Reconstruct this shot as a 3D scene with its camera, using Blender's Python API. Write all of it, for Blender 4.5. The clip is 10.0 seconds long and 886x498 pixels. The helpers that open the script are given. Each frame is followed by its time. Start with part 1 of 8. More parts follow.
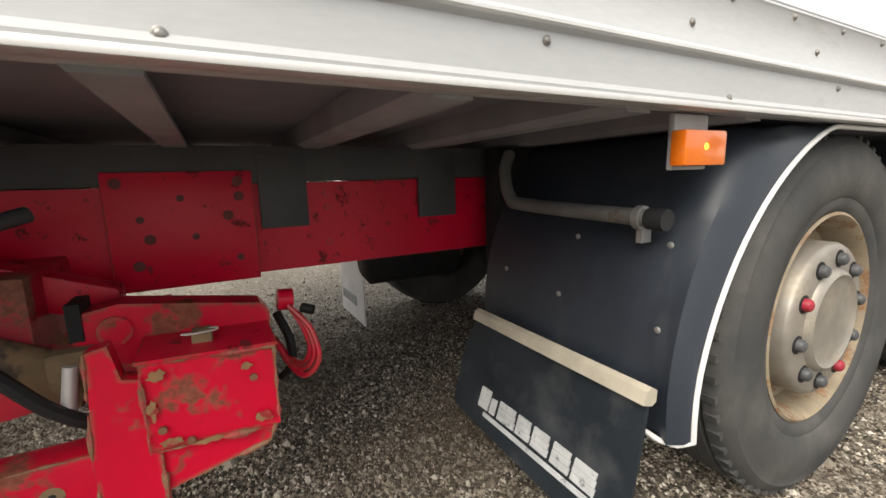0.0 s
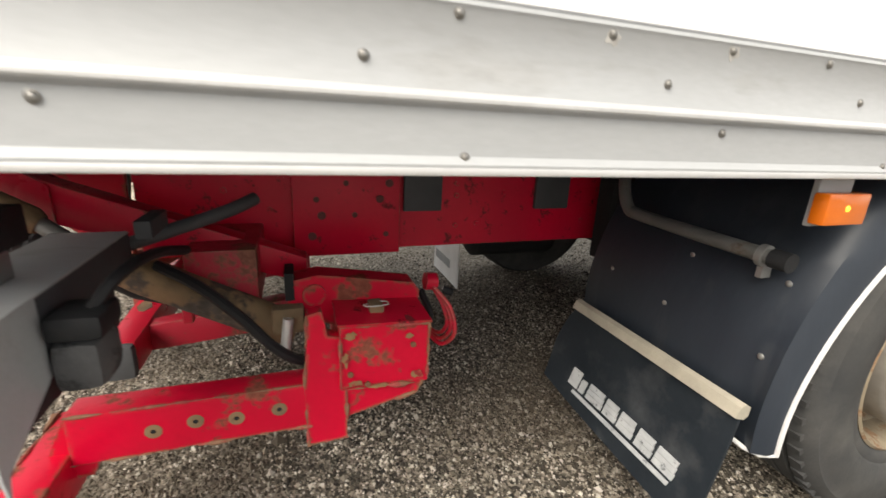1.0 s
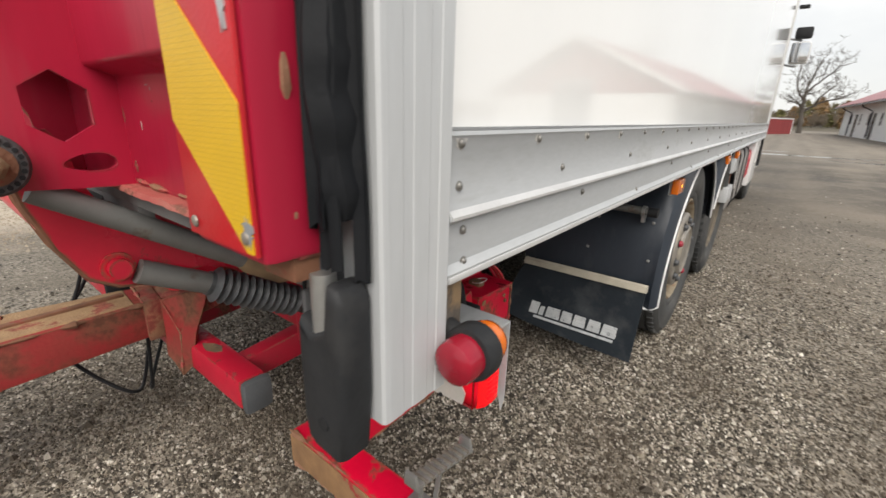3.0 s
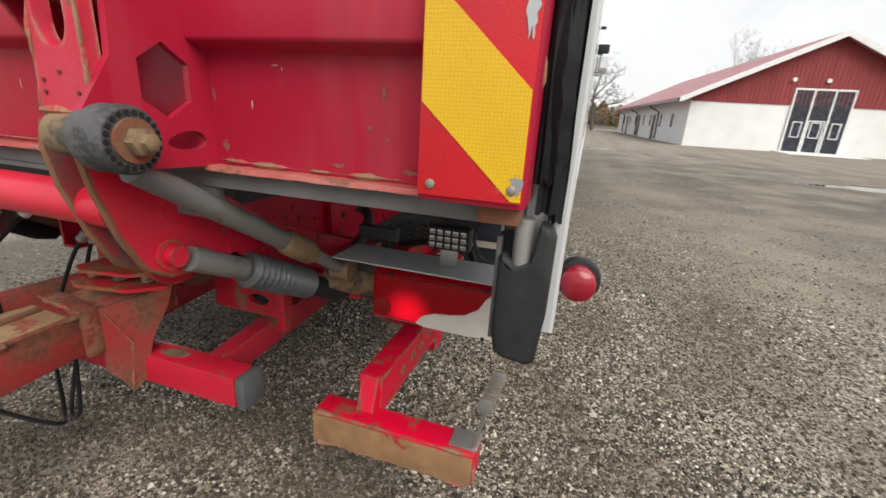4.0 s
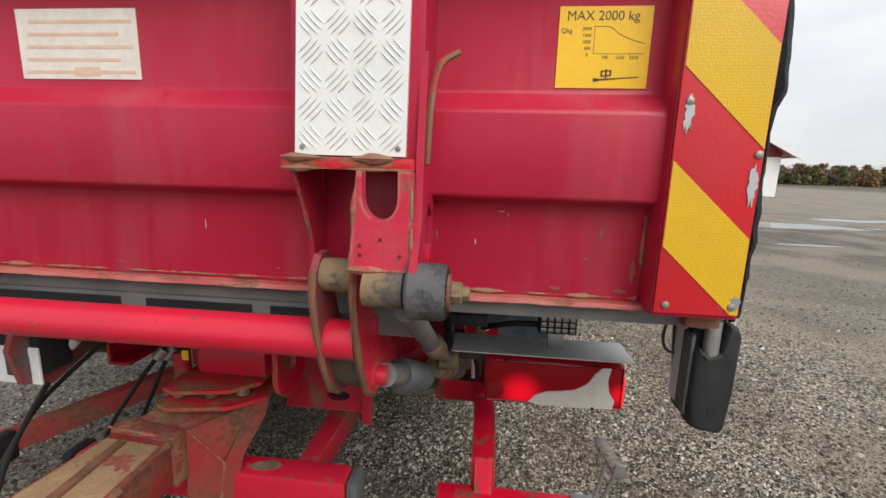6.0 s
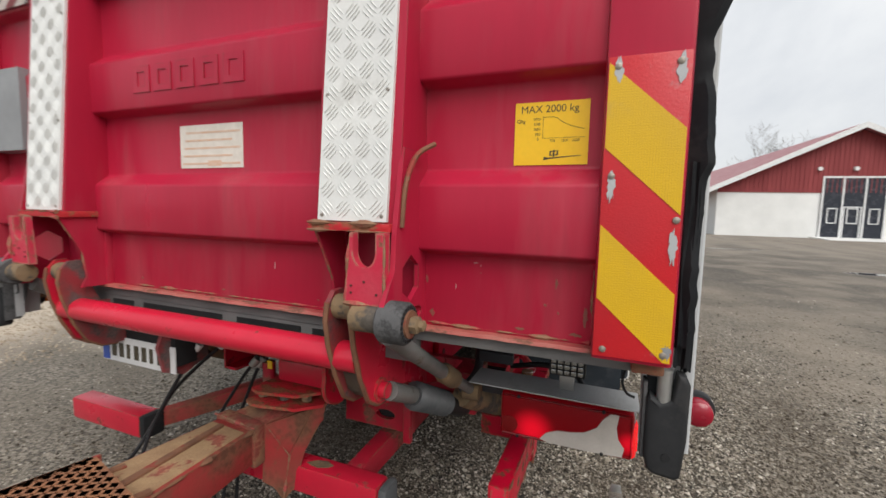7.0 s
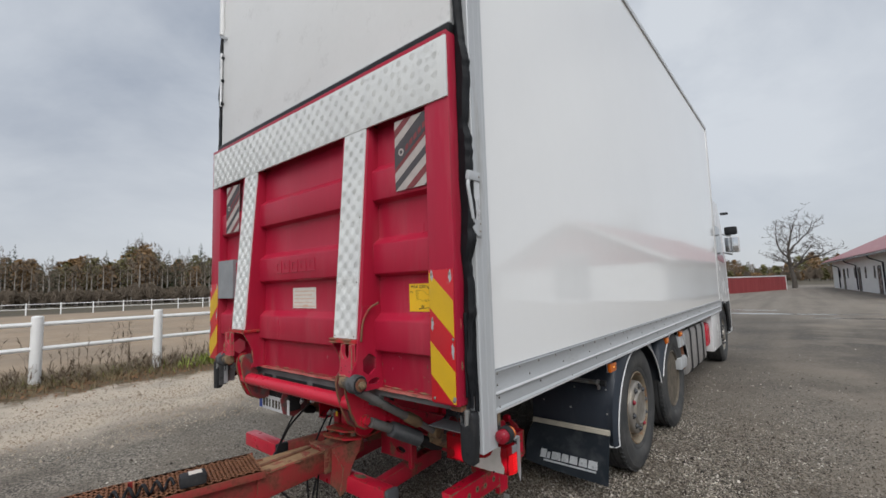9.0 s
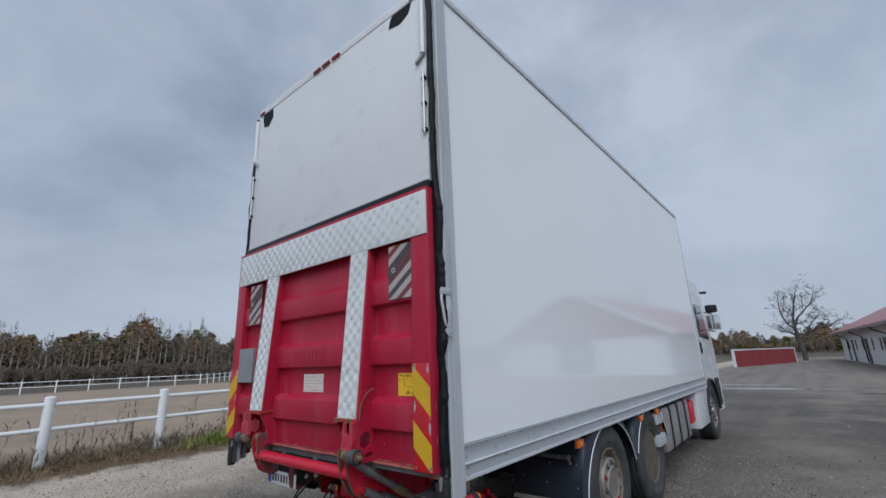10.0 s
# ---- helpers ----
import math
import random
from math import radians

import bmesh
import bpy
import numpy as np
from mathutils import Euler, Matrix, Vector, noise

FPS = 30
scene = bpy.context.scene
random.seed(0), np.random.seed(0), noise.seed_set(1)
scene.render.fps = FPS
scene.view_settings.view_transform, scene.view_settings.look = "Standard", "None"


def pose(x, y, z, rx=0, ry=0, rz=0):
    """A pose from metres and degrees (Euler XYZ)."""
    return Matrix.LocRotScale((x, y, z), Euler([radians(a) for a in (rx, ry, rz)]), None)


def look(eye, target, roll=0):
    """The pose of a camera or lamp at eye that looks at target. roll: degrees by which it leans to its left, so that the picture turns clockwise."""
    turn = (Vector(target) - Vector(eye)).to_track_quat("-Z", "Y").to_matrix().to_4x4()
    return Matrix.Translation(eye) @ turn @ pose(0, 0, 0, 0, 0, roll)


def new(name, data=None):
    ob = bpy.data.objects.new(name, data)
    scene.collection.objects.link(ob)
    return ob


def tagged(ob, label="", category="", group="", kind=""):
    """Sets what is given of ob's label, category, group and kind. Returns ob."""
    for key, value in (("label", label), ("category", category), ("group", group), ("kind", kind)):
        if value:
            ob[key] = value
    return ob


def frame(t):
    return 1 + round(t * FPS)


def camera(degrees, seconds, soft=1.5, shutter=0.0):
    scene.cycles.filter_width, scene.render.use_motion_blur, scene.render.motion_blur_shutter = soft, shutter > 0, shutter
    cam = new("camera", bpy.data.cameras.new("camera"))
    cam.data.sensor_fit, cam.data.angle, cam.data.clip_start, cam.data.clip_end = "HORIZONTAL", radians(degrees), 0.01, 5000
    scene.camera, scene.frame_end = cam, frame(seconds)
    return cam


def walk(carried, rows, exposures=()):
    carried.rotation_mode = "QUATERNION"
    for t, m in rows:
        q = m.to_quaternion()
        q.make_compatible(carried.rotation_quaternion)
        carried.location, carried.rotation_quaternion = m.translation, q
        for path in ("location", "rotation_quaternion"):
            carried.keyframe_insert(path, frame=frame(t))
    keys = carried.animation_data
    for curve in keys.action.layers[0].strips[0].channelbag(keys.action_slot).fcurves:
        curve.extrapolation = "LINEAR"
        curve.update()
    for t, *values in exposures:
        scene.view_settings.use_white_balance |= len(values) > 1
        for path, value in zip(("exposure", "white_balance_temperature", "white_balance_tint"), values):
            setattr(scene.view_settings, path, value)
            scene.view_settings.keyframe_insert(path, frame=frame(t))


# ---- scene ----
cam = camera(92.6, 10.0, shutter=0.2)
EXPOSURES = [(0.0, 1.02, 7200, 10), (0.3, 1.25, 7200, 10), (0.8, 1.22, 7300, 10), (1.15, 0.74, 7200, 10), (1.5, 0.36, 6600, 10), (2.2, 0.30, 6500, 10), (3.0, 0.42, 6900, 10), (4.5, 0.50, 6900, 10),
             (5.5, 0.45, 6700, 10), (7.0, 0.20, 6700, 10), (8.0, 0.02, 6700, 10), (8.5, -0.15, 6600, 10), (9.0, -0.21, 6300, 10), (9.5, -0.33, 5950, 10), (10.0, -0.54, 5600, 10)]
PATH = [
    (0, (0.421, 0.976, 0.918), (-1.316, 1.91, 0.586), -1.6),
    (0.5, (0.425, 0.913, 0.878), (-1.342, 1.787, 0.535), 0.2),
    (1, (0.477, 0.764, 1.073), (-1.333, 1.4, 0.507), 2.8),
    (1.5, (0.467, 0.523, 1.209), (-1.317, 1.129, 0.537), 1.9),
    (2, (0.469, 0.241, 1.225), (-1.266, 1.043, 0.635), 2.0),
    (2.5, (0.447, -0.04, 1.238), (-1.106, 1.062, 0.625), 2.6),
    (3, (0.305, -0.276, 1.22), (-0.873, 1.22, 0.609), 1.6),
    (3.2, (0.256, -0.363, 1.206), (-0.815, 1.201, 0.57), 3.0),
    (4.3, (-0.111, -0.653, 1.193), (-0.494, 1.214, 0.588), 2.0),
    (4.5, (-0.201, -0.658, 1.213), (-0.506, 1.222, 0.602), 1.1),
    (5, (-0.351, -0.697, 1.235), (-0.597, 1.221, 0.721), 0.7),
    (5.5, (-0.466, -0.759, 1.28), (-0.636, 1.18, 0.823), 1.4),
    (5.7, (-0.495, -0.799, 1.297), (-0.658, 1.152, 0.888), 1.8),
    (6.8, (-0.266, -0.913, 1.367), (-0.842, 0.985, 1.11), 0.9),
    (7, (-0.164, -0.967, 1.371), (-0.898, 0.884, 1.183), 1.3),
    (7.5, (0.13, -1.092, 1.472), (-0.91, 0.614, 1.384), -1.9),
    (8, (0.444, -1.24, 1.54), (-0.704, 0.396, 1.598), -3.2),
    (8.5, (0.764, -1.371, 1.555), (-0.466, 0.203, 1.657), -2.5),
    (9, (1.078, -1.509, 1.582), (-0.196, 0.022, 1.761), -1.8),
    (9.5, (1.356, -1.73, 1.6), (0.09, -0.222, 1.95), -2.0),
    (10, (1.611, -1.931, 1.665), (0.373, -0.446, 2.176), -2.2),
]
walk(cam, [(t, look(eye, target, roll)) for t, eye, target, roll in PATH], EXPOSURES)

# ---- sky, sun, exposure ----
world = bpy.data.worlds.new("overcast_sky")
scene.world = world
world.use_nodes = True
wn, wl = world.node_tree.nodes, world.node_tree.links
wn.clear()
w_out = wn.new("ShaderNodeOutputWorld")
w_mix = wn.new("ShaderNodeMixShader")
w_clear = wn.new("ShaderNodeBackground")
w_cloud = wn.new("ShaderNodeBackground")
w_sky = wn.new("ShaderNodeTexSky")
w_sky.sky_type, w_sky.sun_disc = "NISHITA", False
w_sky.sun_elevation, w_sky.sun_rotation = radians(38), radians(200)
w_clear.inputs["Strength"].default_value = 0.10
w_cloud.inputs["Strength"].default_value = 0.97
w_mix.inputs[0].default_value = 0.90
w_co = wn.new("ShaderNodeTexCoord")
w_sep = wn.new("ShaderNodeSeparateXYZ")
w_map = wn.new("ShaderNodeMapping")
w_map.inputs["Scale"].default_value = (1.0, 1.0, 1.7)
w_noise = wn.new("ShaderNodeTexNoise")
w_noise.inputs["Scale"].default_value = 1.7
w_noise.inputs["Detail"].default_value = 7
w_noise.inputs["Roughness"].default_value = 0.55
w_noise.inputs["Distortion"].default_value = 0.35
w_ramp = wn.new("ShaderNodeValToRGB")
w_ramp.color_ramp.elements[0].position, w_ramp.color_ramp.elements[0].color = 0.34, (0.46, 0.505, 0.58, 1)
w_ramp.color_ramp.elements[1].position, w_ramp.color_ramp.elements[1].color = 0.66, (0.84, 0.87, 0.90, 1)
w_hor = wn.new("ShaderNodeMapRange")
w_hor.inputs["From Min"].default_value, w_hor.inputs["From Max"].default_value = 0.0, 0.38
w_hor.inputs["To Min"].default_value, w_hor.inputs["To Max"].default_value = 0.55, 0.0
w_tint = wn.new("ShaderNodeMix")
w_tint.data_type = "RGBA"
w_tint.inputs["B"].default_value = (0.76, 0.765, 0.775, 1)
wl.new(w_co.outputs["Generated"], w_map.inputs["Vector"])
wl.new(w_map.outputs["Vector"], w_noise.inputs["Vector"])
wl.new(w_noise.outputs["Fac"], w_ramp.inputs["Fac"])
wl.new(w_co.outputs["Generated"], w_sep.inputs["Vector"])
wl.new(w_sep.outputs["Z"], w_hor.inputs["Value"])
wl.new(w_hor.outputs["Result"], w_tint.inputs["Factor"])
wl.new(w_ramp.outputs["Color"], w_tint.inputs["A"])
wl.new(w_tint.outputs["Result"], w_cloud.inputs["Color"])
wl.new(w_sky.outputs["Color"], w_clear.inputs["Color"])
wl.new(w_clear.outputs["Background"], w_mix.inputs[1])
wl.new(w_cloud.outputs["Background"], w_mix.inputs[2])
wl.new(w_mix.outputs["Shader"], w_out.inputs["Surface"])

sun = new("sun", bpy.data.lights.new("sun", "SUN"))
sun.data.energy, sun.data.angle, sun.data.color = 2.8, radians(50), (1.0, 0.97, 0.93)
sun.matrix_world = look((5.5, -6.5, 9), (0, 0, 0))


# ---- materials ----
def surface(name, base, alt=None, spread=6.0, rough=0.5, rvar=0.12, metal=0.0, bump=0.15, grain=90.0,
            dirt=None, dirt_scale=4.0, dirt_from=0.55, dirt_to=0.68, dirt_amount=0.8, coat=0.0, depth=0.004, stretch=None, piece=0.0, mottle=0.28, edge=0.0, edge_color=(0.17, 0.075, 0.04), edge_from=0.45):
    m = bpy.data.materials.new(name)
    m.use_nodes = True
    n, l = m.node_tree.nodes, m.node_tree.links
    bsdf = n["Principled BSDF"]
    co = n.new("ShaderNodeTexCoord")
    vec = co.outputs["Object"]
    if stretch:
        mp = n.new("ShaderNodeMapping")
        mp.inputs["Scale"].default_value = stretch
        l.new(vec, mp.inputs["Vector"])
        vec = mp.outputs["Vector"]

    def noise_at(scale, detail=5.0):
        t = n.new("ShaderNodeTexNoise")
        t.inputs["Scale"].default_value, t.inputs["Detail"].default_value = scale, detail
        l.new(vec, t.inputs["Vector"])
        return t.outputs["Fac"]

    def ranged(value, a, b, c, d):
        r = n.new("ShaderNodeMapRange")
        for key, v in (("From Min", a), ("From Max", b), ("To Min", c), ("To Max", d)):
            r.inputs[key].default_value = v
        l.new(value, r.inputs["Value"])
        return r.outputs["Result"]

    def mixed(fac, a, b):
        x = n.new("ShaderNodeMix")
        x.data_type = "RGBA"
        l.new(fac, x.inputs["Factor"])
        for key, v in (("A", a), ("B", b)):
            if isinstance(v, tuple):
                x.inputs[key].default_value = (*v, 1)
            else:
                l.new(v, x.inputs[key])
        return x.outputs["Result"]

    alt = alt or tuple(c * 0.82 for c in base)
    big = noise_at(spread)
    col = mixed(ranged(big, 0.32, 0.68, 0, 1), base, alt)
    fine = noise_at(grain, 3.0)
    col = mixed(ranged(fine, 0.25, 0.8, 0.0, mottle), col, tuple(c * 0.7 for c in base))
    rr = ranged(big, 0.3, 0.7, max(rough - rvar, 0.03), min(rough + rvar, 1.0))
    if piece:
        info = n.new("ShaderNodeObjectInfo")
        col = mixed(ranged(info.outputs["Random"], 0, 1, 0, piece), col, tuple(c * 0.55 for c in base))
    if dirt:
        # patches broken up at a second, finer scale
        speck = noise_at(dirt_scale * 7.3, 4.0)
        both = n.new("ShaderNodeMath")
        both.operation = "ADD"
        l.new(noise_at(dirt_scale, 7.0), both.inputs[0])
        l.new(ranged(speck, 0.25, 0.75, -0.075, 0.075), both.inputs[1])
        mask = ranged(both.outputs[0], dirt_from, dirt_to, 0.0, dirt_amount)
        col = mixed(mask, col, mixed(ranged(speck, 0.40, 0.62, 0.0, 1.0), dirt, tuple(c * 0.62 for c in dirt)))
        x = n.new("ShaderNodeMix")
        l.new(mask, x.inputs["Factor"])
        l.new(rr, x.inputs["A"])
        x.inputs["B"].default_value = 0.9
        rr = x.outputs["Result"]
    if edge:
        # paint worn off along edges
        bev = n.new("ShaderNodeBevel")
        bev.samples = 4
        bev.inputs["Radius"].default_value = edge
        geo = n.new("ShaderNodeNewGeometry")
        dot = n.new("ShaderNodeVectorMath")
        dot.operation = "DOT_PRODUCT"
        l.new(bev.outputs["Normal"], dot.inputs[0])
        l.new(geo.outputs["Normal"], dot.inputs[1])
        both = n.new("ShaderNodeMath")
        both.operation = "MULTIPLY"
        l.new(ranged(dot.outputs["Value"], 0.985, 0.90, 0.0, 1.0), both.inputs[0])
        l.new(ranged(noise_at(26.0, 6.0), edge_from, edge_from + 0.08, 0.0, 1.0), both.inputs[1])
        col = mixed(both.outputs[0], col, edge_color)
    l.new(col, bsdf.inputs["Base Color"])
    l.new(rr, bsdf.inputs["Roughness"])
    bsdf.inputs["Metallic"].default_value = metal
    if coat:
        bsdf.inputs["Coat Weight"].default_value, bsdf.inputs["Coat Roughness"].default_value = coat, 0.08
    if bump:
        bp = n.new("ShaderNodeBump")
        bp.inputs["Strength"].default_value, bp.inputs["Distance"].default_value = bump, depth
        l.new(fine, bp.inputs["Height"])
        l.new(bp.outputs["Normal"], bsdf.inputs["Normal"])
    return m


def dull(level, *mats):
    """Weathered paint and rubber: less mirror-like sheen."""
    for m in mats:
        m.node_tree.nodes["Principled BSDF"].inputs["Specular IOR Level"].default_value = level


def lamp_glow(name, color, strength, rough=0.15, base=None):
    m = surface(name, base or color, rough=rough, rvar=0.03, bump=0.0)
    b = m.node_tree.nodes["Principled BSDF"]
    b.inputs["Emission Color"].default_value, b.inputs["Emission Strength"].default_value = (*color, 1), strength
    return m


RUST = (0.13, 0.06, 0.03)
M_WHITE = surface("white_laminate", (0.86, 0.86, 0.85), (0.84, 0.84, 0.83), 1.2, 0.07, 0.0, bump=0.0, grain=14, coat=0.25,
                  dirt=(0.62, 0.61, 0.57), dirt_scale=2.2, dirt_from=0.52, dirt_to=0.85, dirt_amount=0.02, stretch=(1, 1, 0.6), mottle=0.03)
M_DOOR = surface("white_door_paint", (0.75, 0.75, 0.74), (0.70, 0.70, 0.69), 1.6, 0.38, 0.06, bump=0.03, grain=30,
                 dirt=(0.45, 0.44, 0.42), dirt_scale=5, dirt_from=0.62, dirt_to=0.8, dirt_amount=0.3, mottle=0.08)
M_ALU = surface("grey_aluminium", (0.455, 0.470, 0.482), (0.405, 0.418, 0.43), 5, 0.50, 0.08, metal=0.1, bump=0.05, grain=160,
                dirt=(0.36, 0.34, 0.31), dirt_scale=9, dirt_from=0.60, dirt_to=0.8, dirt_amount=0.45, stretch=(1, 0.25, 1))
M_ALU_EDGE = surface("light_aluminium", (0.64, 0.64, 0.64), (0.54, 0.54, 0.54), 8, 0.35, 0.08, metal=0.3, bump=0.04, grain=160)
M_POST = surface("white_painted_profile", (0.53, 0.545, 0.555), (0.46, 0.475, 0.49), 3, 0.42, 0.08, metal=0.1, bump=0.05, grain=120,
                 dirt=(0.40, 0.37, 0.32), dirt_scale=10, dirt_from=0.54, dirt_to=0.76, dirt_amount=0.65, stretch=(1, 1, 0.14))
M_STEEL = surface("galvanised_steel", (0.42, 0.42, 0.41), (0.33, 0.33, 0.32), 14, 0.42, 0.1, metal=0.7, bump=0.1, grain=140)
M_BOLT = surface("weathered_bolt_steel", (0.34, 0.31, 0.27), (0.25, 0.22, 0.19), 60, 0.5, 0.1, metal=0.6, bump=0.1, grain=300)
M_RIVET = surface("stained_rivet", (0.30, 0.295, 0.28), (0.20, 0.19, 0.175), 90, 0.4, 0.1, metal=0.6, bump=0.05, grain=300)
M_RED = surface("red_lift_paint", (0.43, 0.015, 0.046), (0.36, 0.014, 0.040), 3.0, 0.33, 0.07, bump=0.06, grain=60,
                dirt=(0.52, 0.13, 0.15), dirt_scale=7, dirt_from=0.52, dirt_to=0.85, dirt_amount=0.55, stretch=(1, 1, 0.16), edge=0.006, edge_color=(0.20, 0.035, 0.035), edge_from=0.47)
M_RED_WORN = surface("red_paint_worn_to_rust", (0.64, 0.004, 0.034), (0.54, 0.004, 0.030), 5, 0.36, 0.08, bump=0.12, grain=70,
                     dirt=(0.21, 0.10, 0.058), dirt_scale=10, dirt_from=0.56, dirt_to=0.64, dirt_amount=0.85, edge=0.014, edge_color=(0.20, 0.10, 0.06), edge_from=0.40)
M_RED_CHASSIS = surface("red_chassis_paint", (0.62, 0.004, 0.034), (0.50, 0.004, 0.030), 4, 0.36, 0.08, bump=0.1, grain=70,
                        dirt=(0.10, 0.025, 0.025), dirt_scale=19, dirt_from=0.62, dirt_to=0.68, dirt_amount=0.8, edge=0.006)
M_RED_TUBE = surface("bright_red_tube_paint", (0.60, 0.013, 0.042), (0.50, 0.012, 0.036), 6, 0.30, 0.06, bump=0.06, grain=80,
                     dirt=(0.25, 0.07, 0.05), dirt_scale=16, dirt_from=0.66, dirt_to=0.72, dirt_amount=0.8, edge=0.008)
M_RUST = surface("rusty_steel", (0.22, 0.095, 0.05), (0.13, 0.06, 0.035), 16, 0.8, 0.1, bump=0.4, grain=130,
                 dirt=(0.36, 0.03, 0.03), dirt_scale=9, dirt_from=0.58, dirt_to=0.64, dirt_amount=0.7)
M_MUD_STEEL = surface("mud_caked_steel", (0.26, 0.17, 0.09), (0.14, 0.10, 0.06), 12, 0.85, 0.08, bump=0.5, grain=90,
                      dirt=(0.08, 0.075, 0.07), dirt_scale=8, dirt_from=0.5, dirt_to=0.58, dirt_amount=0.85)
M_DRAW = surface("worn_red_drawbar_paint", (0.36, 0.030, 0.034), (0.24, 0.045, 0.036), 6, 0.6, 0.1, bump=0.3, grain=90,
                 dirt=(0.17, 0.085, 0.05), dirt_scale=7, dirt_from=0.42, dirt_to=0.68, dirt_amount=0.9, edge=0.012)
M_MUDTAN = surface("mud_over_red_paint", (0.32, 0.165, 0.085), (0.15, 0.070, 0.045), 11, 0.85, 0.08, bump=0.45, depth=0.005, grain=130,
                   dirt=(0.29, 0.040, 0.036), dirt_scale=9, dirt_from=0.42, dirt_to=0.54, dirt_amount=0.85, edge=0.010, edge_from=0.42)
M_CAP = surface("sun_greyed_plastic", (0.075, 0.080, 0.086), (0.10, 0.105, 0.11), 16, 0.7, 0.1, bump=0.1, grain=120)
M_RED_GRIMY = surface("grimy_red_bar_paint", (0.44, 0.008, 0.030), (0.32, 0.012, 0.028), 9, 0.45, 0.1, bump=0.2, grain=90,
                      dirt=(0.20, 0.105, 0.065), dirt_scale=11, dirt_from=0.57, dirt_to=0.65, dirt_amount=0.85, edge=0.010, edge_color=(0.19, 0.09, 0.055), edge_from=0.42)
M_CRUST = surface("dried_tan_mud", (0.36, 0.235, 0.125), (0.25, 0.145, 0.08), 13, 0.9, 0.06, bump=0.6, depth=0.006, grain=110,
                  dirt=(0.30, 0.05, 0.042), dirt_scale=10, dirt_from=0.60, dirt_to=0.67, dirt_amount=0.8)
M_RED_RUSTY = surface("red_paint_flaking_to_rust", (0.50, 0.02, 0.03), (0.40, 0.03, 0.035), 7, 0.55, 0.1, bump=0.5, depth=0.005, grain=110,
                      dirt=(0.27, 0.125, 0.065), dirt_scale=24, dirt_from=0.48, dirt_to=0.57, dirt_amount=0.92, stretch=(0.5, 1, 1))
M_LENS_BODY = lamp_glow("red_lens_painted_glow", (0.40, 0.002, 0.010), 0.17, 0.35, (0.16, 0.001, 0.004))
M_TAN = surface("scraped_tan_rust", (0.30, 0.165, 0.075), (0.20, 0.11, 0.055), 14, 0.85, 0.08, bump=0.5, grain=90,
                dirt=(0.42, 0.02, 0.03), dirt_scale=7, dirt_from=0.63, dirt_to=0.66, dirt_amount=0.9)
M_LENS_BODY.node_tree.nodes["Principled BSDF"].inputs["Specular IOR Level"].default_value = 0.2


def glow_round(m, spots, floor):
    """Paints a glow into a lens's emission, fading round each spot given for a bulb."""
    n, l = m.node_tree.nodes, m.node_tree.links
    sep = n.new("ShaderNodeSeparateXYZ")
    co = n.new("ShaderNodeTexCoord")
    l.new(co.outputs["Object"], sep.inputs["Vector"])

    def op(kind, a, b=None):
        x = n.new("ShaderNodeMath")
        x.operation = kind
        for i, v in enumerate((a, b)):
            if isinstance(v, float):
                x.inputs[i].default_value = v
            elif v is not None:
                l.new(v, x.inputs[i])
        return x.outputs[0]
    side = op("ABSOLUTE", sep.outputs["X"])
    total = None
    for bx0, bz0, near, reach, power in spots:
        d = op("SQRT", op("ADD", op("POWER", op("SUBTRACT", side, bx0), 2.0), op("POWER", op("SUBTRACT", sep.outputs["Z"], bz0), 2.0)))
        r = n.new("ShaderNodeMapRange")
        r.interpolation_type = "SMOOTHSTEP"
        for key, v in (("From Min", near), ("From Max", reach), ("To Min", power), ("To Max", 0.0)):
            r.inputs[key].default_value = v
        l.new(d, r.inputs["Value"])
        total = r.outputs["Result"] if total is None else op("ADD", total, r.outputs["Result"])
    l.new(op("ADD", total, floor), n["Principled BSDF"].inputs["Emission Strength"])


# lit tail lamp: glow round two bulb spots painted into the lens, no bulbs modelled
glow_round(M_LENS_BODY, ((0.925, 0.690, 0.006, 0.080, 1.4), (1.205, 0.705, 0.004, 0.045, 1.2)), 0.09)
M_LIP = surface("scraped_red_lip", (0.42, 0.15, 0.12), (0.40, 0.05, 0.055), 14, 0.5, 0.1, bump=0.3, grain=120,
                dirt=(0.25, 0.11, 0.075), dirt_scale=20, dirt_from=0.52, dirt_to=0.6, dirt_amount=0.9, stretch=(0.5, 1, 1))
M_UNDER = surface("grey_floor_underside", (0.25, 0.255, 0.29), (0.18, 0.185, 0.215), 3, 0.7, 0.1, bump=0.12, grain=60)
M_GRIME = surface("dark_grease_mark", (0.15, 0.02, 0.022), (0.08, 0.015, 0.015), 40, 0.6, 0.1, bump=0.2, grain=200)
M_STEP = surface("rusty_perforated_sheet", (0.30, 0.13, 0.06), (0.20, 0.085, 0.045), 20, 0.8, 0.1, bump=0.3, grain=150)
M_RUBBER = surface("black_rubber", (0.018, 0.019, 0.021), (0.030, 0.031, 0.033), 9, 0.5, 0.1, bump=0.12, grain=110,
                   dirt=(0.11, 0.105, 0.10), dirt_scale=8, dirt_from=0.58, dirt_to=0.8, dirt_amount=0.4)
M_SEAL = surface("black_seal_rubber", (0.008, 0.009, 0.011), (0.015, 0.016, 0.018), 9, 0.58, 0.1, bump=0.15, grain=90,
                 dirt=(0.07, 0.068, 0.065), dirt_scale=14, dirt_from=0.60, dirt_to=0.8, dirt_amount=0.4)
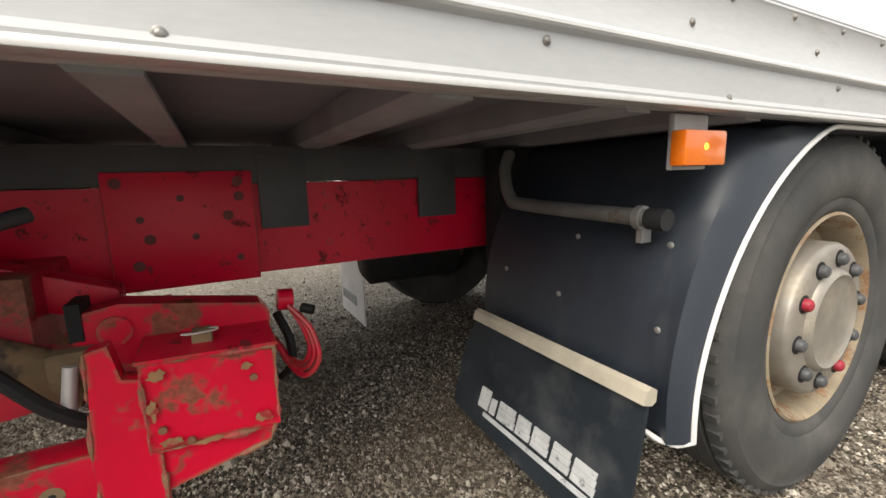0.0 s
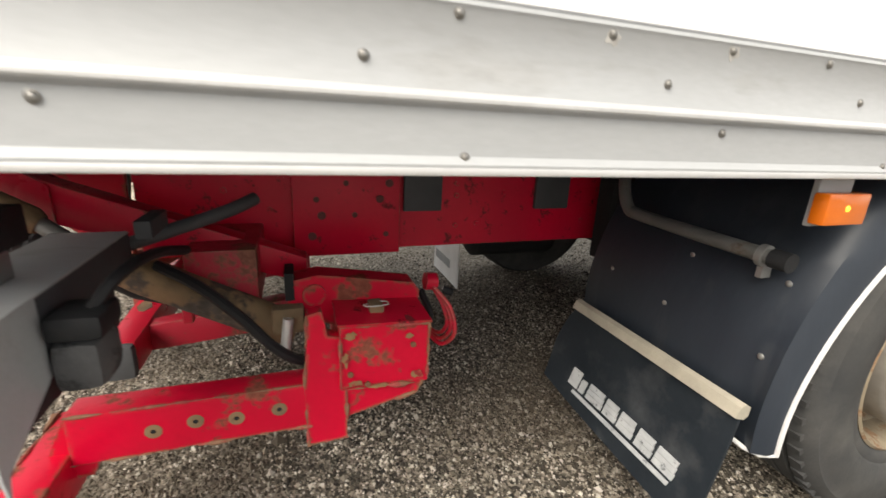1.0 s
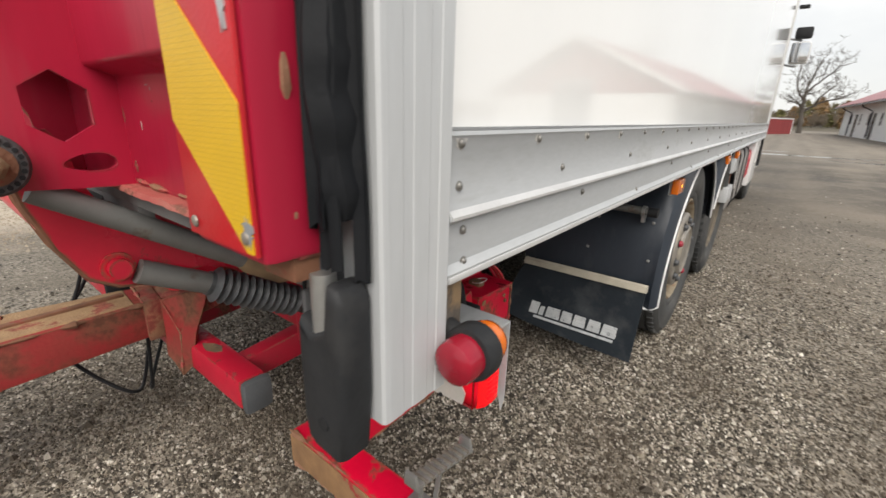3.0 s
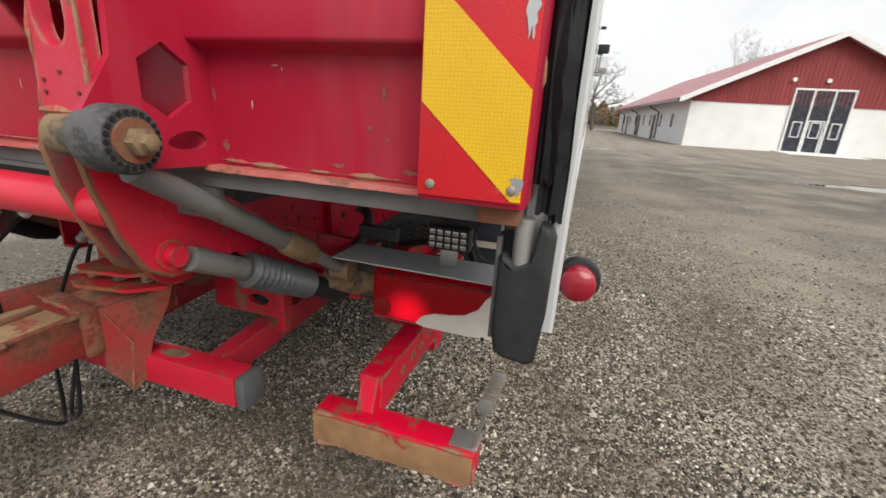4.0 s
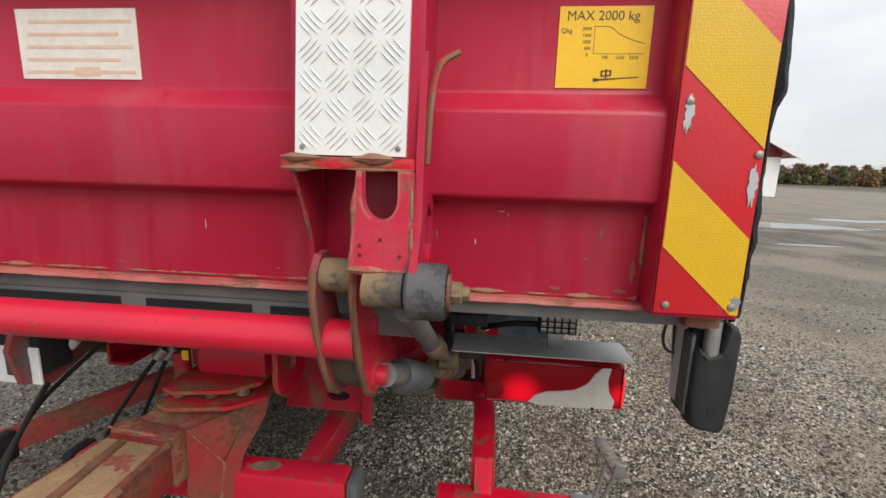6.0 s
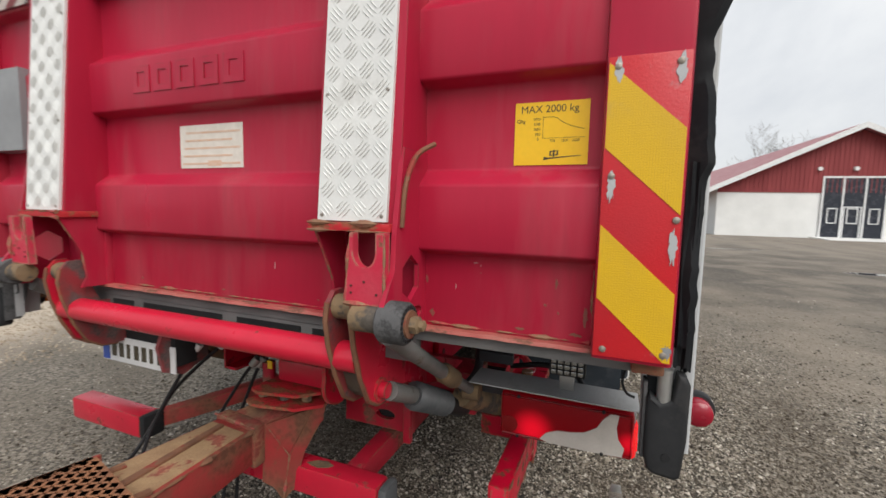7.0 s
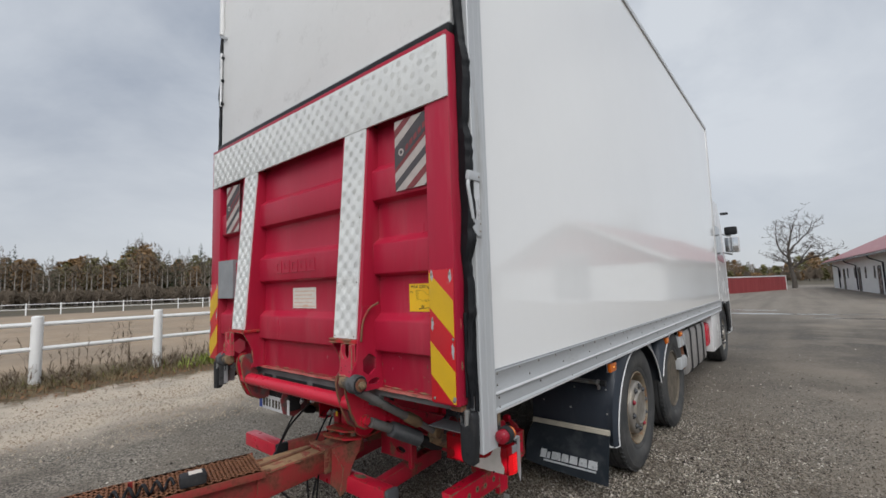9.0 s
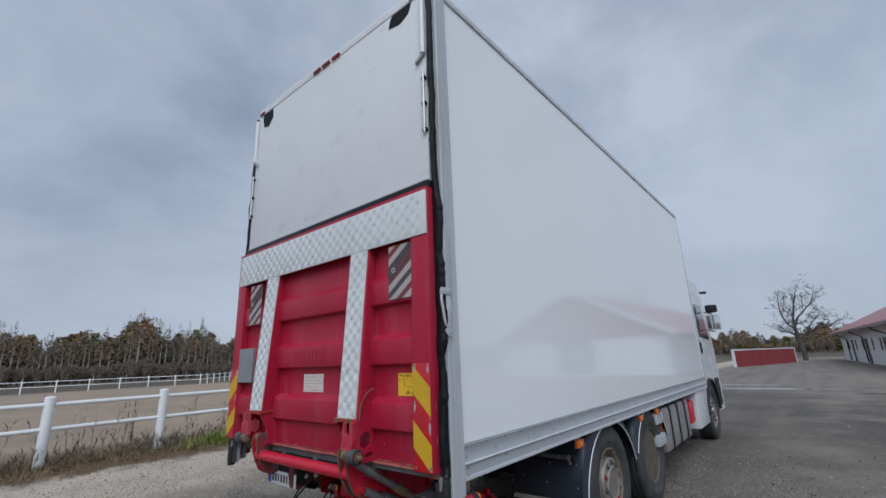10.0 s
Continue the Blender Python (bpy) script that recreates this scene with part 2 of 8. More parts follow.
M_TYRE = surface("dusty_tyre_rubber", (0.045, 0.047, 0.049), (0.072, 0.071, 0.069), 6, 0.75, 0.08, bump=0.15, grain=120,
                 dirt=(0.20, 0.19, 0.175), dirt_scale=5, dirt_from=0.48, dirt_to=0.8, dirt_amount=0.5)
M_GUARD = surface("black_plastic_guard", (0.015, 0.021, 0.031), (0.028, 0.036, 0.049), 5, 0.48, 0.1, bump=0.06, grain=90,
                  dirt=(0.12, 0.125, 0.135), dirt_scale=9, dirt_from=0.54, dirt_to=0.80, dirt_amount=0.5, stretch=(1, 1, 0.22))
M_FLAP = surface("black_rubber_flap", (0.013, 0.018, 0.024), (0.028, 0.035, 0.043), 5, 0.5, 0.1, bump=0.1, grain=70,
                 dirt=(0.15, 0.155, 0.16), dirt_scale=9, dirt_from=0.54, dirt_to=0.85, dirt_amount=0.45)
M_TRIM = surface("white_edge_piping", (0.74, 0.74, 0.74), rough=0.4, bump=0.03)
M_BAR = surface("dusty_cream_bar", (0.46, 0.42, 0.34), (0.36, 0.33, 0.27), 18, 0.6, 0.1, bump=0.15, grain=140)
M_PRINT = surface("worn_white_print", (0.60, 0.62, 0.63), (0.42, 0.44, 0.46), 22, 0.6, 0.1, bump=0.05,
                  dirt=(0.10, 0.11, 0.12), dirt_scale=40, dirt_from=0.62, dirt_to=0.7, dirt_amount=0.7)
M_RIM = surface("dusty_wheel_hub", (0.33, 0.305, 0.27), (0.24, 0.22, 0.195), 14, 0.42, 0.1, metal=0.45, bump=0.1, grain=120,
                dirt=(0.42, 0.36, 0.26), dirt_scale=10, dirt_from=0.5, dirt_to=0.7, dirt_amount=0.45)
# muddy rim tone, darkened to hold the shade inside the deep dish
M_DISH = surface("muddy_rim_shade_dark", (0.13, 0.105, 0.075), (0.085, 0.072, 0.055), 13, 0.8, 0.1, bump=0.4, grain=60)
M_RIM_DIRT = surface("mud_splashed_rim", (0.29, 0.235, 0.16), (0.19, 0.155, 0.11), 13, 0.75, 0.1, bump=0.5, grain=60,
                     dirt=(0.26, 0.13, 0.06), dirt_scale=16, dirt_from=0.50, dirt_to=0.60, dirt_amount=0.8)
M_NUT = surface("plastic_nut_cap", (0.045, 0.05, 0.055), (0.08, 0.08, 0.085), 30, 0.5, 0.1, bump=0.05)
M_NUT_RED = surface("red_nut_cap", (0.33, 0.02, 0.04), rough=0.5, bump=0.05)
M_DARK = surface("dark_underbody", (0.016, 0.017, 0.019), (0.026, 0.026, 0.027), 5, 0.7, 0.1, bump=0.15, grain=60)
M_GREYSUB = surface("grey_subframe_paint", (0.085, 0.088, 0.096), (0.06, 0.062, 0.068), 5, 0.55, 0.1, bump=0.12, grain=80)
M_CROSS = surface("grey_cross_bearer", (0.33, 0.335, 0.365), (0.26, 0.265, 0.29), 7, 0.6, 0.1, bump=0.12, grain=70)
M_LENS_RED = surface("red_lamp_lens", (0.22, 0.001, 0.004), (0.16, 0.001, 0.003), 20, 0.2, 0.03, bump=0.03, grain=200)
M_LENS_LIT = lamp_glow("lit_red_lamp_lens", (1.0, 0.006, 0.012), 0.95, 0.2, (0.25, 0.001, 0.003))
M_LENS_END = lamp_glow("glowing_lamp_end", (1.0, 0.008, 0.014), 0.55, 0.25, (0.25, 0.001, 0.003))
M_LENS_WHITE = surface("clear_lamp_lens", (0.58, 0.54, 0.50), (0.50, 0.47, 0.43), 20, 0.18, 0.04, bump=0.08, grain=180, coat=0.3)
M_LENS_ORANGE = surface("orange_lamp_lens", (0.72, 0.16, 0.01), (0.62, 0.13, 0.01), 20, 0.15, 0.03, bump=0.1, grain=180, coat=0.4)
M_GLOW_ORANGE = lamp_glow("lit_orange_bulb", (1.0, 0.42, 0.04), 1.6)
M_LENS_OLD = surface("faded_crimson_lens", (0.30, 0.006, 0.022), (0.23, 0.006, 0.018), 25, 0.22, 0.06, bump=0.05, coat=0.2)
M_LED = surface("led_reflector", (0.35, 0.36, 0.36), rough=0.25, rvar=0.05, metal=0.8, bump=0.05)
M_YELLOW = surface("yellow_reflective_film", (0.72, 0.44, 0.01), (0.62, 0.38, 0.015), 7, 0.35, 0.08, bump=0.14, grain=420,
                   dirt=(0.52, 0.42, 0.22), dirt_scale=8, dirt_from=0.6, dirt_to=0.85, dirt_amount=0.5)
M_REDFILM = surface("red_reflective_film", (0.55, 0.014, 0.022), (0.47, 0.014, 0.024), 7, 0.35, 0.08, bump=0.12, grain=260,
                    dirt=(0.46, 0.40, 0.40), dirt_scale=9, dirt_from=0.64, dirt_to=0.72, dirt_amount=0.6)


def honeycomb(m, scale, tone):
    """Reflective film: small cells with darker seams, embossed."""
    n, l = m.node_tree.nodes, m.node_tree.links
    bsdf = n["Principled BSDF"]
    co = n.new("ShaderNodeTexCoord")
    cell = n.new("ShaderNodeTexVoronoi")
    cell.feature, cell.inputs["Scale"].default_value, cell.inputs["Randomness"].default_value = "DISTANCE_TO_EDGE", scale, 0.12
    l.new(co.outputs["Object"], cell.inputs["Vector"])
    seam = n.new("ShaderNodeMapRange")
    for key, v in (("From Min", 0.02), ("From Max", 0.12), ("To Min", 0.55), ("To Max", 0.0)):
        seam.inputs[key].default_value = v
    l.new(cell.outputs["Distance"], seam.inputs["Value"])
    mx = n.new("ShaderNodeMix")
    mx.data_type = "RGBA"
    mx.inputs["B"].default_value = (*tone, 1)
    l.new(seam.outputs["Result"], mx.inputs["Factor"])
    l.new(bsdf.inputs["Base Color"].links[0].from_socket, mx.inputs["A"])
    l.new(mx.outputs["Result"], bsdf.inputs["Base Color"])


honeycomb(M_YELLOW, 210.0, (0.42, 0.24, 0.01))
M_STICKER = surface("yellow_sticker", (0.86, 0.52, 0.012), (0.80, 0.48, 0.012), 5, 0.4, 0.05, bump=0.02)
M_INK = surface("black_ink", (0.05, 0.04, 0.02), rough=0.5, bump=0.0)
M_PAPER = surface("faded_paper_label", (0.72, 0.68, 0.62), (0.62, 0.58, 0.52), 30, 0.6, 0.08, bump=0.08)
M_FADED = surface("faded_orange_print", (0.62, 0.40, 0.28), (0.66, 0.52, 0.42), 40, 0.6, 0.08, bump=0.02)
M_TREAD = surface("white_grey_tread_plate", (0.74, 0.75, 0.73), (0.66, 0.67, 0.66), 7, 0.42, 0.08, metal=0.05, bump=0.08, grain=150,
                  dirt=(0.36, 0.34, 0.30), dirt_scale=10, dirt_from=0.60, dirt_to=0.8, dirt_amount=0.35)
M_GREYPLATE = surface("plain_grey_label", (0.27, 0.28, 0.29), (0.22, 0.23, 0.24), 9, 0.5, 0.08, bump=0.04)
M_FLAGPALE = surface("dirty_white_flag_cloth", (0.50, 0.45, 0.42), (0.40, 0.35, 0.33), 15, 0.8, 0.08, bump=0.2)
M_FLAGRED = surface("faded_red_flag_cloth", (0.22, 0.05, 0.055), (0.17, 0.045, 0.05), 15, 0.8, 0.08, bump=0.2)
M_FLAGDARK = surface("charcoal_flag_cloth", (0.06, 0.055, 0.06), (0.09, 0.08, 0.085), 15, 0.8, 0.08, bump=0.2)
M_PLATE = surface("number_plate_white", (0.72, 0.73, 0.74), rough=0.4, bump=0.02)
M_PLATEBLUE = surface("number_plate_blue", (0.03, 0.08, 0.38), rough=0.4, bump=0.02)
M_GLASS = surface("dark_window_glass", (0.02, 0.024, 0.03), rough=0.06, rvar=0.02, bump=0.0, coat=0.5)
M_CAB = surface("white_cab_paint", (0.74, 0.74, 0.74), (0.68, 0.68, 0.68), 3, 0.25, 0.05, bump=0.02, coat=0.3)
M_TANK = surface("ribbed_tank_aluminium", (0.44, 0.42, 0.41), (0.34, 0.33, 0.32), 6, 0.42, 0.08, metal=0.5, bump=0.1, grain=120)
M_HOSE = surface("black_hose", (0.022, 0.022, 0.024), rough=0.45, bump=0.1)
M_CYL = surface("grey_hydraulic_tube", (0.20, 0.20, 0.195), (0.14, 0.14, 0.135), 10, 0.5, 0.1, metal=0.2, bump=0.12, grain=110,
                dirt=(0.14, 0.09, 0.05), dirt_scale=12, dirt_from=0.6, dirt_to=0.7, dirt_amount=0.6)

M_SILL = surface("scuffed_grey_sill", (0.15, 0.145, 0.145), (0.10, 0.10, 0.10), 8, 0.65, 0.1, bump=0.15, grain=90)
M_NECK = surface("sun_bleached_red_paint", (0.52, 0.024, 0.058), (0.50, 0.050, 0.080), 16, 0.5, 0.1, bump=0.2, grain=120,
                 dirt=(0.24, 0.12, 0.07), dirt_scale=26, dirt_from=0.60, dirt_to=0.68, dirt_amount=0.85, edge=0.009, edge_color=(0.34, 0.20, 0.14), edge_from=0.42)
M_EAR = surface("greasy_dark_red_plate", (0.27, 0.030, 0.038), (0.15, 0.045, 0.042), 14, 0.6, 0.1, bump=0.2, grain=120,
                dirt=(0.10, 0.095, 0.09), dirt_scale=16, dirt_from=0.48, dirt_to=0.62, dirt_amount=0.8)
M_GREASE = surface("greasy_dark_steel", (0.060, 0.052, 0.044), (0.10, 0.075, 0.055), 22, 0.5, 0.15, bump=0.3, grain=120,
                   dirt=(0.20, 0.12, 0.08), dirt_scale=20, dirt_from=0.60, dirt_to=0.68, dirt_amount=0.7)
M_TANWEAR = surface("bare_rusty_edge", (0.27, 0.15, 0.085), (0.20, 0.085, 0.05), 30, 0.75, 0.1, bump=0.4, grain=200,
                    dirt=(0.46, 0.07, 0.07), dirt_scale=22, dirt_from=0.52, dirt_to=0.60, dirt_amount=0.9)
M_MIRROR = surface("mirror_glass", (0.80, 0.82, 0.84), rough=0.05, rvar=0.02, metal=1.0, bump=0.0)
M_ROLLER = surface("dusty_grey_rubber", (0.085, 0.085, 0.088), (0.12, 0.12, 0.122), 14, 0.75, 0.08, bump=0.2, grain=120,
                   dirt=(0.05, 0.05, 0.052), dirt_scale=20, dirt_from=0.5, dirt_to=0.62, dirt_amount=0.7)
M_STAIN = surface("rust_stained_red", (0.26, 0.065, 0.055), (0.20, 0.08, 0.05), 40, 0.6, 0.1, bump=0.2, grain=200)
M_HALO = surface("dirt_round_rivet", (0.40, 0.385, 0.36), (0.45, 0.44, 0.42), 120, 0.6, 0.1, bump=0.0)
dull(0.30, M_ALU)
dull(0.16, M_RUBBER, M_SEAL, M_DARK, M_HOSE, M_ROLLER)
dull(0.22, M_FLAP, M_TYRE, M_GREYSUB)
dull(0.28, M_NECK, M_RED, M_RED_WORN, M_RED_CHASSIS, M_RED_RUSTY, M_DRAW)

# ---- building blocks ----
ORIG = {}
C = -1.285
MIR = lambda x: 2 * C - x


def thing(name, loc, label, category, group="", kind=""):
    ob = tagged(new(name), label, category, group, kind)
    ob.location = loc
    ORIG[ob] = Vector(loc)
    return ob


def finish(me, mat, angle=38):
    me.materials.append(mat)
    # broad flats keep their own normal; rounds and small bevels are smooth
    area = np.empty(len(me.polygons))
    me.polygons.foreach_get("area", area)
    me.polygons.foreach_set("use_smooth", (area <= 6.0 * np.median(area)).tolist())
    me.set_sharp_from_angle(angle=radians(angle))
    me.update()


def part(name, bm, mat, parent, label=""):
    o = ORIG[parent]
    bmesh.ops.recalc_face_normals(bm, faces=bm.faces)
    bmesh.ops.translate(bm, verts=bm.verts, vec=-o)
    me = bpy.data.meshes.new(name)
    bm.to_mesh(me)
    bm.free()
    finish(me, mat)
    ob = tagged(new(name, me), label)
    ob.parent = parent
    ORIG[ob] = o
    return ob


def piece(name, me, parent, place):
    """One more object on a shared mesh; place is a world matrix."""
    ob = new(name, me)
    ob.parent = parent
    ob.matrix_basis = Matrix.Translation(-ORIG[parent]) @ place
    return ob


def mesh_of(bm, name, mat, angle=38):
    bmesh.ops.recalc_face_normals(bm, faces=bm.faces)
    me = bpy.data.meshes.new(name)
    bm.to_mesh(me)
    bm.free()
    finish(me, mat, angle)
    return me


def hexa(bm, p, b=0.0):
    """Eight corners: bottom ring of four, then top ring."""
    v = [bm.verts.new(q) for q in p]
    f = [bm.faces.new([v[i] for i in q]) for q in ((3, 2, 1, 0), (4, 5, 6, 7), (0, 1, 5, 4), (1, 2, 6, 5), (2, 3, 7, 6), (3, 0, 4, 7))]
    if b:
        edges = list({e for q in f for e in q.edges})
        bmesh.ops.bevel(bm, geom=edges, offset=b, segments=2, profile=0.6, affect="EDGES")
    return bm


def box(bm, x0, x1, y0, y1, z0, z1, b=0.0):
    return hexa(bm, [(x0, y0, z0), (x1, y0, z0), (x1, y1, z0), (x0, y1, z0), (x0, y0, z1), (x1, y0, z1), (x1, y1, z1), (x0, y1, z1)], b)


def boxed(*a, **k):
    return box(bmesh.new(), *a, **k)


def prism(bm, pts, axis, a0, a1, holes=(), b=0.0):
    """A flat outline with holes, drawn in the plane across axis, given thickness from a0 to a1."""
    def at(u, v, a):
        return {"x": (a, u, v), "y": (u, a, v), "z": (u, v, a)}[axis]
    edges = []
    rings = [pts, *holes]
    for ring in rings:
        vs = [bm.verts.new(at(u, v, a0)) for u, v in ring]
        edges += [bm.edges.new((vs[i], vs[(i + 1) % len(vs)])) for i in range(len(vs))]
    got = bmesh.ops.triangle_fill(bm, use_beauty=True, use_dissolve=False, edges=edges)
    faces = [g for g in got["geom"] if isinstance(g, bmesh.types.BMFace)]
    ext = bmesh.ops.extrude_face_region(bm, geom=faces)
    top = [g for g in ext["geom"] if isinstance(g, bmesh.types.BMVert)]
    d = Vector(at(0, 0, a1)) - Vector(at(0, 0, a0))
    bmesh.ops.translate(bm, verts=top, vec=d)
    return bm


def ring_frame(d):
    d = Vector(d).normalized()
    up = Vector((0, 0, 1)) if abs(d.z) < 0.9 else Vector((1, 0, 0))
    a = d.cross(up).normalized()
    return a, d.cross(a).normalized()


def sweep(bm, pts, r, n=10, cap=True):
    """A round bar along points; r: one radius, or one for each point."""
    pts = [Vector(p) for p in pts]
    rr = r if isinstance(r, (list, tuple)) else [r] * len(pts)
    rings = []
    a = None
    for i, p in enumerate(pts):
        d = (pts[min(i + 1, len(pts) - 1)] - pts[max(i - 1, 0)]).normalized()
        if a is None:
            a, c = ring_frame(d)
        else:
            a = (a - d * a.dot(d)).normalized()
            c = d.cross(a)
        rings.append([bm.verts.new(p + (a * math.cos(k * math.tau / n) + c * math.sin(k * math.tau / n)) * rr[i]) for k in range(n)])
    for q, s in zip(rings, rings[1:]):
        for k in range(n):
            bm.faces.new((q[k], q[(k + 1) % n], s[(k + 1) % n], s[k]))
    if cap:
        bm.faces.new(rings[0][::-1])
        bm.faces.new(rings[-1])
    return bm


def rod(p0, p1, r, n=20, bm=None):
    return sweep(bm or bmesh.new(), [p0, p1], r, n)


def lathe(bm, prof, centre, axis="x", n=48, sign=1, closed=False):
    """prof: (radius, distance along the axis)."""
    c = Vector(centre)
    rings = []
    for r, u in prof:
        ring = []
        for k in range(n):
            s, q = math.cos(k * math.tau / n) * r, math.sin(k * math.tau / n) * r
            ring.append(bm.verts.new(c + Vector({"x": (u * sign, s, q), "y": (s, u * sign, q), "z": (s, q, u * sign)}[axis])))
        rings.append(ring)
    pairs = list(zip(rings, rings[1:])) + ([(rings[-1], rings[0])] if closed else [])
    for q, s in pairs:
        for k in range(n):
            bm.faces.new((q[k], q[(k + 1) % n], s[(k + 1) % n], s[k]))
    if not closed:
        for ring in (rings[0], rings[-1]):
            bm.faces.new(ring)
    return bm


def bend(pts, steps=6):
    """A smooth line through points (Catmull-Rom)."""
    p = [Vector(q) for q in pts]
    p = [p[0] * 2 - p[1], *p, p[-1] * 2 - p[-2]]
    out = []
    for i in range(1, len(p) - 2):
        for k in range(steps):
            t = k / steps
            out.append(0.5 * ((2 * p[i]) + (p[i + 1] - p[i - 1]) * t + (2 * p[i - 1] - 5 * p[i] + 4 * p[i + 1] - p[i + 2]) * t * t
                              + (3 * p[i] - p[i - 1] - 3 * p[i + 1] + p[i + 2]) * t ** 3))
    return out + [p[-2]]


def clipped(poly, x0, x1, z0, z1):
    """A polygon cut to a rectangle."""
    for axis, lim, keep in ((0, x0, 1), (0, x1, -1), (1, z0, 1), (1, z1, -1)):
        out = []
        for i, a in enumerate(poly):
            b = poly[(i + 1) % len(poly)]
            ina, inb = (a[axis] - lim) * keep >= 0, (b[axis] - lim) * keep >= 0
            if ina:
                out.append(a)
            if ina != inb:
                t = (lim - a[axis]) / (b[axis] - a[axis])
                out.append((a[0] + (b[0] - a[0]) * t, a[1] + (b[1] - a[1]) * t))
        poly = out
        if len(poly) < 3:
            return []
    return poly


def writing(text, size, place, mat, parent, name="lettering"):
    """Readable words as a thin mesh; place is a world matrix (text runs along x, faces +z)."""
    cu = bpy.data.curves.new(name, "FONT")
    cu.body, cu.size, cu.extrude = text, size, 0.0004
    tmp = bpy.data.objects.new("tmp", cu)
    me = bpy.data.meshes.new_from_object(tmp)
    bpy.data.objects.remove(tmp)
    me.transform(Matrix.Translation(-ORIG[parent]) @ place)
    me.materials.clear()
    me.materials.append(mat)
    me.name = name
    ob = new(name, me)
    ob.parent = parent
    ORIG[ob] = ORIG[parent]
    return ob

def ragged_bar(x0, x1, y0, y1, z0, z1, amp, seed, step=0.012):
    """A bar whose outer edge is dented, bent and flaked."""
    bm = bmesh.new()
    n = max(2, int((x1 - x0) / step))
    rows = []
    for i in range(n + 1):
        x = x0 + (x1 - x0) * i / n
        a = amp * (noise.noise(Vector((seed, x * 9, 0))) + 0.6 * noise.noise(Vector((seed, x * 37, 2))))
        c = amp * noise.noise(Vector((seed, x * 21, 5)))
        rows.append([bm.verts.new(q) for q in ((x, y0 + a, z0 + 0.4 * c), (x, y1, z0), (x, y1, z1), (x, y0 + a * 0.6 + 0.002, z1 + c))])
    for p, q in zip(rows, rows[1:]):
        for k in range(4):
            bm.faces.new((p[k], p[(k + 1) % 4], q[(k + 1) % 4], q[k]))
    bm.faces.new(rows[0])
    bm.faces.new(rows[-1][::-1])
    return bm


def worn_edge(parent, pts, r, seed, mat=None):
    """Paint chipped to rust along an edge: an uneven bead of bare metal."""
    line = []
    pts = [Vector(q) for q in pts]
    for p, q in zip(pts, pts[1:]):
        n = max(2, int((q - p).length / 0.010))
        line += [p.lerp(q, k / n) for k in range(n)]
    line.append(pts[-1])
    rad = [r * min(2.4, max(0.04, 0.45 + 2.6 * noise.noise(Vector((seed, k * 0.17, 0))) + 0.9 * noise.noise(Vector((seed, k * 0.8, 4))))) for k in range(len(line))]
    return part("worn_edge", sweep(bmesh.new(), line, rad, 6), mat or M_TANWEAR, parent)


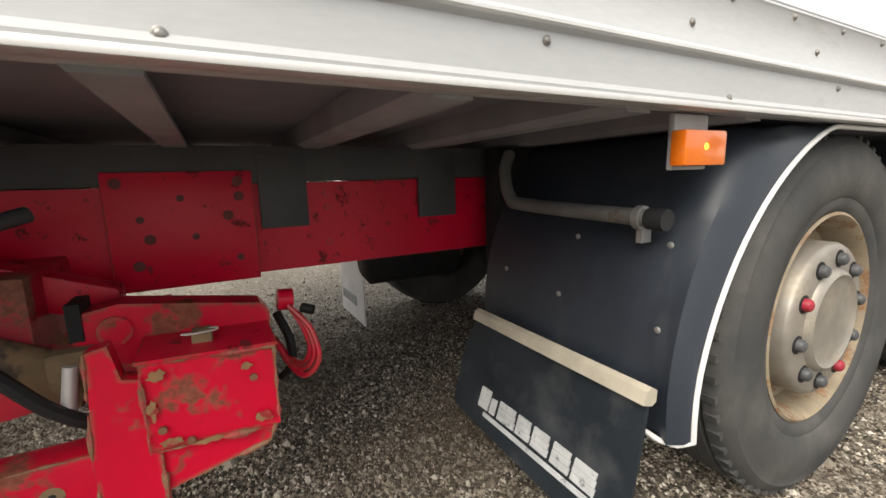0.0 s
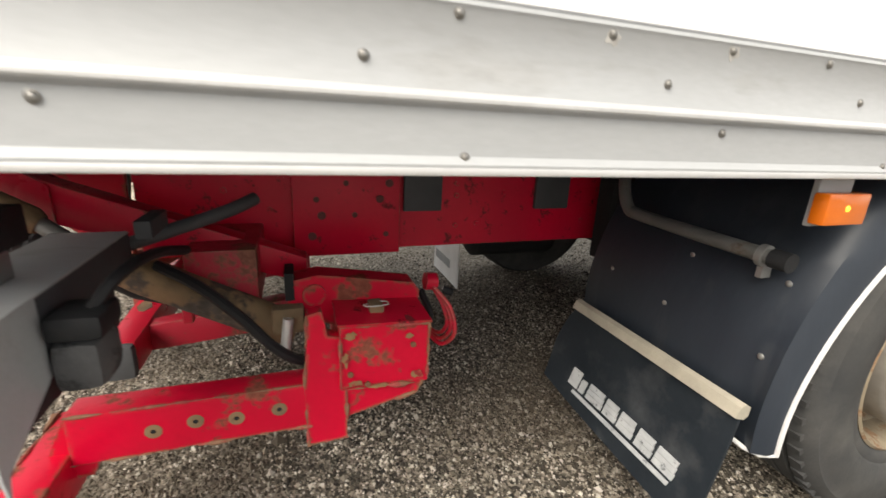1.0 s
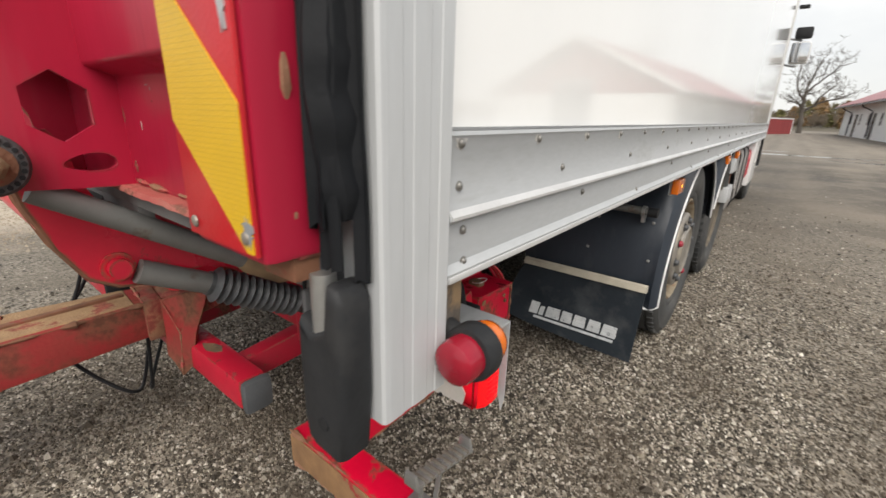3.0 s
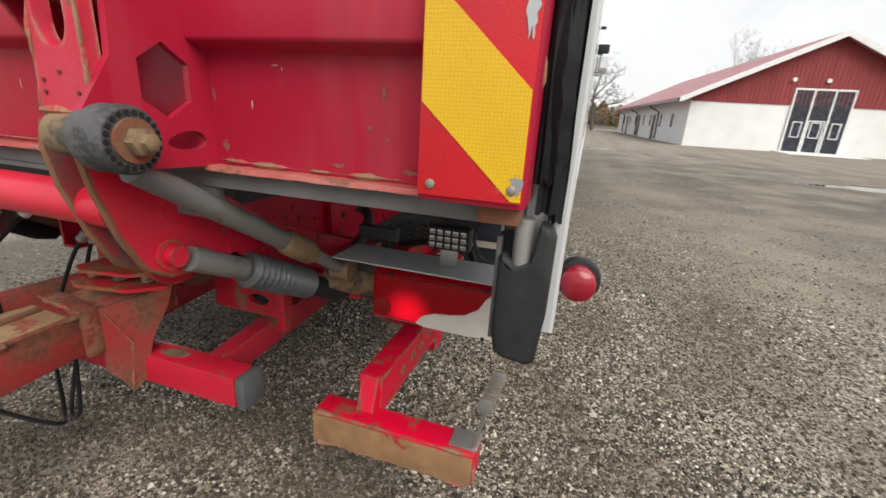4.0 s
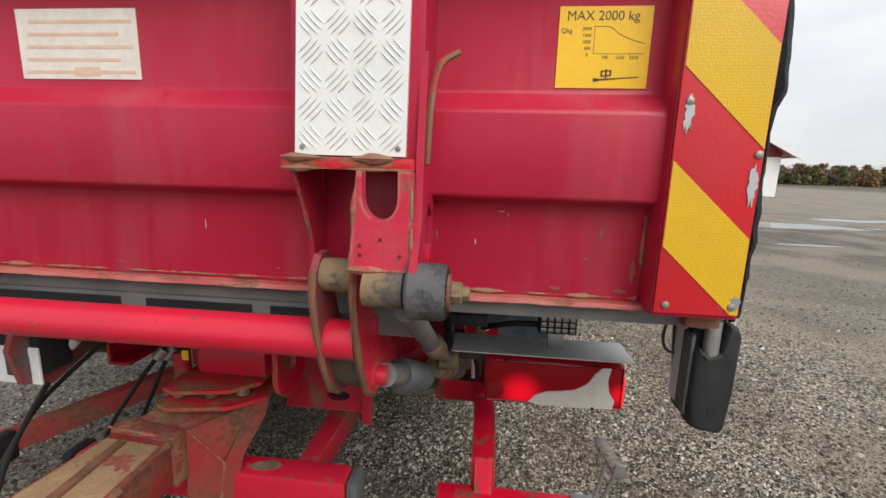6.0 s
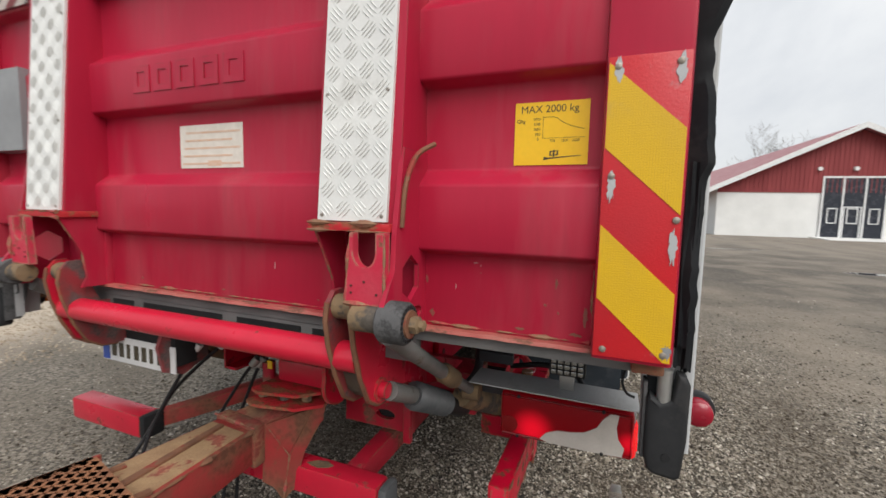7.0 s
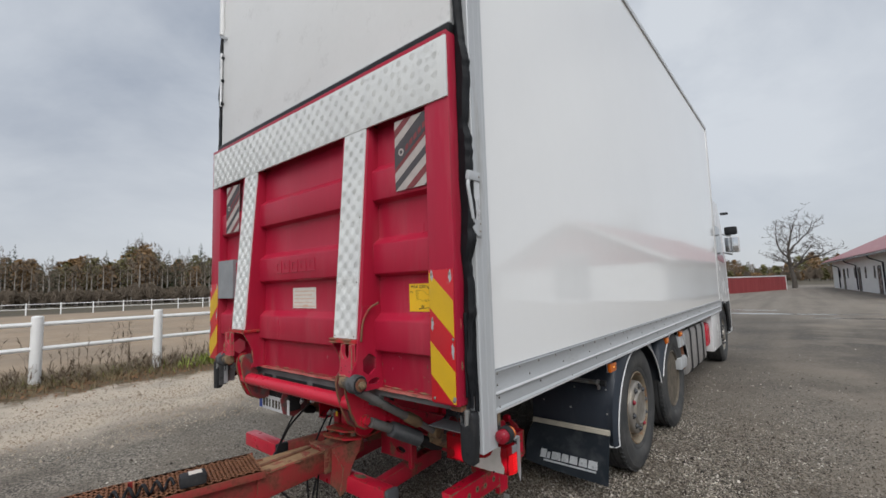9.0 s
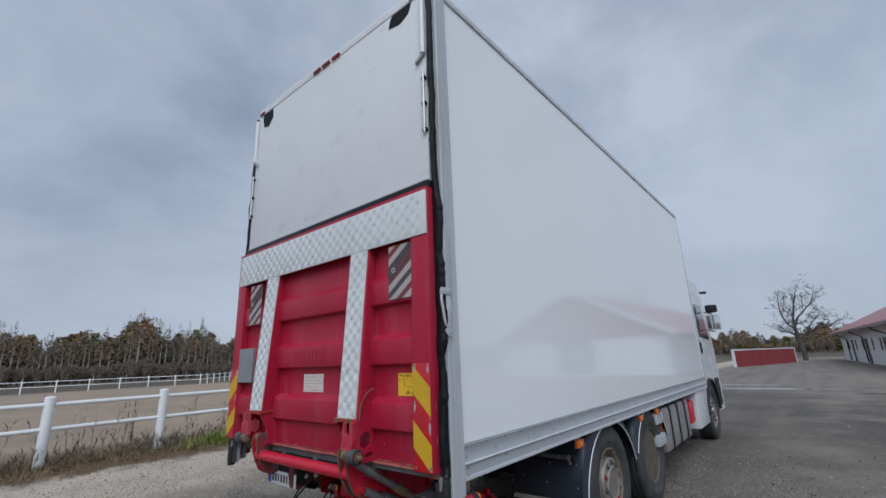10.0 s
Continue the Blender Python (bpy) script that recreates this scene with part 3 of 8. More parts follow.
# ---- ground ----
def ground_material():
    m = bpy.data.materials.new("yard_ground")
    m.use_nodes = True
    n, l = m.node_tree.nodes, m.node_tree.links
    bsdf = n["Principled BSDF"]
    co = n.new("ShaderNodeTexCoord")
    sep = n.new("ShaderNodeSeparateXYZ")
    l.new(co.outputs["Object"], sep.inputs["Vector"])

    def noise_at(scale, detail=6.0):
        t = n.new("ShaderNodeTexNoise")
        t.inputs["Scale"].default_value, t.inputs["Detail"].default_value = scale, detail
        l.new(co.outputs["Object"], t.inputs["Vector"])
        return t.outputs["Fac"]

    def ranged(value, a, b, c, d):
        r = n.new("ShaderNodeMapRange")
        for key, v in (("From Min", a), ("From Max", b), ("To Min", c), ("To Max", d)):
            r.inputs[key].default_value = v
        l.new(value, r.inputs["Value"])
        return r.outputs["Result"]

    def add(a, b, op="ADD"):
        x = n.new("ShaderNodeMath")
        x.operation = op
        for i, v in enumerate((a, b)):
            if isinstance(v, float):
                x.inputs[i].default_value = v
            else:
                l.new(v, x.inputs[i])
        return x.outputs[0]

    def mixed(fac, a, b):
        x = n.new("ShaderNodeMix")
        x.data_type = "RGBA"
        if isinstance(fac, float):
            x.inputs["Factor"].default_value = fac
        else:
            l.new(fac, x.inputs["Factor"])
        for key, v in (("A", a), ("B", b)):
            if isinstance(v, tuple):
                x.inputs[key].default_value = (*v, 1)
            else:
                l.new(v, x.inputs[key])
        return x.outputs["Result"]

    cell = n.new("ShaderNodeTexVoronoi")
    cell.inputs["Scale"].default_value = 70.0
    l.new(co.outputs["Object"], cell.inputs["Vector"])
    tone = n.new("ShaderNodeSeparateColor")
    l.new(cell.outputs["Color"], tone.inputs["Color"])
    small, mid, wide = noise_at(60), noise_at(1.3), noise_at(0.16)
    grit = mixed(ranged(tone.outputs[0], 0.1, 1.0, 0, 1), (0.026, 0.022, 0.017), (0.37, 0.325, 0.265))
    grit = mixed(ranged(mid, 0.42, 0.66, 0, 0.75), grit, (0.095, 0.076, 0.056))
    grit = mixed(ranged(wide, 0.42, 0.62, 0, 0.5), grit, (0.19, 0.165, 0.132))
    far = mixed(ranged(wide, 0.40, 0.60, 0, 1), (0.080, 0.067, 0.053), (0.130, 0.109, 0.086))
    track = n.new("ShaderNodeMapping")
    track.inputs["Scale"].default_value = (0.9, 0.07, 1.0)
    track.inputs["Rotation"].default_value = (0, 0, 0.5)
    l.new(co.outputs["Object"], track.inputs["Vector"])
    rut = n.new("ShaderNodeTexNoise")
    rut.inputs["Scale"].default_value, rut.inputs["Detail"].default_value = 1.4, 6.0
    l.new(track.outputs["Vector"], rut.inputs["Vector"])
    far = mixed(ranged(rut.outputs["Fac"], 0.46, 0.60, 0, 0.5), far, (0.17, 0.142, 0.110))
    far = mixed(ranged(noise_at(0.45), 0.48, 0.62, 0, 0.7), far, (0.070, 0.062, 0.053))
    yard = mixed(ranged(rut.outputs["Fac"], 0.40, 0.60, 0, 1), (0.178, 0.152, 0.123), (0.24, 0.208, 0.170))
    ranging = n.new("ShaderNodeVectorMath")
    ranging.operation = "LENGTH"
    l.new(co.outputs["Object"], ranging.inputs[0])
    far = mixed(ranged(add(ranging.outputs["Value"], ranged(noise_at(0.3), 0.3, 0.7, -5.0, 5.0)), 13.0, 24.0, 0, 1), far, yard)
    chips = n.new("ShaderNodeTexVoronoi")
    chips.inputs["Scale"].default_value = 22.0
    l.new(co.outputs["Object"], chips.inputs["Vector"])
    chip = n.new("ShaderNodeSeparateColor")
    l.new(chips.outputs["Color"], chip.inputs["Color"])
    far = mixed(ranged(chip.outputs[0], 0.82, 0.98, 0, 0.5), far, (0.24, 0.215, 0.18))
    far = mixed(ranged(small, 0.3, 0.7, 0, 0.3), far, (0.08, 0.075, 0.068))
    col = mixed(ranged(ranging.outputs["Value"], 3.5, 9.0, 0, 1), grit, far)
    dusty = add(ranged(noise_at(0.7, 7.0), 0.46, 0.60, 0, 0.55), ranged(sep.outputs["X"], 0.2, 1.4, 0, 1), "MULTIPLY")
    col = mixed(dusty, col, (0.25, 0.212, 0.168))
    wob = ranged(noise_at(0.9), 0.2, 0.8, -1.1, 1.1)
    edge = add(sep.outputs["X"], wob)
    pale = mixed(ranged(small, 0.3, 0.7, 0, 1), (0.54, 0.46, 0.365), (0.41, 0.345, 0.27))
    pale = mixed(ranged(mid, 0.45, 0.7, 0, 0.5), pale, (0.29, 0.26, 0.225))
    col = mixed(ranged(edge, -4.6, -6.2, 0, 1), col, pale)
    litter = mixed(ranged(noise_at(26), 0.42, 0.6, 0, 1), (0.15, 0.105, 0.06), (0.085, 0.080, 0.04))
    litter = mixed(ranged(noise_at(7), 0.5, 0.7, 0, 0.8), litter, (0.17, 0.105, 0.055))
    col = mixed(ranged(add(sep.outputs["X"], ranged(noise_at(2.2), 0.2, 0.8, -0.6, 0.6)), -8.2, -8.7, 0, 1), col, litter)
    sand = mixed(ranged(mid, 0.35, 0.7, 0, 1), (0.30, 0.222, 0.150), (0.37, 0.285, 0.200))
    sand = mixed(ranged(wide, 0.45, 0.65, 0, 0.45), sand, (0.19, 0.155, 0.118))
    col = mixed(ranged(edge, -11.0, -12.4, 0, 1), col, sand)
    grass = mixed(ranged(mid, 0.4, 0.65, 0, 1), (0.070, 0.060, 0.036), (0.10, 0.078, 0.050))
    col = mixed(ranged(sep.outputs["X"], -56.0, -62.0, 0, 1), col, grass)
    col = mixed(ranged(sep.outputs["Y"], 85.0, 100.0, 0, 1), col, grass)
    col = mixed(ranged(sep.outputs["X"], 45.0, 60.0, 0, 1), col, grass)
    # puddles: stretched pools with ragged rims
    wet = None
    rim = ranged(noise_at(0.9, 4.0), 0.25, 0.75, -0.75, 0.75)
    for cx, cy, rx, ry in ((8.3, 12.5, 2.6, 0.75), (6.1, 8.55, 0.75, 0.14), (0.4, 21.6, 3.4, 0.32), (3.4, 19.6, 2.0, 0.18), (-1.5, 24.0, 2.6, 0.25), (13.5, 15.0, 3.0, 0.6)):
        dx = add(add(sep.outputs["X"], -cx), 1.0 / rx, "MULTIPLY")
        dy = add(add(sep.outputs["Y"], -cy), 1.0 / ry, "MULTIPLY")
        d = add(add(add(dx, 2.0, "POWER"), add(dy, 2.0, "POWER")), rim)
        one = ranged(d, 0.75, 1.1, 1.0, 0.0)
        wet = one if wet is None else add(wet, one, "MAXIMUM")
    col = mixed(wet, col, (0.05, 0.048, 0.045))
    l.new(col, bsdf.inputs["Base Color"])
    l.new(ranged(wet, 0, 1, 0.86, 0.07), bsdf.inputs["Roughness"])
    bp = n.new("ShaderNodeBump")
    bp.inputs["Distance"].default_value = 0.012
    l.new(ranged(wet, 0, 1, 0.55, 0.0), bp.inputs["Strength"])
    l.new(add(cell.outputs["Distance"], add(small, 0.8, "MULTIPLY")), bp.inputs["Height"])
    l.new(bp.outputs["Normal"], bsdf.inputs["Normal"])
    return m


def ground_sheet():
    """One sheet to the horizon, with a gentle unevenness near the truck."""
    near = np.concatenate([-np.geomspace(1500, 12, 14), np.linspace(-11, 6, 90), np.geomspace(7, 1500, 16)])
    ys = np.concatenate([-np.geomspace(1500, 6, 14), np.linspace(-5, 8, 70), np.geomspace(9, 1500, 18)])
    verts, faces = [], []
    for y in ys:
        for x in near:
            h = 0.0
            if -11 < x < 6 and -5 < y < 8:
                h = 0.012 * (noise.noise(Vector((x * 0.8, y * 0.8, 0))) - 0.4)
            verts.append((x, y, h))
    w = len(near)
    for j in range(len(ys) - 1):
        for i in range(w - 1):
            faces.append((j * w + i, j * w + i + 1, (j + 1) * w + i + 1, (j + 1) * w + i))
    me = bpy.data.meshes.new("ground")
    me.from_pydata(verts, [], faces)
    finish(me, ground_material())
    return tagged(new("ground", me), "grey crushed gravel yard running into sand and grass", "ground", kind="structure")


ground_sheet()

# ---- the truck ----
truck = thing("box_truck", (C, 3.5, 0), "white three-axle box truck with a red tail lift folded up", "truck")

# cargo box
cargo = part("cargo_box", boxed(-2.562, -0.008, 0.02, 7.40, 1.15, 4.33), M_WHITE, truck, "glossy white cargo box with smooth laminate sides")
for side, x0, x1 in ((1, -0.035, 0.006), (-1, MIR(0.006), MIR(-0.035))):
    part("roof_rail", boxed(x0, x1, 0.10, 7.41, 4.29, 4.345, b=0.008), M_ALU_EDGE, cargo, "grey aluminium roof edge rail")
    part("front_edge_rail", boxed(x0, x1, 7.37, 7.42, 1.02, 4.29, b=0.008), M_ALU_EDGE, cargo, "grey aluminium front edge rail")
part("rear_header", boxed(MIR(-0.09), -0.09, -0.040, 0.03, 4.30, 4.380, b=0.006), M_DOOR, cargo)
# lower side rail of two stacked profiles
rail = [(-0.05, 1.018), (0.002, 1.018), (0.008, 1.021), (0.009, 1.028), (0.003, 1.034), (0.0, 1.037), (0.0, 1.090), (0.0085, 1.0945),
        (0.010, 1.098), (0.0085, 1.102), (0.004, 1.108), (0.003, 1.192), (0.006, 1.196), (0.004, 1.201), (-0.03, 1.201)]
skirt = part("side_rail", prism(bmesh.new(), rail, "y", 0.112, 7.37), M_ALU, truck, "grey aluminium lower side rail with a raised bead")
part("side_rail", prism(bmesh.new(), [(MIR(x), z) for x, z in rail], "y", 0.112, 7.37), M_ALU, truck)
# paler strip puts the bead's lit edge into the colour
part("bead_strip", prism(bmesh.new(), [(0.0080, 1.0950), (0.0122, 1.0975), (0.0122, 1.1015), (0.0075, 1.1065), (0.0050, 1.1085), (0.0050, 1.1055), (0.0090, 1.1010)], "y", 0.114, 7.365), M_ALU_EDGE, skirt, "bright bead, its lit edge painted paler")
part("bottom_lip", boxed(-0.02, 0.0105, 0.113, 7.366, 1.0150, 1.0245, b=0.003), M_ALU_EDGE, skirt, "bright lower lip")
part("joint_seal", boxed(-0.02, 0.0035, 0.113, 7.366, 1.2015, 1.2050), M_GREYPLATE, skirt)
rivet_mesh = mesh_of(lathe(bmesh.new(), [(0.0064, 0), (0.0064, 0.0012), (0.0050, 0.0016), (0.0045, 0.0034), (0.0027, 0.0044), (0.001, 0.0048)], (0, 0, 0), "x", 12), "rivet", M_RIVET, 50)
halo_mesh = mesh_of(prism(bmesh.new(), [(0.0105 * (1 + 0.25 * math.sin(5 * a) + 0.15 * math.cos(3 * a)) * math.cos(a), 0.0095 * (1 + 0.2 * math.cos(4 * a)) * math.sin(a) + 0.003) for a in (k * math.tau / 20 for k in range(20))], "x", -0.0003, 0.0003), "dirt_ring", M_HALO)
for k in (0, 1, 2, 3, 5, 6, 9):
    piece("dirt_ring", halo_mesh, skirt, pose(0.0034, 0.136 + 0.2 * k, 1.187, rx=40 * k))
for k in range(36):
    piece("rivet", rivet_mesh, skirt, pose(0.0035, 0.136 + 0.2 * k, 1.187))
for k in range(18):
    y = 0.134 if k == 0 else 0.034 + 0.4 * k
    piece("rivet", rivet_mesh, skirt, pose(0.0035, y, 1.137))
for k in range(18):
    piece("rivet", rivet_mesh, skirt, pose(0.0005, 0.153 + 0.4 * k, 1.079 if k % 2 and k else 1.036))
piece("rivet", rivet_mesh, skirt, pose(0.0005, 0.150, 1.079))


# rear corner posts: fluted profile that hangs below the rail
def corner_post(flip):
    prof = [(-0.085, 0.0), (0.006, 0.0), (0.0100, 0.003), (0.0108, 0.010), (0.0106, 0.031), (0.0098, 0.0325), (0.0098, 0.046), (0.0106, 0.0475), (0.0108, 0.060),
            (0.0106, 0.072), (0.0098, 0.0735), (0.0098, 0.088), (0.0108, 0.0895), (0.0108, 0.108), (0.009, 0.110), (-0.03, 0.110), (-0.03, 0.03), (-0.085, 0.03)]
    if flip:
        prof = [(MIR(x), y) for x, y in prof]
    post = part("corner_post", prism(bmesh.new(), prof, "z", 0.876, 4.375), M_POST, cargo, "scuffed white fluted corner post")
    post.data.set_sharp_from_angle(angle=radians(6))
    return post


post_r, post_l = corner_post(False), corner_post(True)
rear_wall = part("rear_frame", boxed(MIR(-0.085), -0.085, 0.0, 0.03, 1.062, 4.33), M_DARK, cargo)

SHAPE_R = [(-0.185, 4.293), (-0.400, 4.293), (-0.425, 4.250), (-0.440, 4.190), (-0.310, 4.160), (-0.220, 4.205)]
SHAPE_L = [(-2.410, 4.293), (-2.215, 4.293), (-2.200, 4.190), (-2.283, 4.110), (-2.380, 4.135), (-2.413, 4.250)]
# upper rear door
door = part("rear_door", boxed(-2.505, -0.062, -0.035, 0.004, 2.80, 4.30, b=0.006), M_DOOR, cargo, "off-white upper rear door with faint scuffs")
part("door_edge", boxed(-2.50, -0.066, -0.041, -0.0345, 2.80, 2.815, b=0.002), M_ALU_EDGE, door)
for x in (-0.075, MIR(-0.075)):
    part("door_rod", rod((x, -0.052, 3.14), (x, -0.052, 3.60), 0.011), M_ALU_EDGE, door, "thin white locking rod")
    for z in (3.16, 3.36, 3.56):
        part("rod_clip", boxed(x - 0.018, x + 0.018, -0.058, -0.0345, z - 0.012, z + 0.012, b=0.004), M_DARK, door)
    part("gas_strut", rod((x, -0.05, 3.76), (x, -0.05, 4.24), 0.020), M_DOOR, door)
    s = 1 if x > C else -1
    part("strut_bracket", hexa(bmesh.new(), [(x - s * 0.07, -0.06, 3.70), (x + s * 0.012, -0.06, 3.745), (x + s * 0.012, -0.034, 3.745), (x - s * 0.07, -0.034, 3.70),
                                             (x - s * 0.07, -0.06, 3.722), (x + s * 0.012, -0.06, 3.775), (x + s * 0.012, -0.034, 3.775), (x - s * 0.07, -0.034, 3.722)]), M_ALU, door)
    shape = SHAPE_R if s > 0 else SHAPE_L
    part("corner_decal", prism(bmesh.new(), shape, "y", -0.0365, -0.0345), M_SEAL, door, "dark grey angular corner decal")
for x0 in (-1.46, -1.32, -1.17):
    part("roof_lamp", boxed(x0, x0 + 0.11, -0.055, -0.034, 4.303, 4.332, b=0.005), M_LENS_RED, cargo, "dark red lamp at the roof edge")
for x0 in (-0.20, -2.47):
    part("roof_lamp", boxed(x0, x0 + 0.09, -0.05, -0.034, 4.303, 4.330, b=0.005), M_LENS_RED, cargo)


# rubber seals, slack and wavy
def seal(xa, z0, z1, wave, seed, yc=-0.034, drift=0.0, xi=9.0):
    bm = bmesh.new()
    rows = []
    for i in range(240):
        z = z0 + (z1 - z0) * i / 239
        k = noise.noise(Vector((seed, 0, z * 4.5))) + 0.5 * noise.noise(Vector((seed, 3, z * 11))) + 0.25 * noise.noise(Vector((seed, 7, z * 31)))
        top = min(max((z - 2.6) / 0.3, 0), 1)
        k *= 1 - 0.65 * top
        x = xa + wave * k + drift * min(max((z - 1.3) / 0.5, 0), 1) * (1 - top) - 0.006 * top
        y = yc - 0.014 * noise.noise(Vector((seed + 5, 1, z * 6)))
        rows.append([bm.verts.new(p) for p in ((min(x - 0.016, xi), max(y + 0.030, -0.004), z), (min(x - 0.018, xi), y, z), (x + 0.000, y - 0.010 - 0.4 * wave * k, z), (x + 0.015, y + 0.002, z), (x + 0.010, max(y + 0.030, -0.004), z))])
    for a, b in zip(rows, rows[1:]):
        for k in range(5):
            bm.faces.new((a[k], a[(k + 1) % 5], b[(k + 1) % 5], b[k]))
    bm.faces.new(rows[0])
    bm.faces.new(rows[-1][::-1])
    return bm


main_seal = part("door_seal", seal(-0.022, 1.12, 4.30, 0.025, 2.0, -0.036, 0.022, -0.041), M_SEAL, cargo, "slack wavy black rubber seal")


def seal_leaf(x0, x1, y, z0, z1, seed):
    """A torn flap of the seal beside the lift, folded lengthwise."""
    bm = bmesh.new()
    rows = []
    for i in range(40):
        u = i / 39
        z = z0 + (z1 - z0) * u
        row = []
        for j in range(7):
            v = j / 6
            cut = 0.012 * noise.noise(Vector((seed, v * 5, 0))) if i == 0 else 0.0
            fold = 0.006 * noise.noise(Vector((seed, v * 6, z * 3))) + 0.004 * math.sin(v * 9 + seed)
            row.append((x0 + (x1 - x0) * v + 0.004 * noise.noise(Vector((seed, 8, z * 9))), y + fold, z + cut))
        rows.append(row)
    f = [[bm.verts.new(q) for q in r] for r in rows]
    g = [[bm.verts.new((q[0], q[1] + 0.003, q[2])) for q in r] for r in rows]
    for i in range(39):
        for j in range(6):
            bm.faces.new((f[i][j], f[i][j + 1], f[i + 1][j + 1], f[i + 1][j]))
            bm.faces.new((g[i][j], g[i + 1][j], g[i + 1][j + 1], g[i][j + 1]))
    ring = [(0, j) for j in range(6)] + [(i, 6) for i in range(39)] + [(39, j) for j in range(6, 0, -1)] + [(i, 0) for i in range(39, 0, -1)]
    for k, p in enumerate(ring):
        q = ring[(k + 1) % len(ring)]
        bm.faces.new((f[p[0]][p[1]], f[q[0]][q[1]], g[q[0]][q[1]], g[p[0]][p[1]]))
    return bm


for x0, x1, y, z0, seed in ((-0.040, -0.016, -0.046, 1.115, 1.3), (-0.034, -0.006, -0.036, 1.070, 4.1), (-0.020, -0.001, -0.014, 1.055, 6.6)):
    part("seal_leaf", seal_leaf(x0, x1, y, z0, 1.47, seed), M_SEAL, main_seal, "torn flap of the rubber seal")
part("door_seal", seal(MIR(-0.026), 1.10, 4.30, 0.010, 9.0), M_RUBBER, cargo)
part("sill_seal", boxed(MIR(-0.05), -0.05, -0.06, -0.01, 2.738, 2.797, b=0.012), M_RUBBER, cargo, "black rubber strip between lift and door")
# side latch on the post
latch = part("door_latch", boxed(-0.004, 0.022, -0.046, 0.040, 2.045, 2.088, b=0.006), M_POST, cargo, "white steel door latch on the corner post")
part("latch_foot", prism(bmesh.new(), [(-0.034, 1.872), (0.040, 1.872), (0.040, 1.805), (0.006, 1.800), (-0.012, 1.815), (-0.034, 1.840)], "x", 0.010, 0.019), M_POST, latch)
part("latch_back", boxed(0.009, 0.016, -0.004, 0.036, 1.872, 2.045, b=0.002), M_ALU_EDGE, latch)
# dark block in place of the shadow behind the handle
part("latch_gap", boxed(0.004, 0.013, -0.020, -0.004, 1.872, 2.045), M_DARK, latch)
part("latch_handle", sweep(bmesh.new(), bend([(0.010, -0.036, 2.046), (0.013, -0.046, 2.020), (0.018, -0.038, 1.95), (0.018, -0.026, 1.88), (0.014, -0.022, 1.862)]), 0.0085), M_POST, latch)
for y, z in ((0.028, 1.855), (0.028, 1.822), (0.026, 2.066)):
    part("latch_screw", lathe(bmesh.new(), [(0.005, 0), (0.004, 0.002), (0.001, 0.003)], (0.019 if z < 2 else 0.022, y, z), "x", 10), M_BOLT, latch)

# ---- tail lift platform ----
RIBS = ((1.270, 1.455), (1.652, 1.840), (2.032, 2.220))


def panel_profile():
    """Outer face of the pressed sheet, bottom to top: recess, then raised ribs."""
    p = [(-0.030, 1.085)]
    for a, b in RIBS:
        p += [(-0.030, a - 0.006), (-0.072, a + 0.006), (-0.074, b - 0.030), (-0.030, b + 0.006)]
    return p + [(-0.030, 2.43)]


def sheet(x0, x1):
    p = panel_profile()
    bm = bmesh.new()
    rows = [[bm.verts.new((x, y, z)) for y, z in p] + [bm.verts.new((x, -0.012, 2.43)), bm.verts.new((x, -0.012, 1.085))] for x in (x0, x1)]
    k = len(rows[0])
    for i in range(k):
        bm.faces.new((rows[0][i], rows[0][(i + 1) % k], rows[1][(i + 1) % k], rows[1][i]))
    bm.faces.new(rows[0])
    bm.faces.new(rows[1][::-1])
    crease = [e for e in bm.edges if abs(e.verts[0].co.x - e.verts[1].co.x) > 0.1]
    bmesh.ops.bevel(bm, geom=crease, offset=0.006, segments=2, profile=0.5, affect="EDGES")
    return bm


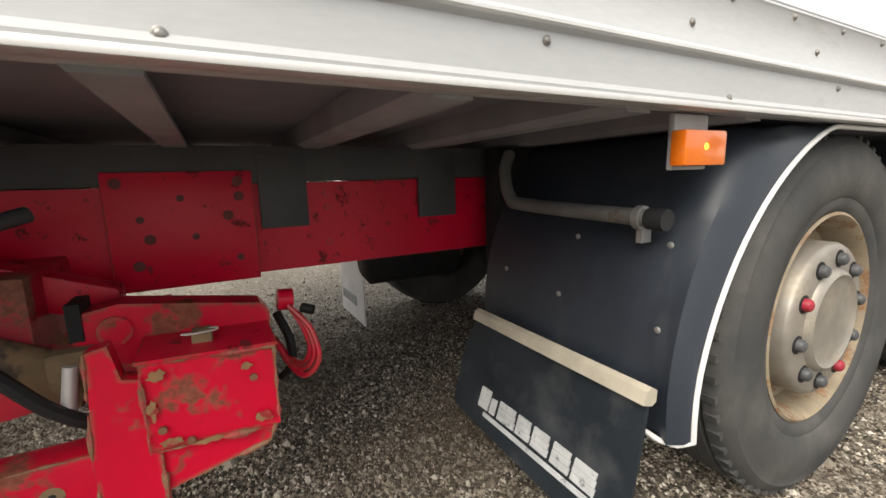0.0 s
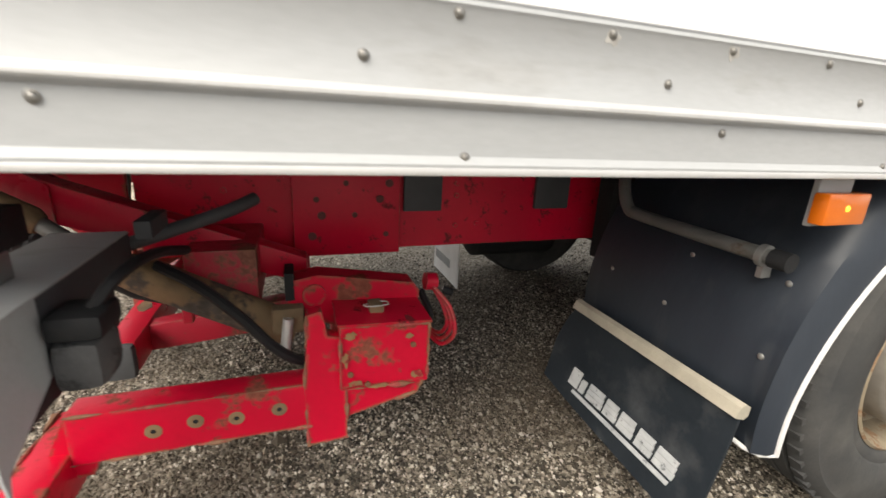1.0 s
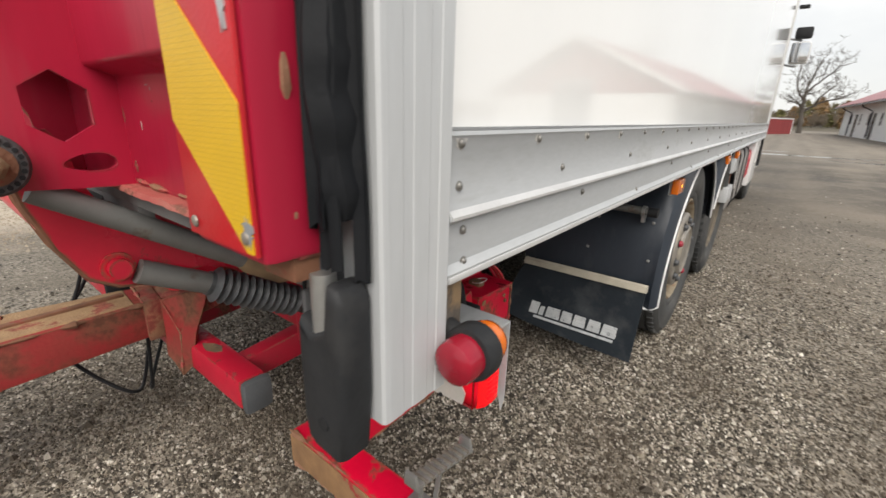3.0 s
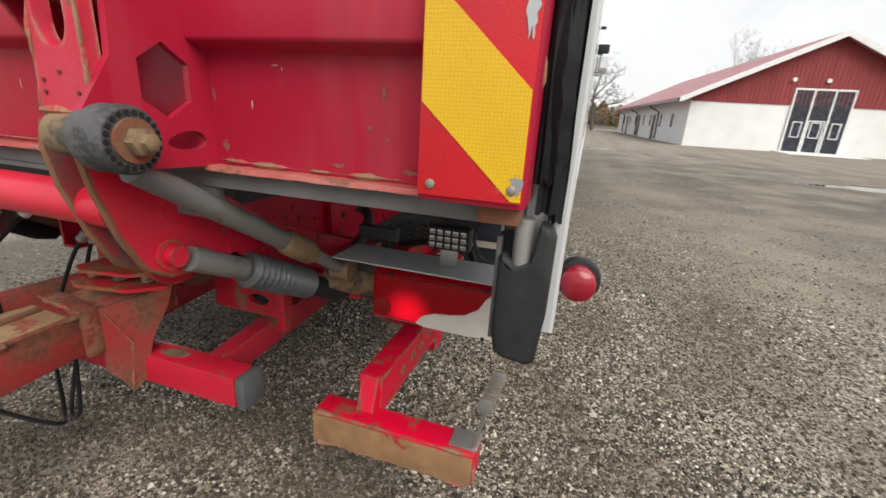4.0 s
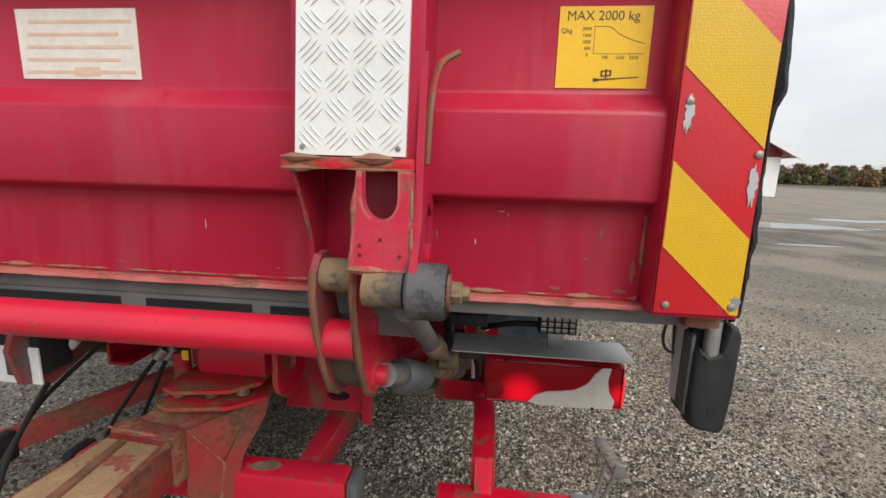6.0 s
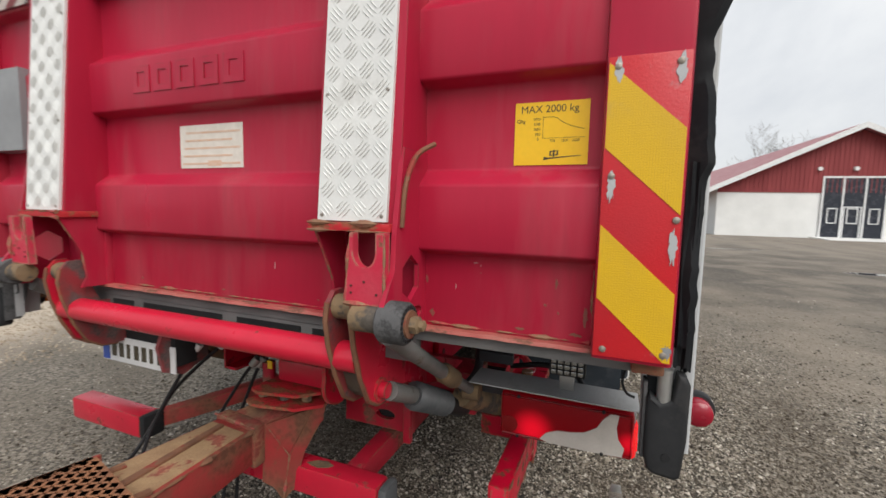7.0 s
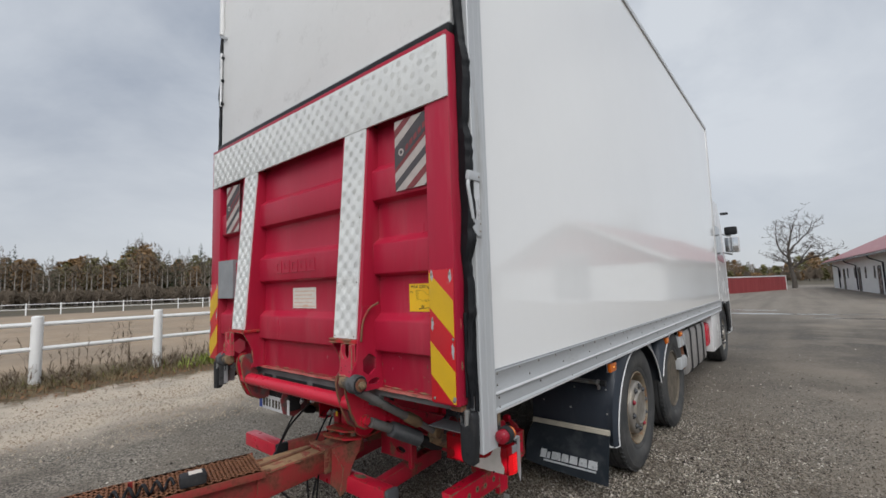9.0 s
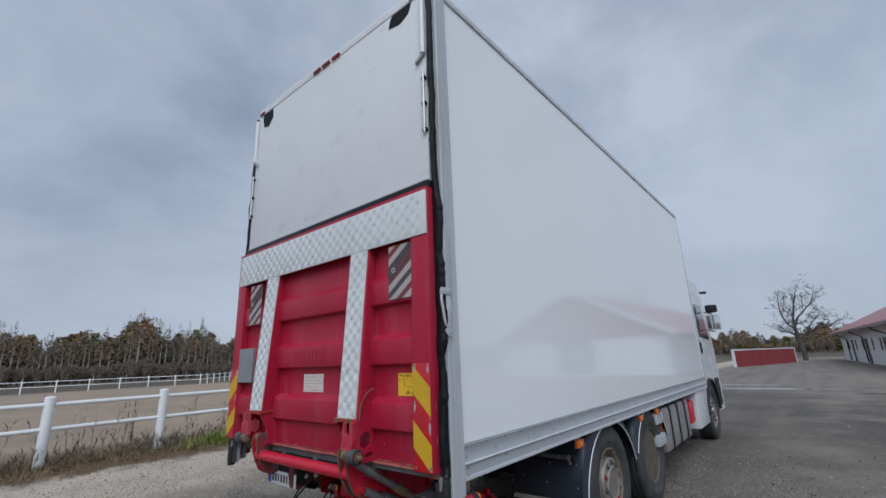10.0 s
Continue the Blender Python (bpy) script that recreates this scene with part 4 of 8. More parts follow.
lift = part("tail_lift", boxed(-2.525, -0.045, -0.022, -0.008, 1.085, 2.735), M_RED, truck, "red steel tail lift platform, folded upright")
for x0, x1 in ((-0.592, -0.186), (-1.800, -0.780), (MIR(-0.186), MIR(-0.592))):
    part("ribbed_panel", sheet(x0, x1), M_RED, lift, "pressed red panel with horizontal ribs")
for s in (0, 1):
    m = (lambda x: MIR(x)) if s else (lambda x: x)

    def span(a, b):
        return (min(m(a), m(b)), max(m(a), m(b)))
    x0, x1 = span(-0.190, -0.043)
    part("edge_beam", boxed(x0, x1, -0.092, -0.010, 1.080, 2.735, b=0.010), M_RED, lift)
    # hinge beam: thick below, thin above
    x0, x1 = span(-0.800, -0.584)
    part("hinge_beam", hexa(bmesh.new(), [(x0, -0.165, 1.335), (x1, -0.165, 1.335), (x1, -0.010, 1.335), (x0, -0.010, 1.335), (x0, -0.090, 2.44), (x1, -0.090, 2.44), (x1, -0.010, 2.44), (x0, -0.010, 2.44)], b=0.008), M_RED, lift)
    part("hinge_web", boxed(x0, x1, -0.052, -0.010, 1.085, 1.34, b=0.004), M_RED, lift)
    # shelf under the tread strip, worn to rust
    sx0, sx1 = span(-0.806, -0.5935)
    part("bracket_shelf", boxed(sx0, sx1, -0.188, -0.050, 1.318, 1.337, b=0.004), M_RED_RUSTY, lift, "rust-edged bracket shelf")
    # inner curved cheek
    cheek = [(-0.182, 1.322), (-0.150, 1.262), (-0.118, 1.200), (-0.108, 1.120), (-0.125, 1.086), (-0.012, 1.086), (-0.012, 1.322)]
    a, b = span(-0.795, -0.785)
    part("cheek_plate", prism(bmesh.new(), cheek, "x", a, b), M_RED, lift)
    # outer cheek with hexagonal and oval holes
    hexhole = [(-0.112 + 0.047 * math.cos(k * math.tau / 6 + math.pi / 6), 1.214 + 0.053 * math.sin(k * math.tau / 6 + math.pi / 6)) for k in range(6)]
    oval = [(-0.086 + 0.036 * math.cos(k * math.tau / 16), 1.126 + (0.017 if math.sin(k * math.tau / 16) > 0 else 0.012) * math.sin(k * math.tau / 16) * (1 + 0.25 * math.cos(k * math.tau / 16))) for k in range(16)]
    out = [(-0.182, 1.322), (-0.188, 1.240), (-0.235, 1.170), (-0.245, 1.130), (-0.225, 1.100), (-0.190, 1.092), (-0.060, 1.086), (-0.012, 1.086), (-0.012, 1.50), (-0.150, 1.50)]
    a, b = span(-0.592, -0.580)
    part("outer_cheek", prism(bmesh.new(), out, "x", a, b, holes=[hexhole, oval]), M_RED, lift, "red side plate with a hexagonal hole")
    worn_edge(lift, [(sx0, -0.188, 1.336), (sx1, -0.188, 1.336)], 0.0042, 11.0 + s)
    worn_edge(lift, [(sx0, -0.188, 1.319), (sx1, -0.188, 1.319)], 0.0034, 13.0 + s)
    worn_edge(lift, [(m(-0.5925), -0.2115, 1.316), (m(-0.5925), -0.2115, 1.166), (m(-0.690), -0.2115, 1.166)], 0.0045, 15.0 + s)
    worn_edge(lift, [(m(-0.690), -0.2115, 1.166), (m(-0.686), -0.2115, 1.21), (m(-0.676), -0.2115, 1.316)], 0.0030, 17.0 + s)
    worn_edge(lift, [(m(-0.790), *q) for q in ((-0.182, 1.320), (-0.150, 1.262), (-0.118, 1.200), (-0.108, 1.120))], 0.0034, 19.0 + s)
    part("weld_wear", sweep(bmesh.new(), bend([(m(-0.578), -0.165, 1.33), (m(-0.574), -0.155, 1.42), (m(-0.566), -0.120, 1.485), (m(-0.540), -0.082, 1.515)]), 0.006, 6), M_RUST, lift)
    # neck plate down to the pin, with a round notch
    notch = [(0.0275 * math.cos(math.pi * k / 10) - 0.641, 1.278 - 0.034 * math.sin(math.pi * k / 10)) for k in range(11)]
    neck = [(m(x), z) for x, z in [(-0.592, 1.318), (-0.592, 1.165), (-0.690, 1.165), (-0.686, 1.21), (-0.676, 1.318), (-0.6685, 1.318), *notch[::-1], (-0.6135, 1.318)]]
    part("neck_plate", prism(bmesh.new(), neck, "y", -0.212, -0.190), M_NECK, lift, "worn red neck plate with a round notch")
    for dx, dz in ((-0.672, 1.19), (-0.672, 1.205), (-0.610, 1.19), (-0.640, 1.215)):
        part("bolt_hole", rod((m(dx), -0.214, dz), (m(dx), -0.2118, dz), 0.003, 10), M_GRIME, lift)
    # roller on its pin
    py, pz = -0.207, 1.136
    part("pin_bush", lathe(bmesh.new(), [(0.020, 0.0), (0.029, 0.002), (0.029, 0.064), (0.020, 0.066)], (m(-0.667) if not s else m(-0.601), py, pz), "x", 28), M_MUD_STEEL, lift, "mud-caked steel bush")
    sg = -1 if s else 1
    roller = part("roller", lathe(bmesh.new(), [(0.022, 0.0), (0.040, 0.001), (0.0445, 0.006), (0.0445, 0.056), (0.040, 0.062), (0.022, 0.0635)], (m(-0.598), py, pz), "x", 36, sg), M_ROLLER, lift, "dusty grey rubber roller")
    for k in range(22):
        a = k * math.tau / 22
        part("roller_slot", rod((m(-0.5355), py + 0.0355 * math.cos(a), pz + 0.0355 * math.sin(a)), (m(-0.5340), py + 0.0355 * math.cos(a), pz + 0.0355 * math.sin(a)), 0.0038, 6), M_DARK, roller)
    part("washer", lathe(bmesh.new(), [(0.006, 0.0), (0.029, 0.0), (0.029, 0.006), (0.006, 0.007)], (m(-0.536), py, pz), "x", 24, sg), M_RUST, roller, "rusty washer")
    part("nut", lathe(bmesh.new(), [(0.010, 0.0), (0.0185, 0.001), (0.0185, 0.016), (0.012, 0.019), (0.0115, 0.028), (0.008, 0.030)], (m(-0.530), py, pz), "x", 6, sg), M_MUD_STEEL, roller, "rusty hexagon nut")
part("bottom_flange", ragged_bar(-2.52, -0.048, -0.056, -0.012, 1.0785, 1.0875, 0.0035, 3.0), M_LIP, lift, "red bottom lip flaking to rust")
part("dock_sill", boxed(-2.50, -0.070, -0.034, -0.002, 1.046, 1.0775, b=0.003), M_SILL, truck, "dark grey sill under the platform")
sill_web = part("sill_web", boxed(MIR(-0.60), -0.60, -0.030, -0.004, 0.985, 1.046, b=0.002), M_SILL, truck, "grey slotted web under the sill")
for x0, x1 in ((-1.20, -0.96), (-0.92, -0.81), (-1.62, -1.26), (-1.78, -1.67)):
    part("sill_slot", boxed(x0, x1, -0.0315, -0.0295, 0.998, 1.034), M_DARK, sill_web)
for mm in (lambda x: x, MIR):
    c0, c1 = sorted((mm(-0.112), mm(-0.052)))
    part("corner_hinge", boxed(c0, c1, -0.060, -0.002, 1.052, 1.080, b=0.006), M_RUST, truck, "rusty corner hinge block")


# tread plates: raised bars in alternating groups
def tread_bars(name, parent, corner, ux, uz, w, h, cell=0.030):
    """Bars of tread on a plate spanned by ux (width) and uz (height) from its corner."""
    corner, ux, uz = Vector(corner), Vector(ux).normalized(), Vector(uz).normalized()
    nrm = ux.cross(uz).normalized()
    if nrm.y > 0:
        nrm = -nrm
    verts, faces = [], []
    for j in range(int(h / cell)):
        for i in range(int(w / cell)):
            t = math.pi / 4 if (i + j) % 2 else -math.pi / 4
            d = ux * math.cos(t) + uz * math.sin(t)
            e = ux * -math.sin(t) + uz * math.cos(t)
            mid = corner + ux * ((i + 0.5) * cell) + uz * ((j + 0.5) * cell)
            for k in (-1.5, -0.5, 0.5, 1.5):
                c = mid + e * (k * cell * 0.20)
                L = cell * (0.50 if abs(k) < 1 else 0.36)
                b = len(verts)
                hw = 0.0020
                for q in ((-L, 0, 0), (0, -hw, 0), (L, 0, 0), (0, hw, 0)):
                    verts.append(c + d * q[0] + e * q[1])
                verts += [c - d * (L * 0.55) + nrm * 0.0016, c + d * (L * 0.55) + nrm * 0.0016]
                faces += [(b, b + 1, b + 4), (b + 1, b + 5, b + 4), (b + 1, b + 2, b + 5), (b + 2, b + 3, b + 5), (b + 3, b + 4, b + 5), (b + 3, b, b + 4)]
    o = ORIG[parent]
    me = bpy.data.meshes.new(name)
    me.from_pydata([tuple(v - o) for v in verts], [], faces)
    finish(me, M_TREAD, 20)
    ob = tagged(new(name, me), kind="stuff")
    ob.parent = parent
    return ob


for s in (0, 1):
    a, b = sorted((-0.788, -0.610) if not s else (MIR(-0.788), MIR(-0.610)))
    plate = part("tread_strip", hexa(bmesh.new(), [(a, -0.174, 1.340), (b, -0.174, 1.340), (b, -0.160, 1.340), (a, -0.160, 1.340), (a + 0.012, -0.0965, 2.435), (b + 0.012, -0.0965, 2.435), (b + 0.012, -0.086, 2.435), (a + 0.012, -0.086, 2.435)]), M_TREAD, lift, "pale grey five-bar tread plate strip")
    tread_bars("tread_relief", plate, (a + 0.003, -0.1742, 1.345), (1, 0, 0), (0.011, 0.0775, 1.095), 0.172, 1.09, 0.043)
    for x, z in ((a + 0.012, 1.352), (b - 0.012, 1.352), (a + 0.014, 1.62), (b - 0.010, 1.62), (a + 0.018, 1.95), (b - 0.006, 1.95)):
        y = -0.174 + 0.0775 * (z - 1.34) / 1.095
        part("screw", lathe(bmesh.new(), [(0.0045, 0.0), (0.0042, 0.0014), (0.002, 0.002)], (x, y, z), "y", 10, -1), M_BOLT, plate)
band = part("tread_band", boxed(-2.49, -0.046, -0.1005, -0.088, 2.425, 2.712, b=0.002), M_TREAD, lift, "pale grey tread plate band across the top")
tread_bars("tread_relief", band, (-2.48, -0.1007, 2.430), (1, 0, 0), (0, 0, 1), 2.43, 0.28, 0.046)
part("top_lip", boxed(-2.52, -0.044, -0.095, -0.012, 2.712, 2.738, b=0.006), M_RED, lift)

# reflective marking boards
for s in (0, 1):
    m = (lambda x: MIR(x)) if s else (lambda x: x)
    a, b = -0.186, -0.048
    x0, x1 = sorted((m(a), m(b)))
    board = part("marking_board", boxed(x0, x1, -0.0975, -0.0925, 1.090, 1.658, b=0.0015), M_REDFILM, lift, "red and yellow striped reflective board")
    for zt, zb in ((1.650, 1.495), (1.350, 1.208)):
        poly = clipped([(a, zb), (b, zb - 0.128), (b, zt - 0.128), (a, zt)], a + 0.002, b - 0.002, 1.093, 1.655)
        part("yellow_stripe", prism(bmesh.new(), [(m(x), z) for x, z in poly], "y", -0.0988, -0.0974), M_YELLOW, board, "yellow honeycomb reflective stripe")
    for x, z in ((-0.168, 1.640), (-0.066, 1.640), (-0.168, 1.105), (-0.062, 1.107), (-0.170, 1.44), (-0.056, 1.36)):
        part("screw", lathe(bmesh.new(), [(0.0068, 0.0), (0.006, 0.0018), (0.003, 0.003)], (m(x), -0.0986, z), "y", 12, -1), M_BOLT, board)
    for x, z, w, h in ((-0.167, 1.635, 0.010, 0.030), (-0.063, 1.628, 0.012, 0.034), (-0.170, 1.42, 0.010, 0.040), (-0.059, 1.31, 0.010, 0.042), (-0.058, 1.112, 0.013, 0.018)):
        rr = random.Random(int(z * 1000))
        blob = [(m(x) + w * rr.uniform(0.35, 0.95) * math.cos(k * math.tau / 26), z + h * rr.uniform(0.45, 0.95) * math.sin(k * math.tau / 26)) for k in range(26)]
        part("worn_patch", prism(bmesh.new(), blob, "y", -0.0992, -0.0976), M_GREYPLATE if h < 0.02 else M_ALU, board)

# rust creeping up from the panel's seams
worn_edge(lift, [(-0.625, -0.031, 1.098), (-0.480, -0.031, 1.093), (-0.195, -0.031, 1.093)], 0.0050, 31.0)
worn_edge(lift, [(-0.192, -0.031, 1.095), (-0.192, -0.031, 1.250)], 0.0045, 32.0)
worn_edge(lift, [(-0.700, -0.031, 1.096), (-1.700, -0.031, 1.094)], 0.0038, 33.0)
worn_edge(lift, [(-0.046, -0.058, 1.095), (-0.046, -0.058, 1.500)], 0.0035, 34.0)

# rust spots and a scratch on the bare panel
def blot(x, z, w, h, y, mat, seed):
    r = random.Random(seed)
    pts = [(x + 0.7 * w * r.uniform(0.25, 1.0) * math.cos(k * math.tau / 22), z + 0.7 * h * r.uniform(0.25, 1.0) * math.sin(k * math.tau / 22)) for k in range(22)]
    part("rust_spot" if mat is M_STAIN else "scratch", prism(bmesh.new(), pts, "y", y - 0.0006, y + 0.0004), mat, lift)


for k, (x, z, w, h) in enumerate(((-0.268, 1.215, 0.006, 0.026), (-0.290, 1.165, 0.008, 0.010), (-0.262, 1.150, 0.005, 0.008), (-0.205, 1.150, 0.010, 0.052), (-0.222, 1.106, 0.026, 0.010), (-0.345, 1.106, 0.020, 0.008), (-0.560, 1.120, 0.012, 0.022),
                                  (-0.575, 1.200, 0.006, 0.030), (-0.44, 1.225, 0.004, 0.004), (-0.90, 1.115, 0.010, 0.006), (-1.25, 1.112, 0.016, 0.006), (-1.62, 1.118, 0.008, 0.010), (-0.820, 1.135, 0.006, 0.018))):
    blot(x, z, w, h * 0.8, -0.0302, M_STAIN, k)
for k, (x, z, w, h) in enumerate(((-0.452, 1.248, 0.012, 0.002), (-0.440, 1.243, 0.002, 0.004), (-0.50, 1.19, 0.002, 0.012), (-1.05, 1.20, 0.002, 0.016))):
    blot(x, z, w, h, -0.0302, M_FLAGPALE, 40 + k)

# yellow load sticker with its chart
st = part("load_sticker", boxed(-0.372, -0.218, -0.0318, -0.0300, 1.470, 1.602), M_STICKER, lift, "yellow load chart sticker")
UP = lambda x, z, y=-0.0319: Matrix.Translation((x, y, z)) @ Euler((radians(90), 0, 0)).to_matrix().to_4x4()
writing("MAX 2000 kg", 0.0215, UP(-0.360, 1.580), M_INK, st)
writing("Qkg", 0.011, UP(-0.368, 1.560), M_INK, st)
for k, word in enumerate(("2000", "1500", "1000", "500", "0")):
    writing(word, 0.0075, UP(-0.332 + 0.004 * max(k - 2, 0), 1.564 - 0.0105 * k), M_INK, st)
for k, word in enumerate(("750", "1500", "2250")):
    writing(word, 0.0075, UP(-0.297 + 0.023 * k, 1.518), M_INK, st)
part("chart_axis", prism(bmesh.new(), [(-0.312, 1.572), (-0.3114, 1.572), (-0.3114, 1.5266), (-0.226, 1.5266), (-0.226, 1.526), (-0.312, 1.526)], "y", -0.0322, -0.0317), M_INK, st)
part("chart_curve", sweep(bmesh.new(), bend([(-0.311, -0.0318, 1.570), (-0.286, -0.0318, 1.569), (-0.272, -0.0318, 1.559), (-0.250, -0.0318, 1.549), (-0.228, -0.0318, 1.543)]), 0.0005, 5), M_INK, st)
part("chart_picture", prism(bmesh.new(), [(-0.308, 1.480), (-0.308, 1.487), (-0.298, 1.4855), (-0.232, 1.4895), (-0.232, 1.4882), (-0.296, 1.4826)], "y", -0.0323, -0.0317), M_INK, st)
part("chart_load", prism(bmesh.new(), [(-0.296, 1.489), (-0.296, 1.499), (-0.278, 1.500), (-0.278, 1.490)], "y", -0.0323, -0.0317, holes=[[(-0.293, 1.491), (-0.281, 1.492), (-0.281, 1.498), (-0.293, 1.497)]]), M_INK, st)
part("chart_mark", boxed(-0.2885, -0.2855, -0.0325, -0.0317, 1.487, 1.501), M_INK, st)
# faded paper label on the middle panel
pa = part("paper_label", boxed(-1.415, -1.160, -0.0316, -0.0300, 1.478, 1.606), M_PAPER, lift, "faded white paper label")
for k in range(5):
    part("print_bar", boxed(-1.405 + 0.004 * k, -1.170 - 0.03 * (k % 2), -0.0321, -0.0315, 1.488 + 0.023 * k, 1.494 + 0.023 * k), M_FADED, pa)
part("print_bar", boxed(-1.30, -1.245, -0.0322, -0.0315, 1.484, 1.500), M_FADED, pa)
# grey label and pressed maker's mark as plain blocks
part("grey_label", boxed(-2.385, -2.130, -0.0955, -0.030, 1.548, 1.835), M_GREYPLATE, lift, "plain grey square label")
for k in range(5):
    x = -1.555 + 0.094 * k
    ring = [(x + 0.020, 1.722), (x + 0.020, 1.764), (x + 0.054, 1.764), (x + 0.054, 1.722)]
    mark = prism(bmesh.new(), [(x, 1.704), (x + 0.074, 1.704), (x + 0.074, 1.782), (x, 1.782)], "y", -0.0762, -0.070, holes=[ring])
    part("embossed_block", mark, M_RED, lift)


# striped cloth flags under the band
def flag(x0, x1, z0, z1):
    f = part("warning_flag", boxed(x0, x1, -0.0815, -0.0795, z0, z1), M_FLAGPALE, lift, "faded striped warning flag")
    slope = 0.72
    for k in range(-6, 9):
        base = z0 + k * 0.088
        poly = clipped([(x0, base), (x1, base + slope * (x1 - x0)), (x1, base + slope * (x1 - x0) + 0.040), (x0, base + 0.040)], x0 + 0.001, x1 - 0.001, z0 + 0.001, z1 - 0.001)
        if poly:
            part("stripe", prism(bmesh.new(), poly, "y", -0.0824, -0.0814), M_FLAGRED if k % 2 else M_FLAGDARK, f)
    zc = z0 + 0.13
    poly = clipped([(x0, zc - 0.02), (x1, zc + slope * (x1 - x0) - 0.02), (x1, zc + slope * (x1 - x0) + 0.065), (x0, zc + 0.065)], x0, x1, z0, z1)
    part("centre_band", prism(bmesh.new(), poly, "y", -0.0834, -0.0822), M_FLAGDARK, f)
    for k in range(5):
        x = x0 + 0.075 + 0.028 * k
        z = zc + slope * (x - x0)
        part("print_bar", hexa(bmesh.new(), [(x, -0.084, z), (x + 0.020, -0.084, z + 0.014), (x + 0.020, -0.083, z + 0.014), (x, -0.083, z), (x, -0.084, z + 0.028), (x + 0.020, -0.084, z + 0.042), (x + 0.020, -0.083, z + 0.042), (x, -0.083, z + 0.028)]), M_FLAGRED, f)
    part("logo_disc", lathe(bmesh.new(), [(0.010, 0), (0.018, 0), (0.018, 0.0006), (0.010, 0.0006)], (x0 + 0.045, -0.0834, zc + 0.058), "y", 20, -1, True), M_FLAGPALE, f)


flag(-0.400, -0.178, 2.055, 2.405)
flag(-2.285, -2.075, 2.045, 2.400)

# ---- lift arms, cylinders and tube under the platform ----
part("lift_tube", rod((MIR(-0.704), -0.120, 1.010), (-0.704, -0.120, 1.010), 0.037, 32), M_RED_TUBE, truck, "bright red round cross tube")
for s in (0, 1):
    m = (lambda x: MIR(x)) if s else (lambda x: x)
    ear = [(-0.168, 1.150), (-0.176, 1.110), (-0.166, 1.050), (-0.138, 0.965), (-0.104, 0.900), (-0.060, 0.872), (-0.010, 0.866), (0.10, 0.872), (0.24, 0.815), (0.24, 0.900), (0.06, 1.020), (-0.06, 1.030), (-0.085, 1.085), (-0.095, 1.150), (-0.115, 1.176), (-0.148, 1.174)]
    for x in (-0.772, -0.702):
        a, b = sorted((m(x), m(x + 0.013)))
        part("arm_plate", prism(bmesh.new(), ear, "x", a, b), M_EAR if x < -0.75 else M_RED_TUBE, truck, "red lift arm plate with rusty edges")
        edge = [(m(x + 0.0065), y, z) for y, z in ear[:7]]
        part("rusty_edge", sweep(bmesh.new(), edge, 0.0075, 6), M_RUST, truck)
    web = [(-0.118, 0.972), (-0.096, 0.915), (-0.060, 0.884), (-0.010, 0.876), (-0.010, 0.886), (-0.055, 0.896), (-0.086, 0.922), (-0.104, 0.975)]
    part("arm_web", prism(bmesh.new(), web, "x", *sorted((m(-0.760), m(-0.701)))), M_GREASE, truck, "greasy dark web between the arm plates")
    part("pin_sleeve", rod((m(-0.770), -0.135, 1.136), (m(-0.690), -0.135, 1.136), 0.030), M_MUD_STEEL, truck)
    part("arm_bolt", rod((m(-0.689), -0.058, 0.912), (m(-0.664), -0.058, 0.912), 0.020, 12), M_RED_TUBE, truck, "red bolt head")
    part("arm_boss", rod((m(-0.690), -0.058, 0.912), (m(-0.683), -0.058, 0.912), 0.030, 20), M_RED_WORN, truck)
    a, b = sorted((m(-0.765), m(-0.694)))
    part("lift_arm", hexa(bmesh.new(), [(a, 0.18, 0.830), (b, 0.18, 0.830), (b, 0.78, 0.625), (a, 0.78, 0.625), (a, 0.18, 0.930), (b, 0.18, 0.930), (b, 0.78, 0.700), (a, 0.78, 0.700)], b=0.006), M_RED_CHASSIS, truck, "red box-section lift arm")
    # upper rod and lower cylinder with bellows
    part("tilt_rod", sweep(bmesh.new(), [(m(-0.606), -0.165, 1.090), (m(-0.602), 0.175, 0.882)], 0.0215, 18), M_CYL, truck, "grey hydraulic rod")
    part("rod_collar", sweep(bmesh.new(), [(m(-0.602), 0.150, 0.898), (m(-0.601), 0.165, 0.889), (m(-0.598), 0.240, 0.843), (m(-0.597), 0.255, 0.834)], [0.024, 0.030, 0.030, 0.022], 18), M_MUD_STEEL, truck)
    part("rod_end", rod((m(-0.598), 0.25, 0.838), (m(-0.570), 0.36, 0.760), 0.017, 14), M_CYL, truck)
    part("rod_eye", rod((m(-0.600), 0.360, 0.760), (m(-0.545), 0.360, 0.760), 0.030, 20), M_MUD_STEEL, truck)
    cyl0, cyl1 = Vector((m(-0.676), -0.030, 0.898)), Vector((m(-0.671), 0.095, 0.836))
    part("lift_cylinder", rod(cyl0, cyl1, 0.025, 18), M_CYL, truck, "grey lift cylinder")
    pts, rad = [], []
    end = Vector((m(-0.648), 0.310, 0.722))
    for k in range(53):
        pts.append(cyl1.lerp(end, k / 52))
        rad.append(0.0365 + 0.0058 * math.cos(k * math.pi / 2) if 2 < k < 50 else 0.028)
    part("bellows", sweep(bmesh.new(), pts, rad, 18), M_NUT, truck, "ribbed black rubber bellows")
    part("cylinder_end", sweep(bmesh.new(), [end, Vector((m(-0.634), 0.40, 0.672)), Vector((m(-0.630), 0.46, 0.645))], [0.028, 0.033, 0.024], 16), M_RUBBER, truck)
